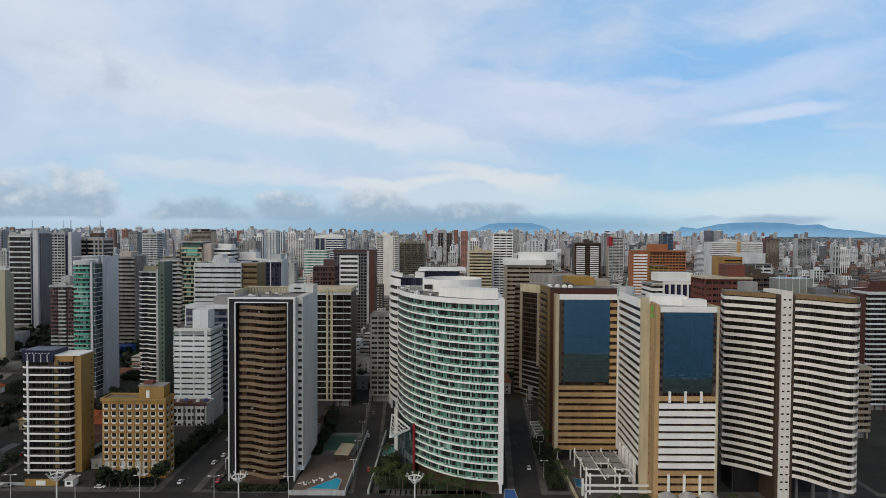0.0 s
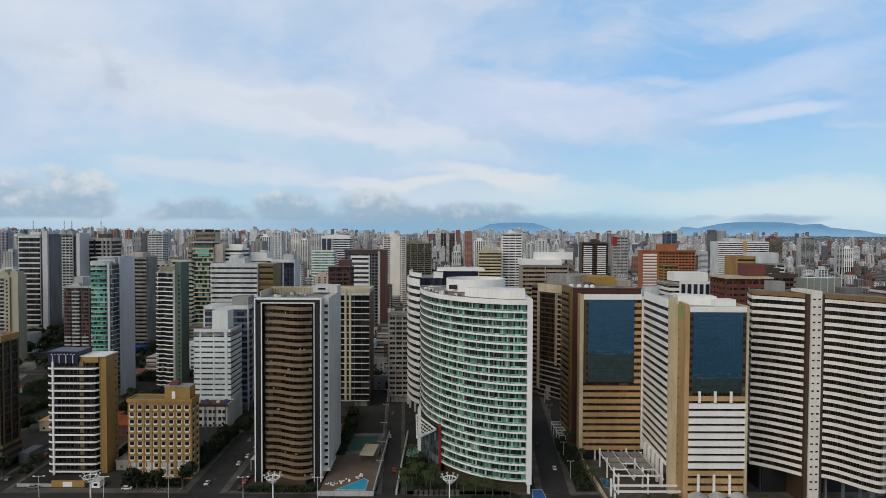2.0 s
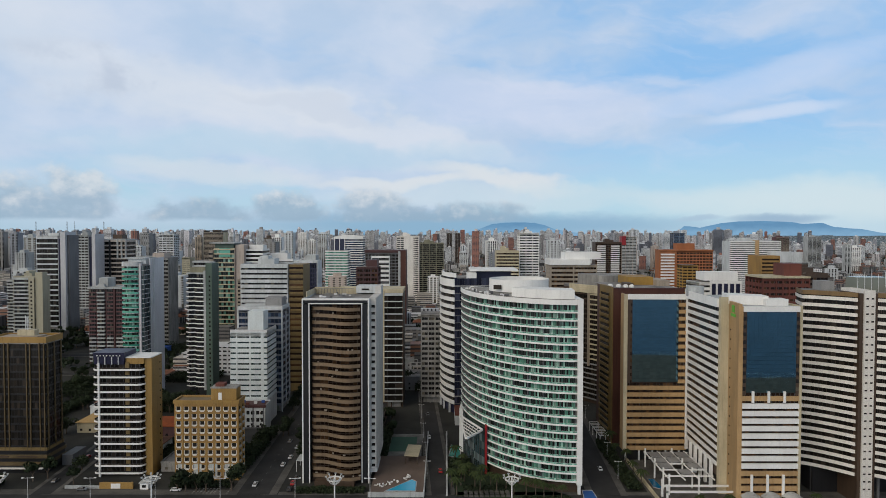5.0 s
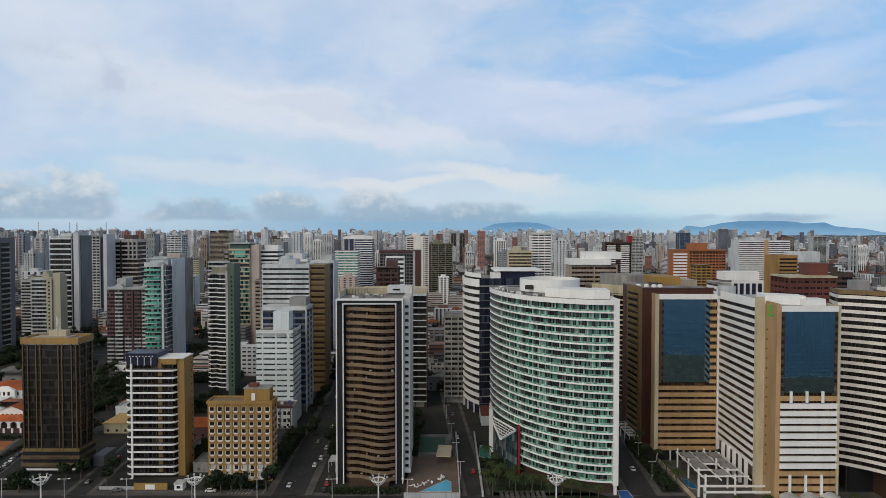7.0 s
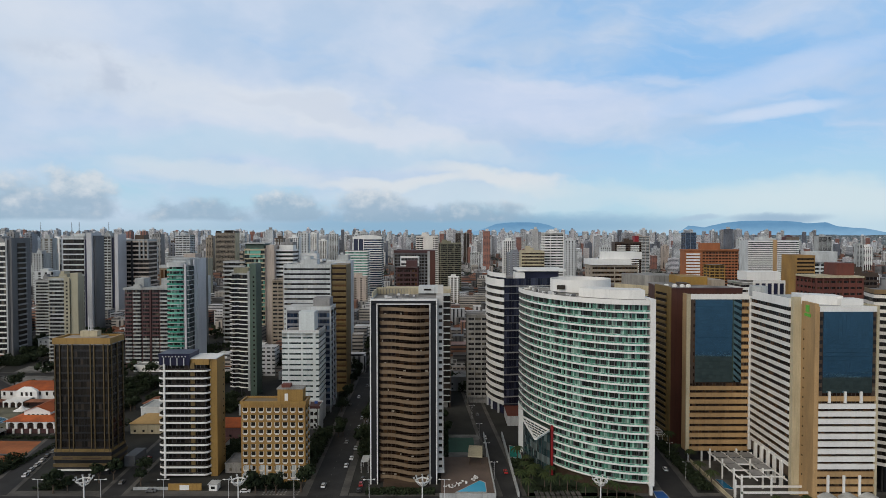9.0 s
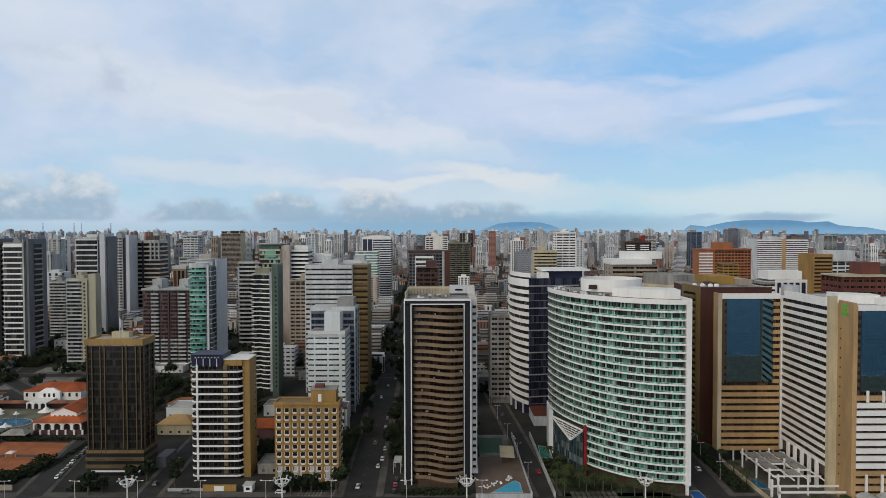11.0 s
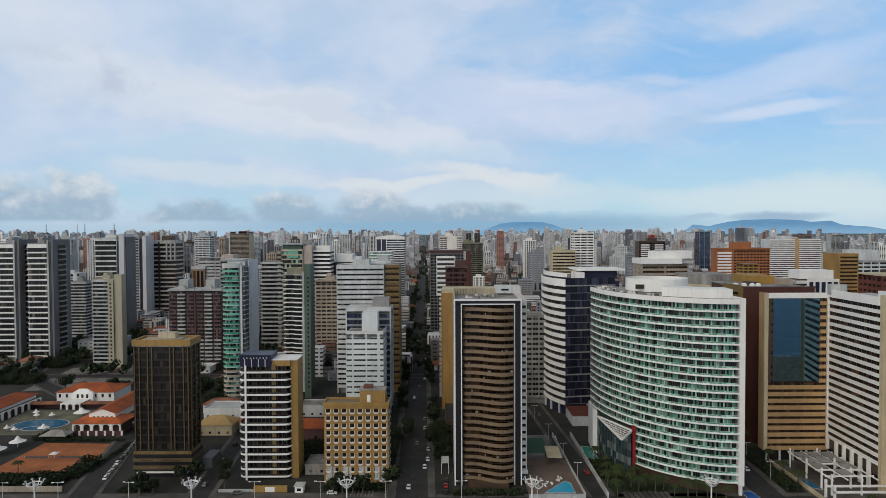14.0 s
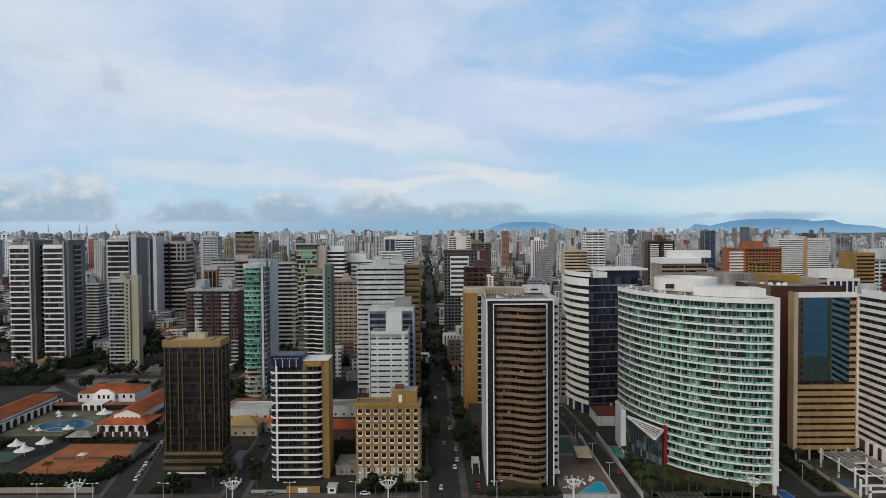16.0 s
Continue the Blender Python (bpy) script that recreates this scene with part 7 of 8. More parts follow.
rr = random.Random(5)
for i in range(36):
    y = 292 + i * 15 + rr.uniform(-3, 3)
    for sx in (-1, 1):
        if rr.random() < (0.5 if y < 430 else 0.85):
            plant(ave_x(y) + sx * (9.4 + rr.uniform(-0.8, 1.0)), y, rr)
for x, y, n, sx, sy in ((-425, 470, 8, 14, 10), (-450, 545, 10, 30, 12), (-390, 540, 8, 26, 8), (-440, 590, 10, 30, 18), (-300, 428, 8, 26, 8), (-265, 350, 4, 3, 16), (-250, 430, 6, 8, 12), (-240, 330, 2, 3, 8), (-350, 436, 3, 16, 3), (-300, 470, 4, 14, 8), (-270, 440, 5, 9, 10), (-250, 380, 4, 6, 10), (-205, 372, 4, 7, 12),
                        (-118, 325, 3, 3, 20), (-64, 345, 4, 5, 14),
                       (-46, 440, 5, 10, 12), (20, 345, 3, 4, 18), (57, 440, 4, 6, 12), (-440, 620, 6, 14, 20), (-395, 590, 6, 18, 14), (-300, 560, 6, 24, 10), (-180, 480, 3, 14, 6), (-60, 480, 4, 10, 6), (172, 300, 3, 4, 14), (-350, 610, 6, 30, 16), (115, 300, 2, 3, 8)):
    for i in range(n):
        plant(x + rr.uniform(-sx, sx), y + rr.uniform(-sy, sy), rr)


# trees along the sea front
for x, y in ((-145.5, 261.5), (-141.5, 260.5), (-137.2, 261.2), (-133.0, 260.8), (-122.5, 262.0), (-226.5, 260.5), (-221.5, 262.0), (-213.5, 272.0), (-208.5, 274.5), (-193.5, 268.5), (-199, 284)):
    plant(x, y, rr)


def palm_tree():
    T = thing("palm", 54, 293.5, "tall palm tree with arching green fronds", "palm tree", "palms")
    g = random.Random(9)
    s = Shape()
    k = 7
    for j in range(5):
        n = len(s.v)
        z, rr_ = j * 1.7, 0.26 - j * 0.025
        s.v += [(0.03 * j * j + rr_ * math.cos(i * math.tau / k), rr_ * math.sin(i * math.tau / k), z) for i in range(k)]
        if j:
            for i in range(k):
                s.f.append((n - k + i, n - k + (i + 1) % k, n + (i + 1) % k, n + i))
                s.m.append(0)
    part("trunk", s, "bark", T)
    c = Shape()
    for i in range(17):
        a_ = i * math.tau / 17 * 3 + g.uniform(-0.2, 0.2)
        rise = g.uniform(-0.1, 0.9)
        prev = None
        for j in range(6):
            u = j / 5
            R_ = 3.1 * u
            z = 6.9 + rise * 1.6 * u - 2.2 * u * u
            w_ = 0.55 * (1 - u) ** 0.6 * (0.35 if j == 0 else 1) + 0.05
            p = Vector((0.5 + math.cos(a_) * R_, math.sin(a_) * R_, z))
            sd = Vector((-math.sin(a_), math.cos(a_), 0)) * w_
            if prev:
                c.face([prev[0] - prev[1] - Vector((0, 0, 0.2)), prev[0], p, p - sd - Vector((0, 0, 0.2))])
                c.face([prev[0], prev[0] + prev[1] - Vector((0, 0, 0.2)), p + sd - Vector((0, 0, 0.2)), p])
            prev = (p, sd)
    part("crown", c, "palm", T)
    return T


PALM = palm_tree()
for x, y in ((53, 267), (52.7, 317), (52, 305), (53.5, 280), (-23.4, 272), (-15.9, 272.4), (-19, 266), (-5.8, 264), (-10, 262), (2, 257.5), (9, 255), (-26, 280), (-29, 266), (16, 253.8), (70, 245), (80, 243.5), (91, 238.5), (100, 238.5), (110, 240), (-294.3, 285.5), (-312, 282), (-27, 258), (116, 246), (-21, 277), (-17, 262), (-12, 268), (-3, 259), (-25, 268), (13, 256), (6, 258.5), (-24, 290), (-27, 296)):
    s_ = rr.uniform(0.75, 1.15)
    copy_thing(PALM, pose(x, y, 0, 0, 0, rr.uniform(0, 360)) @ Matrix.Diagonal((s_, s_, s_, 1)))


def hedge(x0, x1, y0, y1, h, seed, name="hedge", label="clipped dark green hedge", big=1.0):
    g = random.Random(seed)
    s = Shape()
    k = int(((x1 - x0) * (y1 - y0) * 2.2 + (x1 - x0 + y1 - y0) * h * 2) * (3.0 if big > 1 else 1.6))
    for i in range(min(k, 8000)):
        p = Vector((g.uniform(x0, x1), g.uniform(y0, y1), h * g.uniform(0.0, 1.0) ** 0.6))
        t = Vector((g.gauss(0, 1), g.gauss(0, 1), g.gauss(0, 0.6))).normalized()
        b_ = t.cross(Vector((g.gauss(0, 1), g.gauss(0, 1), g.gauss(0, 1)))).normalized()
        w_ = g.uniform(0.25, 0.5) * big
        k_n = 0.66 + 0.42 * noise.noise((p.x * 0.16, p.y * 0.16, seed)) + 0.30 * noise.noise((p.x * 0.45, p.y * 0.45, seed + 3))
        p.z *= k_n
        s.face([p - t * w_, p - b_ * w_, p + t * w_, p + b_ * w_])
    single(name, s, "leaf", label, name, name + "s")


for i, q in enumerate(((-311, -268, 281.5, 284, 2.2), (-264, -261, 286, 326, 1.6), (-310, -268, 328, 331, 2.4), (-151, -124, 265.5, 268.5, 1.8), (-94, -66, 262.5, 265, 1.4), (-186, -170, 264, 267, 1.2), (-24, -4, 262, 268, 0.9), (0, 20, 254, 256.5, 1.0), (60, 80, 247, 249, 1.0), (112, 165, 233, 236, 1.2), (-238, -226, 263.5, 269, 1.8))):
    hedge(*q, i)

for i, q in enumerate(((-442, -398, 452, 470, 7.5), (-440, -410, 508, 532, 7), (-300, -264, 408, 450, 7), (-270, -258, 345, 398, 6), (-252, -236, 396, 440, 8), 
                       (-234, -224, 264, 270, 2.6), (-314, -266, 270, 280, 4.2), (-272, -263, 279, 299, 4.2), (-150, -124, 264, 269, 2.8), (-130, -122, 284, 336, 8), (-318, -302, 330, 341, 3), (-360, -340, 318, 330, 4), (-104, -96, 300, 350, 7),
                       (-210, -190, 375, 395, 6), (-186, -158, 300, 326, 3), (-66, -60, 300, 340, 5), (-30, -20, 276, 296, 3.5), (-52, -30, 425, 445, 7), (14, 26, 300, 350, 6), (46, 52, 262, 320, 4), (-95, -66, 258.5, 263, 2.5), (-480, -440, 560, 600, 7), (-330, -270, 548, 590, 7), (-240, -200, 450, 480, 6))):
    hedge(*q, 50 + i, "thicket", "dense dark green trees and shrubs", 1.15)
ws = Shape()
g = random.Random(31)
for i in range(2200):
    y = 480 + 3300 * g.random() ** 1.5
    az = g.uniform(-0.85, 0.85)
    x = -56 + az * y
    if any(abs(nx - x) < 26 and abs(ny - y) < 24 for nx, ny in NAMED):
        continue
    for j in range(5):
        r_ = g.uniform(2, 4.5)
        c = Vector((x + g.uniform(-9, 9), y + g.uniform(-6, 6), g.uniform(3, 8)))
        for q in range(9):
            d = Vector((g.gauss(0, 1), g.gauss(0, 1), g.gauss(0, 0.7))).normalized()
            t = d.cross(Vector((g.gauss(0, 1), g.gauss(0, 1), g.gauss(0, 1)))).normalized()
            b_ = d.cross(t)
            p = c + d * r_ * 0.7
            ws.face([p - t * 1.7, p - b_ * 1.5, p + t * 1.6, p + b_ * 1.8])
single("far_trees", ws, "leaf", "dark green trees scattered through the town", "tree", kind="stuff")
av = Shape()
for i in range(900):
    y = 820 + 2600 * g.random() ** 1.3
    x = ave_x(y) + g.choice((-1, 1)) * g.uniform(8.5, 12)
    c = Vector((x, y, g.uniform(4, 8)))
    for q in range(7):
        d = Vector((g.gauss(0, 1), g.gauss(0, 1), g.gauss(0, 0.8))).normalized()
        t = d.cross(Vector((g.gauss(0, 1), g.gauss(0, 1), g.gauss(0, 1)))).normalized()
        b_ = d.cross(t)
        p = c + d * 2.0
        av.face([p - t * 1.4, p - b_ * 1.2, p + t * 1.3, p + b_ * 1.4])
single("avenue_trees", av, "leaf", "rows of dark trees along the far avenue", "tree", kind="stuff")


# ---- houses ----
def hip(s, x0, x1, y0, y1, z0, z1, over=0.6, mat=0):
    x0, x1, y0, y1 = x0 - over, x1 + over, y0 - over, y1 + over
    k = min(x1 - x0, y1 - y0) / 2
    if x1 - x0 >= y1 - y0:
        a_, b_ = (x0 + k, (y0 + y1) / 2, z1), (x1 - k, (y0 + y1) / 2, z1)
    else:
        a_, b_ = ((x0 + x1) / 2, y0 + k, z1), ((x0 + x1) / 2, y1 - k, z1)
    A, B, C, D = (x0, y0, z0), (x1, y0, z0), (x1, y1, z0), (x0, y1, z0)
    if x1 - x0 >= y1 - y0:
        s.face([A, B, b_, a_], mat), s.face([B, C, b_], mat), s.face([C, D, a_, b_], mat), s.face([D, A, a_], mat)
    else:
        s.face([A, B, a_], mat), s.face([B, C, b_, a_], mat), s.face([C, D, b_], mat), s.face([D, A, a_, b_], mat)
    s.box(x0, x1, y0, y1, z0 - 0.25, z0 - 0.01, mat)
    return s


def house(x0, x1, y0, y1, h, rh, wall, roof, label, flat=False, seed=0, name="house"):
    T = thing(name, (x0 + x1) / 2, (y0 + y1) / 2, label, "house", "low houses")
    w, d = (x1 - x0) / 2, (y1 - y0) / 2
    part("wall", Shape().box(-w, w, -d, d, 0, h), wall, T)
    if flat:
        part("roof", Shape().box(-w - 0.2, w + 0.2, -d - 0.2, -d + 0.1, h, h + 0.7).box(-w - 0.2, w + 0.2, d - 0.1, d + 0.2, h, h + 0.7).box(-w - 0.2, -w + 0.1, -d + 0.1, d - 0.1, h, h + 0.7).box(w - 0.1, w + 0.2, -d + 0.1, d - 0.1, h, h + 0.7), wall, T)
        part("roof_deck", Shape().box(-w + 0.1, w - 0.1, -d + 0.1, d - 0.1, h, h + 0.1), roof, T)
    else:
        part("roof", hip(Shape(), -w, w, -d, d, h + 0.26, h + rh), roof, T)
    k = max(1, int(2 * w / 4.5))
    wm = Shape().box(-0.6, 0.6, -0.06, 0.05, 0, 1.2).mesh("window", [M["g_dark"]])
    for f_ in range(max(1, int(h / 3.2))):
        for i in range(k):
            piece("window", wm, T, -w + 2 * w * (i + 0.5) / k, -d, 1.0 + f_ * 3.1)
    return T


house(-233, -214, 338, 351, 5.5, 4.0, "cream", stuff_mat("ochre_roof", (0.42, 0.28, 0.12, 1), 0.8, streak=False), "house with a pale ochre hipped roof")
house(-237, -213, 358, 374, 8.5, 0, "white", "offwhite", "white flat-roofed building beside a side street", True)
house(-246, -222, 380, 392, 5.0, 3.0, "white", "tile_old", "white house with a weathered clay tile roof")
house(-212, -196, 344, 356, 5.5, 3.0, "offwhite", "tile", "low white house with a clay tile roof")
house(-193, -172, 300, 318, 4.5, 2.5, "offwhite", "tile_old", "low house with a weathered tile roof")
house(-196, -160, 330, 346, 6.0, 3.2, "rose", "tile", "long low house with a clay tile roof")
house(-185, -160, 372, 386, 6.0, 0, "offwhite", "roofing", "white flat-roofed building among low houses", True)
house(-162, -152, 283, 296, 4.0, 0, "concrete", "roofing", "small grey flat-roofed annex", True)
T = house(-154, -130, 338, 349, 14.6, 0, "white", "maroon", "white annex with rows of windows and dark roof", True, name="annex")
wm = Shape().box(-0.8, 0.8, -0.1, 0.05, 0, 2.0).mesh("window", [M["g_dark"]])
for i in range(9):
    for j in range(3):
        piece("window", wm, T, -10.6 + i * 2.65, -5.55, 2.2 + j * 4.0)
for i in range(6):
    xx = -10 + i * 3.6
    part("roof_unit", Shape().box(xx, xx + 1.6, -3 + (i % 3) * 2.2, -1.6 + (i % 3) * 2.2, 14.7, 15.9), ("brick", "steel", "bluesheet")[i % 3], T)
for i in range(5):
    part("pilaster", Shape().box(-11.6 + i * 5.6, -11.1 + i * 5.6, -5.8, -5.4, 0, 14.5), "slate", T)
part("roof_edge", Shape().box(-12.4, 12.4, -6.0, -5.7, 14.0, 15.4), "maroon", T)
house(-152, -130, 298, 336, 3.0, 0, "slate", "asphalt", "dark flat-roofed parking building", True)
house(-93, -66, 308, 332, 6.0, 0, "concrete", "pave", "low concrete podium beside a tower", True)
house(-98, -66, 338, 372, 7.0, 0, "brown", "asphalt", "dark podium of a tower", True)
house(-68, -30, 430, 452, 9.0, 0, "grey", "roofing", "grey flat-roofed building in the town", True)
house(-75, -52, 475, 495, 12.0, 0, "offwhite", "roofing", "pale flat-roofed building beside a street", True)
house(30, 46, 420, 445, 8.0, 2.5, "offwhite", "tile_old", "low white house with a tile roof")
house(56, 90, 405, 430, 9.0, 0, "grey", "roofing", "grey flat-roofed building in the town", True)
house(-480, -446, 478, 500, 6.5, 3.5, "offwhite", "tile_old", "white villa with a dark red tile roof")
house(-444, -430, 500, 518, 7.0, 3.2, "offwhite", "tile_old", "white villa with a dark red tile roof")
house(-428, -395, 560, 590, 13.0, 0, "offwhite", "roofing", "aged white flat-roofed building", True)
house(-300, -275, 538, 552, 8.0, 0, "bluesheet", "bluesheet", "low shed in bright blue sheeting", True)
house(-204, -186, 495, 506, 6.0, 0, "bluesheet", "offwhite", "low blue shop building", True)
house(-306, -282, 488, 500, 4.5, 0, "bright", "offwhite", "low white shop with a red roof edge", True)
house(-185, -150, 462, 484, 5.0, 0, "offwhite", "grey", "low sheds with pale metal roofs", True)
house(-262, -236, 450, 470, 5.0, 2.5, "beige", "tile_old", "low house with a weathered tile roof")
house(112, 130, 300, 330, 6.0, 0, "concrete", "roofing", "grey flat-roofed podium beside a tower", True)
gg = random.Random(12)
for i in range(26):
    x, y = gg.uniform(-470, 60), gg.uniform(485, 640)
    if any(abs(nx - x) < 34 and abs(ny - y) < 26 for nx, ny in NAMED) or abs(x - ave_x(y)) < 22 or (-425 < x < -310 and y < 530) or (x < -395 and y < 660):
        continue
    w, d = gg.uniform(10, 22), gg.uniform(9, 16)
    fl = gg.random() < 0.5
    house(x, x + w, y, y + d, gg.choice((4.5, 6.5, 9.5)), 3.0, gg.choice(("white", "offwhite", "beige", "concrete")), "roofing" if fl else gg.choice(("tile", "tile_old")),
          "flat-roofed low house in the town" if fl else "low house with a clay tile roof", fl)


# ---- the club with red roofs ----
def arcade(s, p, q, z0, z1, n, thick=0.5, spring=0.55):
    """A wall with n round arches between plan points p and q."""
    L = math.hypot(q[0] - p[0], q[1] - p[1])
    ux, uy = (q[0] - p[0]) / L, (q[1] - p[1]) / L
    nx, ny = uy * thick, -ux * thick

    def col(a_, b_, za, zb):
        pts = [(p[0] + ux * a_, p[1] + uy * a_), (p[0] + ux * b_, p[1] + uy * b_)]
        s.prism([(pts[0][0] + nx, pts[0][1] + ny), (pts[1][0] + nx, pts[1][1] + ny), pts[1], pts[0]], za, zb)

    bay = L / n
    pier = bay * 0.16
    r_ = (bay - 2 * pier) / 2
    for i in range(n):
        a_ = i * bay
        col(a_, a_ + pier, z0, z1)
        col(a_ + bay - pier, a_ + bay, z0, z1)
        zs = z1 - 0.6 - r_
        for j in range(8):
            u0, u1 = -1 + j / 4, -1 + (j + 1) / 4
            um = (u0 + u1) / 2
            col(a_ + pier + r_ * (1 + u0), a_ + pier + r_ * (1 + u1), zs + r_ * math.sqrt(max(0, 1 - um * um)), z1)
    return s


def club():
    up_ = Matrix.Diagonal((1, 1, 0.78, 1))
    C = thing("club_house", -288, 350, "white club house with round arches and bright clay tile roof", "club house")
    wpart("arcade", arcade(Shape(), (-301.5, 339.5), (-275, 339.5), 3.2, 8.2, 5), "bright", C)
    wpart("dark_interior", Shape().box(-301, -275.5, 341.5, 356, 3.2, 8.0), "brown", C)
    wpart("red_base", Shape().box(-302.5, -274, 338.8, 357, 0, 3.2), "maroon", C)
    for i in range(7):
        wpart("base_pillar", Shape().box(-302.2 + i * 4.6, -301.2 + i * 4.6, 338.3, 338.8, 0, 3.4), "bright", C)
    wpart("roof", hip(Shape(), -302, -274.5, 339, 357, 8.5, 11.6), "tile", C)
    wpart("upper_wall", Shape().box(-295.5, -281, 345, 395, 8, 13.2), "bright", C)
    up = Shape()
    up.face([(-295.5, 345, 13.2), (-281, 345, 13.2), (-288.2, 345, 16.6)])
    wpart("gable", up, "bright", C)
    rf = Shape()
    rf.face([(-296.3, 344.5, 12.9), (-288.2, 344.5, 16.8), (-288.2, 396, 16.8), (-296.3, 396, 12.9)])
    rf.face([(-288.2, 344.5, 16.8), (-280.2, 344.5, 12.9), (-280.2, 396, 12.9), (-288.2, 396, 16.8)])
    wpart("upper_roof", rf, "tile", C)
    for i in range(5):
        wpart("window", Shape().box(-293.5 + i * 2.5, -292.3 + i * 2.5, 344.9, 345.1, 9.9, 11.2), "g_black", C)
    wpart("side_roof", hip(Shape(), -280, -266, 352, 372, 5.5, 8.5), "tile_old", C)
    wpart("side_wall", Shape().box(-280, -266, 352, 372, 0, 5.2), "white", C)
    D = thing("club_hall", -330, 410, "two-storey white club hall with gable and clay roof", "club house")
    wpart("wall", Shape().box(-349, -312, 402, 424, 0, 9.5), "bright", D)
    wpart("roof", hip(Shape(), -349, -312, 402, 424, 9.8, 14.5), "tile", D)
    wpart("gable_wall", Shape().box(-338, -324, 399.5, 402, 0, 9.5).prism([(-338, 399.5), (-324, 399.5), (-324, 402), (-338, 402)], 9.5, 13.0, top=0.35), "bright", D)
    wpart("arcade", arcade(Shape(), (-338.5, 389), (-326, 389), 0, 5.0, 3), "bright", D)
    wpart("terrace", Shape().box(-338.5, -326, 389.6, 399.4, 4.4, 5.0), "bright", D)
    wpart("dark_interior", Shape().box(-338, -326.5, 392, 399, 0, 4.3), "brown", D)
    for i in range(8):
        wpart("window", Shape().box(-347.5 + i * 4.6, -346.2 + i * 4.6, 401.8, 402.1, 5.4, 8.2), "g_black", D)
    for i in range(3):
        wpart("window", Shape().box(-334.5 + i * 3, -333.2 + i * 3, 399.3, 399.6, 5.8, 8.8), "g_black", D)
    for a_, b_ in ((-362, -339.5), (-325, -300)):
        E_ = thing("covered_walk", (a_ + b_) / 2, 392, "low covered walk with a red tile roof", "walkway", "covered walks")
        wpart("roof", hip(Shape(), a_, b_, 389.5, 394, 3.4, 4.6, 0.4), "tile_old", E_)
        wpart("wall", Shape().box(a_, b_, 393, 394, 0, 3.2), "maroon", E_)
    F = thing("club_wing", -362, 372, "long white arcaded club wing under an orange tile roof", "club house")
    wpart("arcade", arcade(Shape(), (-357.5, 400), (-359.5, 338), 0, 6.5, 11), "bright", F)
    wpart("dark_interior", Shape().prism([(-360.5, 340), (-361, 338), (-376, 338), (-376, 400), (-359.6, 400)], 0, 6.2), "brown", F)
    wpart("upper_wall", Shape().box(-376, -361, 338, 400, 6.2, 9.0), "bright", F)
    wpart("roof", hip(Shape(), -377, -360, 337, 401, 9.3, 13.0), "tile", F)
    wpart("front_gable", Shape().box(-372, -358.5, 331, 338, 0, 9.0).prism([(-372, 331), (-358.5, 331), (-358.5, 338), (-372, 338)], 9.0, 12.5, top=0.3), "bright", F)
    for i in range(3):
        wpart("window", Shape().box(-369.5 + i * 3.6, -368 + i * 3.6, 330.8, 331.1, 4.5, 8), "g_black", F)
    for o_ in (C, D, F):
        o_.matrix_world = o_.matrix_world @ up_
    # pool and terrace
    single("terrace", Shape().box(-357, -303, 340, 388, 0, 0.22), "terrace", "pale tiled pool terrace of the club", kind="structure")
    W = thing("swimming_pool", -331, 358, "large oval swimming pool with blue water", "pool")
    el = [(-331 + 14.8 * math.cos(q * math.tau / 48), 358 + 9.8 * math.sin(q * math.tau / 48)) for q in range(48)]
    wpart("rim", Shape().prism([(-331 + (x + 331) * 1.06, 358 + (y - 358) * 1.08) for x, y in el], 0.2, 0.36), "offwhite", W)
    wpart("water", Shape().prism(el, 0.3, 0.40), "pool_dark", W)
    sm = [(-329 + 7 * math.cos(q * math.tau / 32), 350 + 3.4 * math.sin(q * math.tau / 32)) for q in range(32)]
    W2 = thing("paddling_pool", -329, 350, "small oval paddling pool with a pale rim", "pool")
    wpart("rim", Shape().prism([(-329 + (x + 329) * 1.16, 350 + (y - 350) * 1.25) for x, y in sm], 0.38, 0.48), "offwhite", W2)
    wpart("water", Shape().prism(sm, 0.44, 0.52), "pool_dark", W2)
    # parasols and tents
    for i, (x, y, r_, h_) in enumerate(((-341.7, 371, 1.8, 4), (-332.6, 371, 1.8, 4), (-316, 373, 4.5, 6), (-342.4, 346.7, 1.8, 4), (-336.5, 344, 1.8, 4), (-321.5, 346, 3, 4.6), (-346, 377, 1.8, 4), (-318.7, 321, 4, 6), (-321, 309, 4.5, 6.5), (-331, 318, 4, 6))):
        P = thing("tent" if r_ > 2.5 else "parasol", x, y, "white peaked fabric tent" if r_ > 2.5 else "small white peaked parasol", "tent" if r_ > 2.5 else "parasol", "tents" if r_ > 2.5 else "parasols")
        k = 12
        s = Shape()
        for j in range(k):
            a_, b_ = j * math.tau / k, (j + 1) * math.tau / k
            for (u0, z_0), (u1, z_1) in (((1, 0.5), (0.45, 0.66)), ((0.45, 0.66), (0.02, 1.0))):
                s.face([(r_ * u0 * math.cos(a_), r_ * u0 * math.sin(a_), h_ * z_0), (r_ * u0 * math.cos(b_), r_ * u0 * math.sin(b_), h_ * z_0), (r_ * u1 * math.cos(b_), r_ * u1 * math.sin(b_), h_ * z_1), (r_ * u1 * math.cos(a_), r_ * u1 * math.sin(a_), h_ * z_1)])
        part("canopy", s, "bright", P)
        part("pole", Shape().box(-0.08, 0.08, -0.08, 0.08, 0, h_ * 0.98), "steel", P)
    # courts
    single("tennis_court", Shape().prism([(-309.5, 286), (-266, 286), (-263, 325), (-308.5, 327)], 0, 0.06), "clay", "red clay tennis courts beside a hedge", "tennis court")
    ln = Shape()
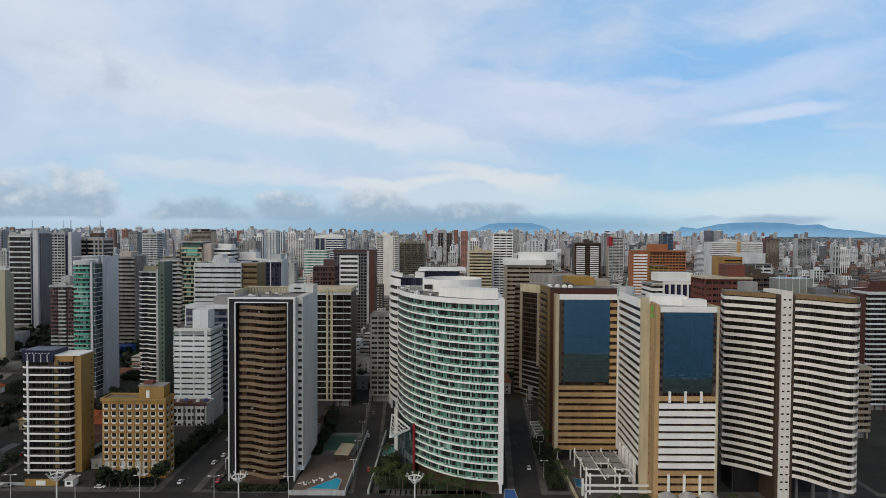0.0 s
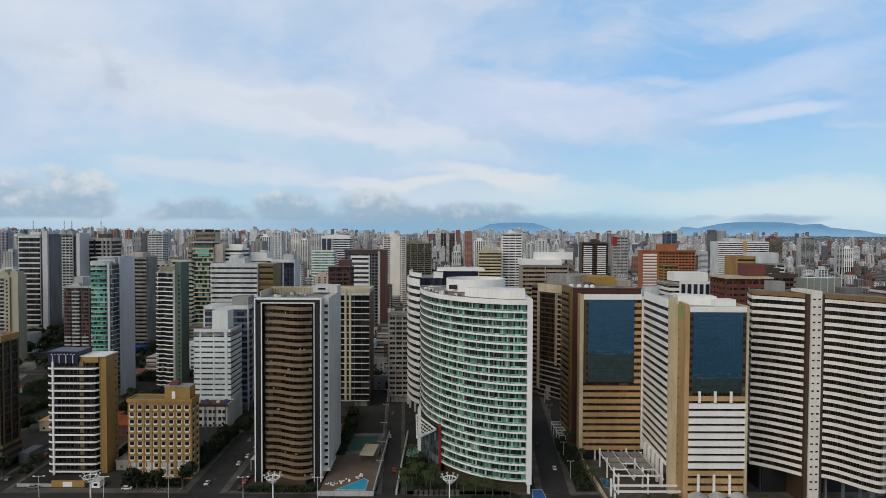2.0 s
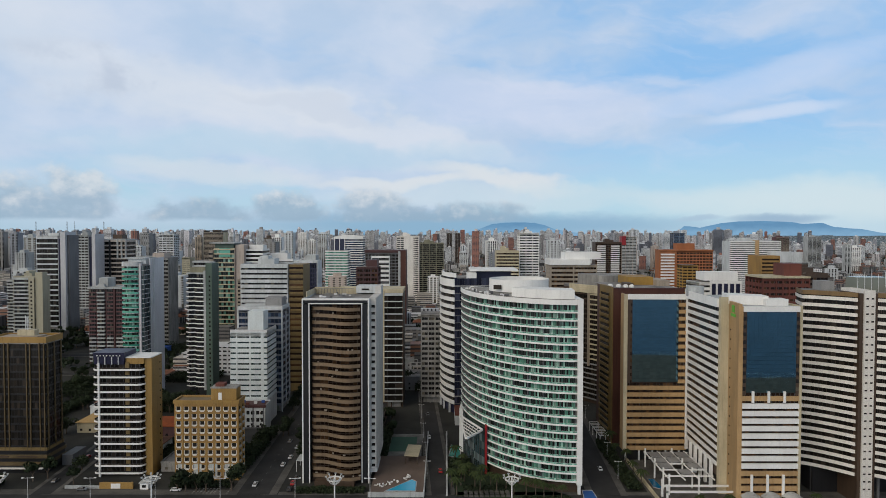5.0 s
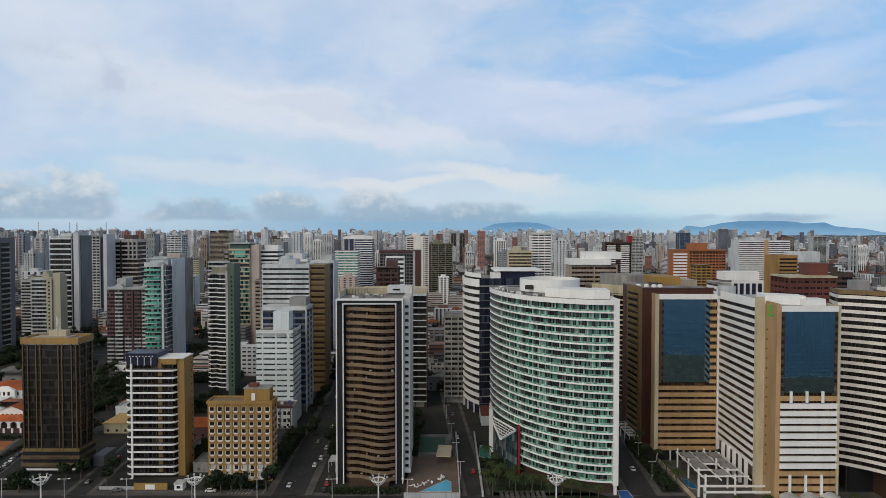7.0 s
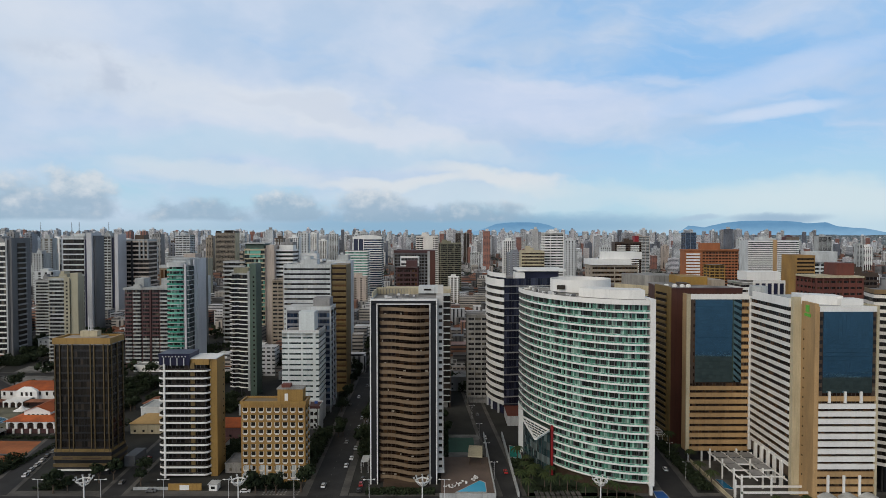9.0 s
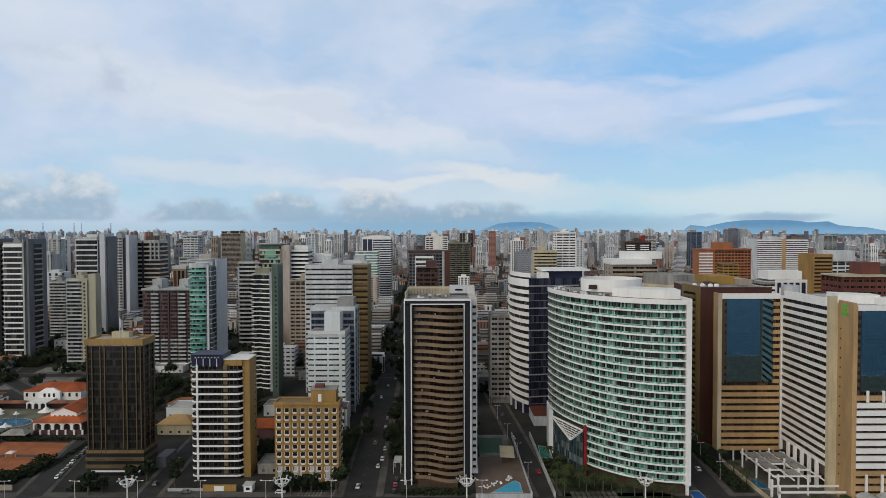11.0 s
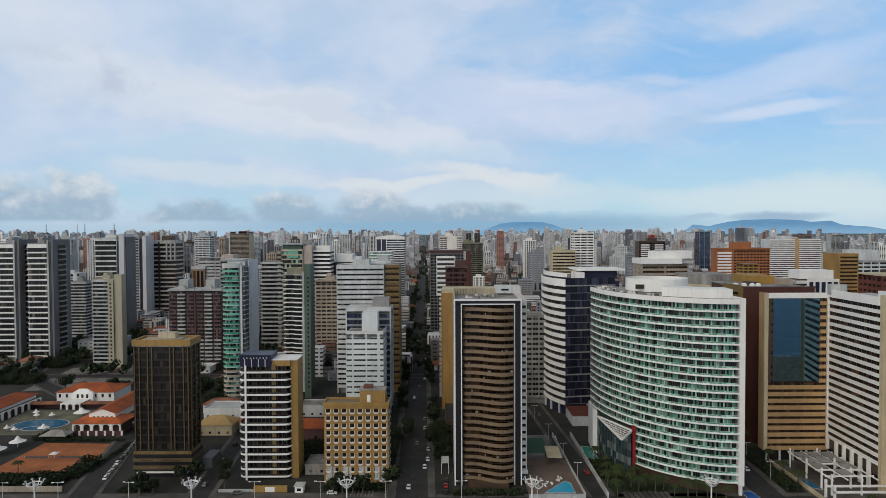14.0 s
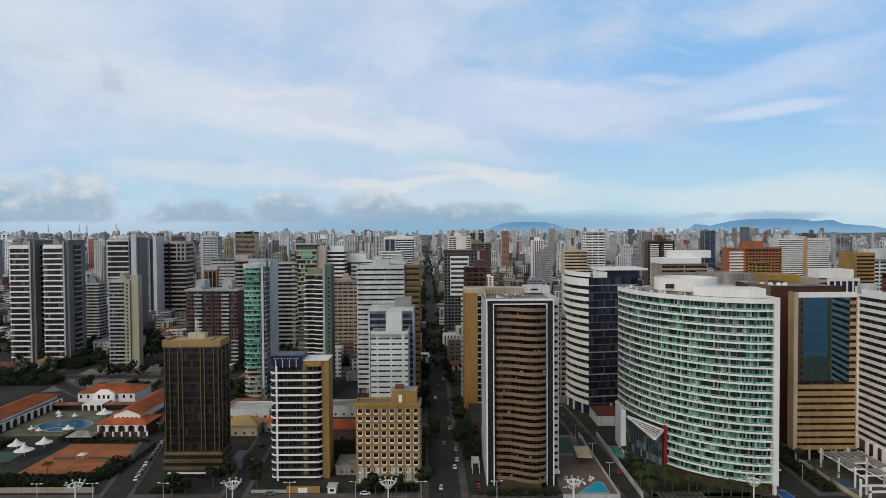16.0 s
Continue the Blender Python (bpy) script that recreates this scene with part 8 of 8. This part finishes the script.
    for x0 in (-304, -287):
        for a_ in (0, 1.4, 9.6, 11):
            ln.box(x0 + a_, x0 + a_ + 0.09, 293, 316.8, 0.06, 0.075)
        for b_ in (0, 5.5, 18.2, 23.7):
            ln.box(x0, x0 + 11, 293 + b_, 293.09 + b_, 0.064, 0.079)
    single("court_lines", ln, "tile_worn", "worn white tennis court lines", kind="stuff")
    for x0 in (-304.5, -287.5):
        Nn = thing("tennis_net", x0 + 6, 304.9, "dark tennis net across a clay court", "tennis net", "tennis nets")
        wpart("net", Shape().box(x0, x0 + 12, 304.85, 304.95, 0.05, 1.0), "dark_steel", Nn)
        wpart("post", Shape().box(x0, x0 + 0.12, 304.8, 305, 0, 1.1), "steel", Nn)
        wpart("post", Shape().box(x0 + 11.9, x0 + 12.02, 304.8, 305, 0, 1.1), "steel", Nn)
    R_ = thing("shade_shelter", -289.8, 305, "small pale shelter between the tennis courts", "shelter")
    wpart("roof", hip(Shape(), -291.3, -288.3, 303.5, 306.5, 2.5, 3.2, 0.3), "bright", R_)
    wpart("post", Shape().box(-289.9, -289.7, 304.9, 305.1, 0, 2.6), "steel", R_)
    single("sports_court", Shape().box(-345, -324, 300, 316, 0, 0.05), "turf", "green hard sports court", "sports court")
    single("parking_lot", Shape().prism([(-394, 434), (-322, 452), (-350, 528), (-402, 508)], 0, 0.05), "lot", "worn concrete parking lot behind the club", kind="structure")
    single("boundary_wall", Shape().box(-312, -262, 265.5, 266.1, 0, 2.2), "beige", "low pale wall along the sea front road", "wall")


club()


# ---- pools and gardens between the towers ----
def small_pool(name, pts, mat, label, rim="offwhite", z=0.1):
    cx, cy = sum(p[0] for p in pts) / len(pts), sum(p[1] for p in pts) / len(pts)
    W = thing(name, cx, cy, label, "pool", z=z)
    part("rim", Shape().prism([((x - cx) * 1.12, (y - cy) * 1.12) for x, y in pts], 0, 0.2), rim, W)
    part("water", Shape().prism([(x - cx, y - cy) for x, y in pts], 0.1, 0.26), mat, W)


single("pool_deck", Shape().box(-63.5, -41, 256.5, 300, 0, 1.2), "deck", "brown tiled pool deck beside a tower", kind="structure")
single("deck_wall", Shape().box(-64, -40.6, 255.8, 256.5, 0, 2.0).box(-41, -40.5, 256.5, 334, 0, 2.4), "offwhite", "white boundary wall of a pool deck", "wall")
small_pool("swimming_pool", [(-56.5, 259.3), (-44.5, 259.3), (-44.5, 268.5), (-46.5, 270.8)], "pool", "bright blue triangular swimming pool", z=1.2)
single("court_paving", Shape().box(-64, -43.5, 302, 336, 0, 0.24), "lot", "pale worn paving round a sports court", kind="structure")
single("sports_court", Shape().box(-60, -46.5, 309, 331, 0, 0.3), "turf", "faded green sports court beside a tower", "sports court")
C = thing("pool_shelter", -47.5, 296, "pool shelter with a pale ochre roof", "shelter")
part("roof", Shape().prism([(-3.5, -7), (3.2, -8), (4.2, 7), (-2.4, 8)], 5.2, 5.6), "cream", C)
for x, y in ((-2.8, -6), (2.6, -6.6), (3.4, 6), (-2, 7)):
    part("post", Shape().box(x - 0.15, x + 0.15, y - 0.15, y + 0.15, 0, 5.2), "brown", C)
gq = random.Random(2)
lm = Shape().box(-0.35, 0.35, -0.9, 0.5, 0.25, 0.38).box(-0.35, 0.35, 0.5, 0.75, 0.38, 0.9).box(-0.3, -0.22, -0.8, -0.7, 0, 0.25).box(0.22, 0.3, 0.4, 0.5, 0, 0.25).mesh("sun_lounger", [M["bright"]])
for i in range(16):
    u = i / 15
    ob = new("sun_lounger", lm)
    ob.matrix_world = pose(-60.5 + 14 * u + gq.uniform(-2.2, 0.8), 261 + 11 * u + gq.uniform(-0.5, 3.5), 1.2, 0, 0, gq.uniform(0, 360))
    tagged(ob, "white plastic sun lounger on the pool deck", "sun lounger", "loungers at the pool")
small_pool("garden_pool", [(-29.8, 303), (-24.5, 300), (-24.0, 316), (-28.5, 318)], "pool_green", "green garden pool beside the curved tower")
small_pool("garden_pool", [(24.6, 246), (31, 246), (30.5, 262), (26.5, 262)], stuff_mat("blue_cover", (0.02, 0.10, 0.34, 1), 0.4, streak=False), "pool under a blue cover", "offwhite")
small_pool("garden_pool", [(58, 266), (61.5, 264), (61, 274), (58.5, 275)], "pool_dark", "dark blue kidney pool beside the hotel", "concrete")
single("garden_wall", Shape().prism([(-31.5, 257), (-30.8, 257), (-30.5, 335), (-31.2, 335)], 0, 2.2), "offwhite", "white garden wall along a street", "wall")
single("garden", Shape().prism([(-30, 258), (24, 250), (20, 258), (-10, 276), (-22, 300), (-30, 300)], 0, 0.1), "lawn", "dark planted garden before the curved tower", kind="structure")
pv = Shape()
for i in range(9):
    for j in range(3):
        pv.box(-24 + i * 2.2, -22.4 + i * 2.2, 256 + j * 2.6, 258.2 + j * 2.6, 0.1, 0.16)
single("stepping_slabs", pv, "pave", "grey paving slabs in the garden", kind="stuff")
single("hotel_forecourt", Shape().box(54, 112, 238, 298, 0, 0.14), "pave", "paved hotel forecourt", kind="structure")
single("planter_wall", Shape().box(55, 55.6, 250, 296, 0, 1.8), "cream", "low cream wall beside the hotel drive", "wall")
single("forecourt", Shape().box(114, 170, 232, 262, 0, 0.08), "pave", "paved forecourt before a tower", kind="structure")
C = thing("street_canopy", 50.8, 331, "long white steel canopy beside the street", "canopy")
for i in range(10):
    part("rafter", Shape().box(-2.6, 2.6, -12 + i * 2.6, -11.75 + i * 2.6, 4.9, 5.2), "bright", C)
for sx in (-2.6, 2.3):
    part("beam", Shape().box(sx, sx + 0.3, -12.4, 12.2, 4.6, 4.9), "bright", C)
    for i in range(4):
        part("post", Shape().box(sx, sx + 0.3, -12 + i * 7.8, -11.7 + i * 7.8, 0, 4.6), "bright", C)
H = thing("thatched_hut", -306, 333, "open hut with a grey thatched hip roof", "hut")
part("roof", hip(Shape(), -6.5, 6.5, -3.6, 3.6, 3.0, 5.2, 0.5), "concrete", H)
for x in (-6, 0, 6):
    for y in (-3.2, 3.2):
        part("post", Shape().box(x - 0.12, x + 0.12, y - 0.12, y + 0.12, 0, 3.0), "bark", H)
A = thing("market_awning", -98.5, 287, "white sheet awning beside the avenue", "awning")
part("sheet", Shape().prism([(-1.6, -4), (1.8, -4), (1.8, 4), (-1.6, 4)], 5.0, 5.3), "offwhite", A)
for x, y in ((-1.5, -3.8), (1.7, -3.8), (1.7, 3.8), (-1.5, 3.8)):
    part("post", Shape().box(x - 0.1, x + 0.1, y - 0.1, y + 0.1, 0, 5.0), "steel", A)
for x0, x1, y in ((-162, -158.5, 263),):
    B = thing("gate_lodge", (x0 + x1) / 2, y + 2, "small white gate lodge at the sea front", "lodge", "gate lodges")
    part("wall", Shape().box(-(x1 - x0) / 2, (x1 - x0) / 2, -2, 2, 0, 2.8), "bright", B)
    part("roof", Shape().box(-(x1 - x0) / 2 - 0.4, (x1 - x0) / 2 + 0.4, -2.4, 2.4, 2.8, 3.1), "offwhite", B)
    part("window", Shape().box(-0.8, 0.8, -2.08, -2.0, 0.9, 2.0), "g_dark", B)


# ---- road marks ----
mk = Shape()
for i in range(60):
    y = 264 + i * 8
    x = ave_x(y)
    mk.box(x - 0.06, x + 0.06, y, y + 2, 0.149, 0.155)
for i in range(60):
    mk.box(-300 + i * 8, -297 + i * 8, 240, 240.15, 0.031, 0.037)
single("road_marks", mk, "lot", "worn white road marks", kind="stuff")
zb = Shape()
for i in range(16):
    for j in range(4):
        zb.box(-124 + i * 1.5 - 28 * (i > 8), -123.2 + i * 1.5 - 28 * (i > 8), 259.2 + j * 1.5, 260 + j * 1.5, 0.101, 0.108)
single("pavement_pattern", zb, "concrete", "pale pattern set in the pavement", kind="stuff")


# ---- cars ----
PAINT = {n_: stuff_mat(n_ + "_car_paint", c_, 0.3, stain=0.05, grain=0.02, bump=0.0, streak=False, spec=0.6) for n_, c_ in
         (("white", (0.75, 0.75, 0.75, 1)), ("silver", (0.42, 0.43, 0.44, 1)), ("black", (0.02, 0.02, 0.022, 1)), ("red", (0.35, 0.03, 0.03, 1)), ("grey", (0.14, 0.145, 0.15, 1)))}
wheel = Shape().prism([(0.32 * math.cos(i * math.tau / 14), 0.32 * math.sin(i * math.tau / 14)) for i in range(14)], -0.11, 0.11).mesh("wheel", [M["black"]])


def car_proto(color, x, y):
    T = thing("car", x, y, color + " parked car at the roadside", "car", "cars")
    prof = [(-2.15, 0.3), (2.1, 0.3), (2.15, 0.62), (1.95, 0.8), (0.95, 0.92), (-1.95, 0.95), (-2.15, 0.75)]
    s = Shape()
    n = len(prof)
    s.v += [(px_, -0.85, z) for px_, z in prof] + [(px_, 0.85, z) for px_, z in prof]
    s.f += [tuple(range(n)), tuple(reversed(range(n, 2 * n)))] + [(i, n + i, n + (i + 1) % n, (i + 1) % n) for i in range(n)]
    s.m += [0] * (n + 2)
    part("body", s, PAINT[color], T)
    part("cabin", Shape().prism([(-1.75, -0.78), (0.95, -0.78), (0.95, 0.78), (-1.75, 0.78)], 0.93, 1.38, top=0.78), "g_black", T)
    part("roof", Shape().prism([(-1.42, -0.6), (0.6, -0.6), (0.6, 0.6), (-1.42, 0.6)], 1.38, 1.45, top=0.92), PAINT[color], T)
    for wx in (-1.35, 1.35):
        for wy in (-0.8, 0.8):
            piece("wheel", wheel, T, wx, wy, 0.32).rotation_euler = (math.pi / 2, 0, 0)
    return T


CARS = {c_: car_proto(c_, -106.8 + 0.0, 300 + i * 14) for i, c_ in enumerate(PAINT)}
for T in CARS.values():
    T.matrix_world = pose(T.location.x, T.location.y, 0.15, 0, 0, 91.7)
rc = random.Random(44)


def park(x, y, rz, z=0.15):
    if y < 258:
        z = 0.03
    copy_thing(CARS[rc.choice(("white", "white", "silver", "silver", "black", "grey", "grey", "red"))], pose(x, y, z, 0, 0, rz))


for i in range(9):
    u = i / 8
    park(-250.5 - 10.5 * u + rc.uniform(-0.3, 0.3), 279 + 48 * u, 102)
for i in range(7):
    park(-377 + i * 3.2, 501 + rc.uniform(-1, 1), 88, 0.06)
for i in range(16):
    y = 272 + i * 24 + rc.uniform(-6, 6)
    park(ave_x(y) + rc.choice((-5.3, -1.5, 1.6, 5.4)), y, 91.7)
for x, y, rz in ((-98.2, 262.4, 95), (-98.2, 269, 93), (-98.1, 275, 93), (-40.2, 330, 94), (-42, 372, 94), (-34, 283, 94), (40, 286, 85), (37, 318, 85), (-205, 300, 96), (-207, 322, 96), (-240, 248, 0), (-203, 271, 96), (-160, 244, 0), (-90, 248, 0), (-146, 261.5, 2), (-186, 262, 3), (-20, 236, 0), (-280, 238, 0)):
    park(x, y, rz)


# ---- lamps ----
def mast():
    T = thing("light_mast", -236, 209, "tall white light mast with a ring of curved arms", "street lamp", "light masts")
    k = 8
    part("pole", Shape().prism([(0.35 * math.cos(i * math.tau / k), 0.35 * math.sin(i * math.tau / k)) for i in range(k)], 0, 27.5, top=0.6), "bright", T)
    ring = Shape()
    for i in range(20):
        a_, b_ = i * math.tau / 20, (i + 1) * math.tau / 20
        ring.prism([(2.0 * math.cos(a_), 2.0 * math.sin(a_)), (2.4 * math.cos(a_), 2.4 * math.sin(a_)), (2.4 * math.cos(b_), 2.4 * math.sin(b_)), (2.0 * math.cos(b_), 2.0 * math.sin(b_))], 26.2, 26.5)
    part("ring", ring, "bright", T)
    for i in range(8):
        a_ = i * math.tau / 8
        s = Shape()
        prev = (0.2, 24.6)
        for j in range(1, 5):
            u = j / 4
            cur = (0.2 + 2.7 * u, 24.6 + 2.6 * u * u)
            c, sn = math.cos(a_), math.sin(a_)
            s.face([(prev[0] * c - 0.12 * sn, prev[0] * sn + 0.12 * c, prev[1]), (prev[0] * c + 0.12 * sn, prev[0] * sn - 0.12 * c, prev[1]), (cur[0] * c + 0.12 * sn, cur[0] * sn - 0.12 * c, cur[1]), (cur[0] * c - 0.12 * sn, cur[0] * sn + 0.12 * c, cur[1])])
            s.face([(prev[0] * c - 0.12 * sn, prev[0] * sn + 0.12 * c, prev[1] - 0.2), (cur[0] * c - 0.12 * sn, cur[0] * sn + 0.12 * c, cur[1] - 0.2), (cur[0] * c + 0.12 * sn, cur[0] * sn - 0.12 * c, cur[1] - 0.2), (prev[0] * c + 0.12 * sn, prev[0] * sn - 0.12 * c, prev[1] - 0.2)])
            prev = cur
        part("arm", s, "bright", T)
        part("lamp_head", Shape().box(2.9 * math.cos(a_) - 0.3, 2.9 * math.cos(a_) + 0.3, 2.9 * math.sin(a_) - 0.3, 2.9 * math.sin(a_) + 0.3, 27.0, 27.35), "offwhite", T)
    return T


MAST = mast()
for x in (-183.5, -131.5, -69.5, -9.5, -289):
    copy_thing(MAST, pose(x, 209, 0.15, 0, 0, rc.uniform(0, 40)))


def street_lamp():
    T = thing("street_lamp", -274, 247, "white street lamp with two short arms", "street lamp", "street lamps")
    k = 6
    part("pole", Shape().prism([(0.14 * math.cos(i * math.tau / k), 0.14 * math.sin(i * math.tau / k)) for i in range(k)], 0, 11.6, top=0.6), "steel", T)
    for sx in (-1, 1):
        a_, b_ = sorted((0, sx * 1.9))
        part("arm", Shape().prism([(a_, -0.05), (b_, -0.05), (b_, 0.05), (a_, 0.05)], 11.3, 11.45), "steel", T)
        part("lamp_head", Shape().box(sx * 1.9 - 0.45, sx * 1.9 + 0.45, -0.16, 0.16, 11.3, 11.6), "bright", T)
    return T


LAMP = street_lamp()
for x in (-252, -224, -199, -174, -148, -122, -92, -62):
    copy_thing(LAMP, pose(x, 247, 0.03, 0, 0, rc.uniform(-8, 8)))
for y in (275, 300, 330, 365, 400):
    copy_thing(LAMP, pose(-38.8 - (y - 258) * 0.063, y, 0.1, 0, 0, 0) @ Matrix.Diagonal((0.7, 0.7, 0.7, 1)))
    copy_thing(LAMP, pose(44 + (y - 258) * 0.07, y, 0.1, 0, 0, 0) @ Matrix.Diagonal((0.7, 0.7, 0.7, 1)))
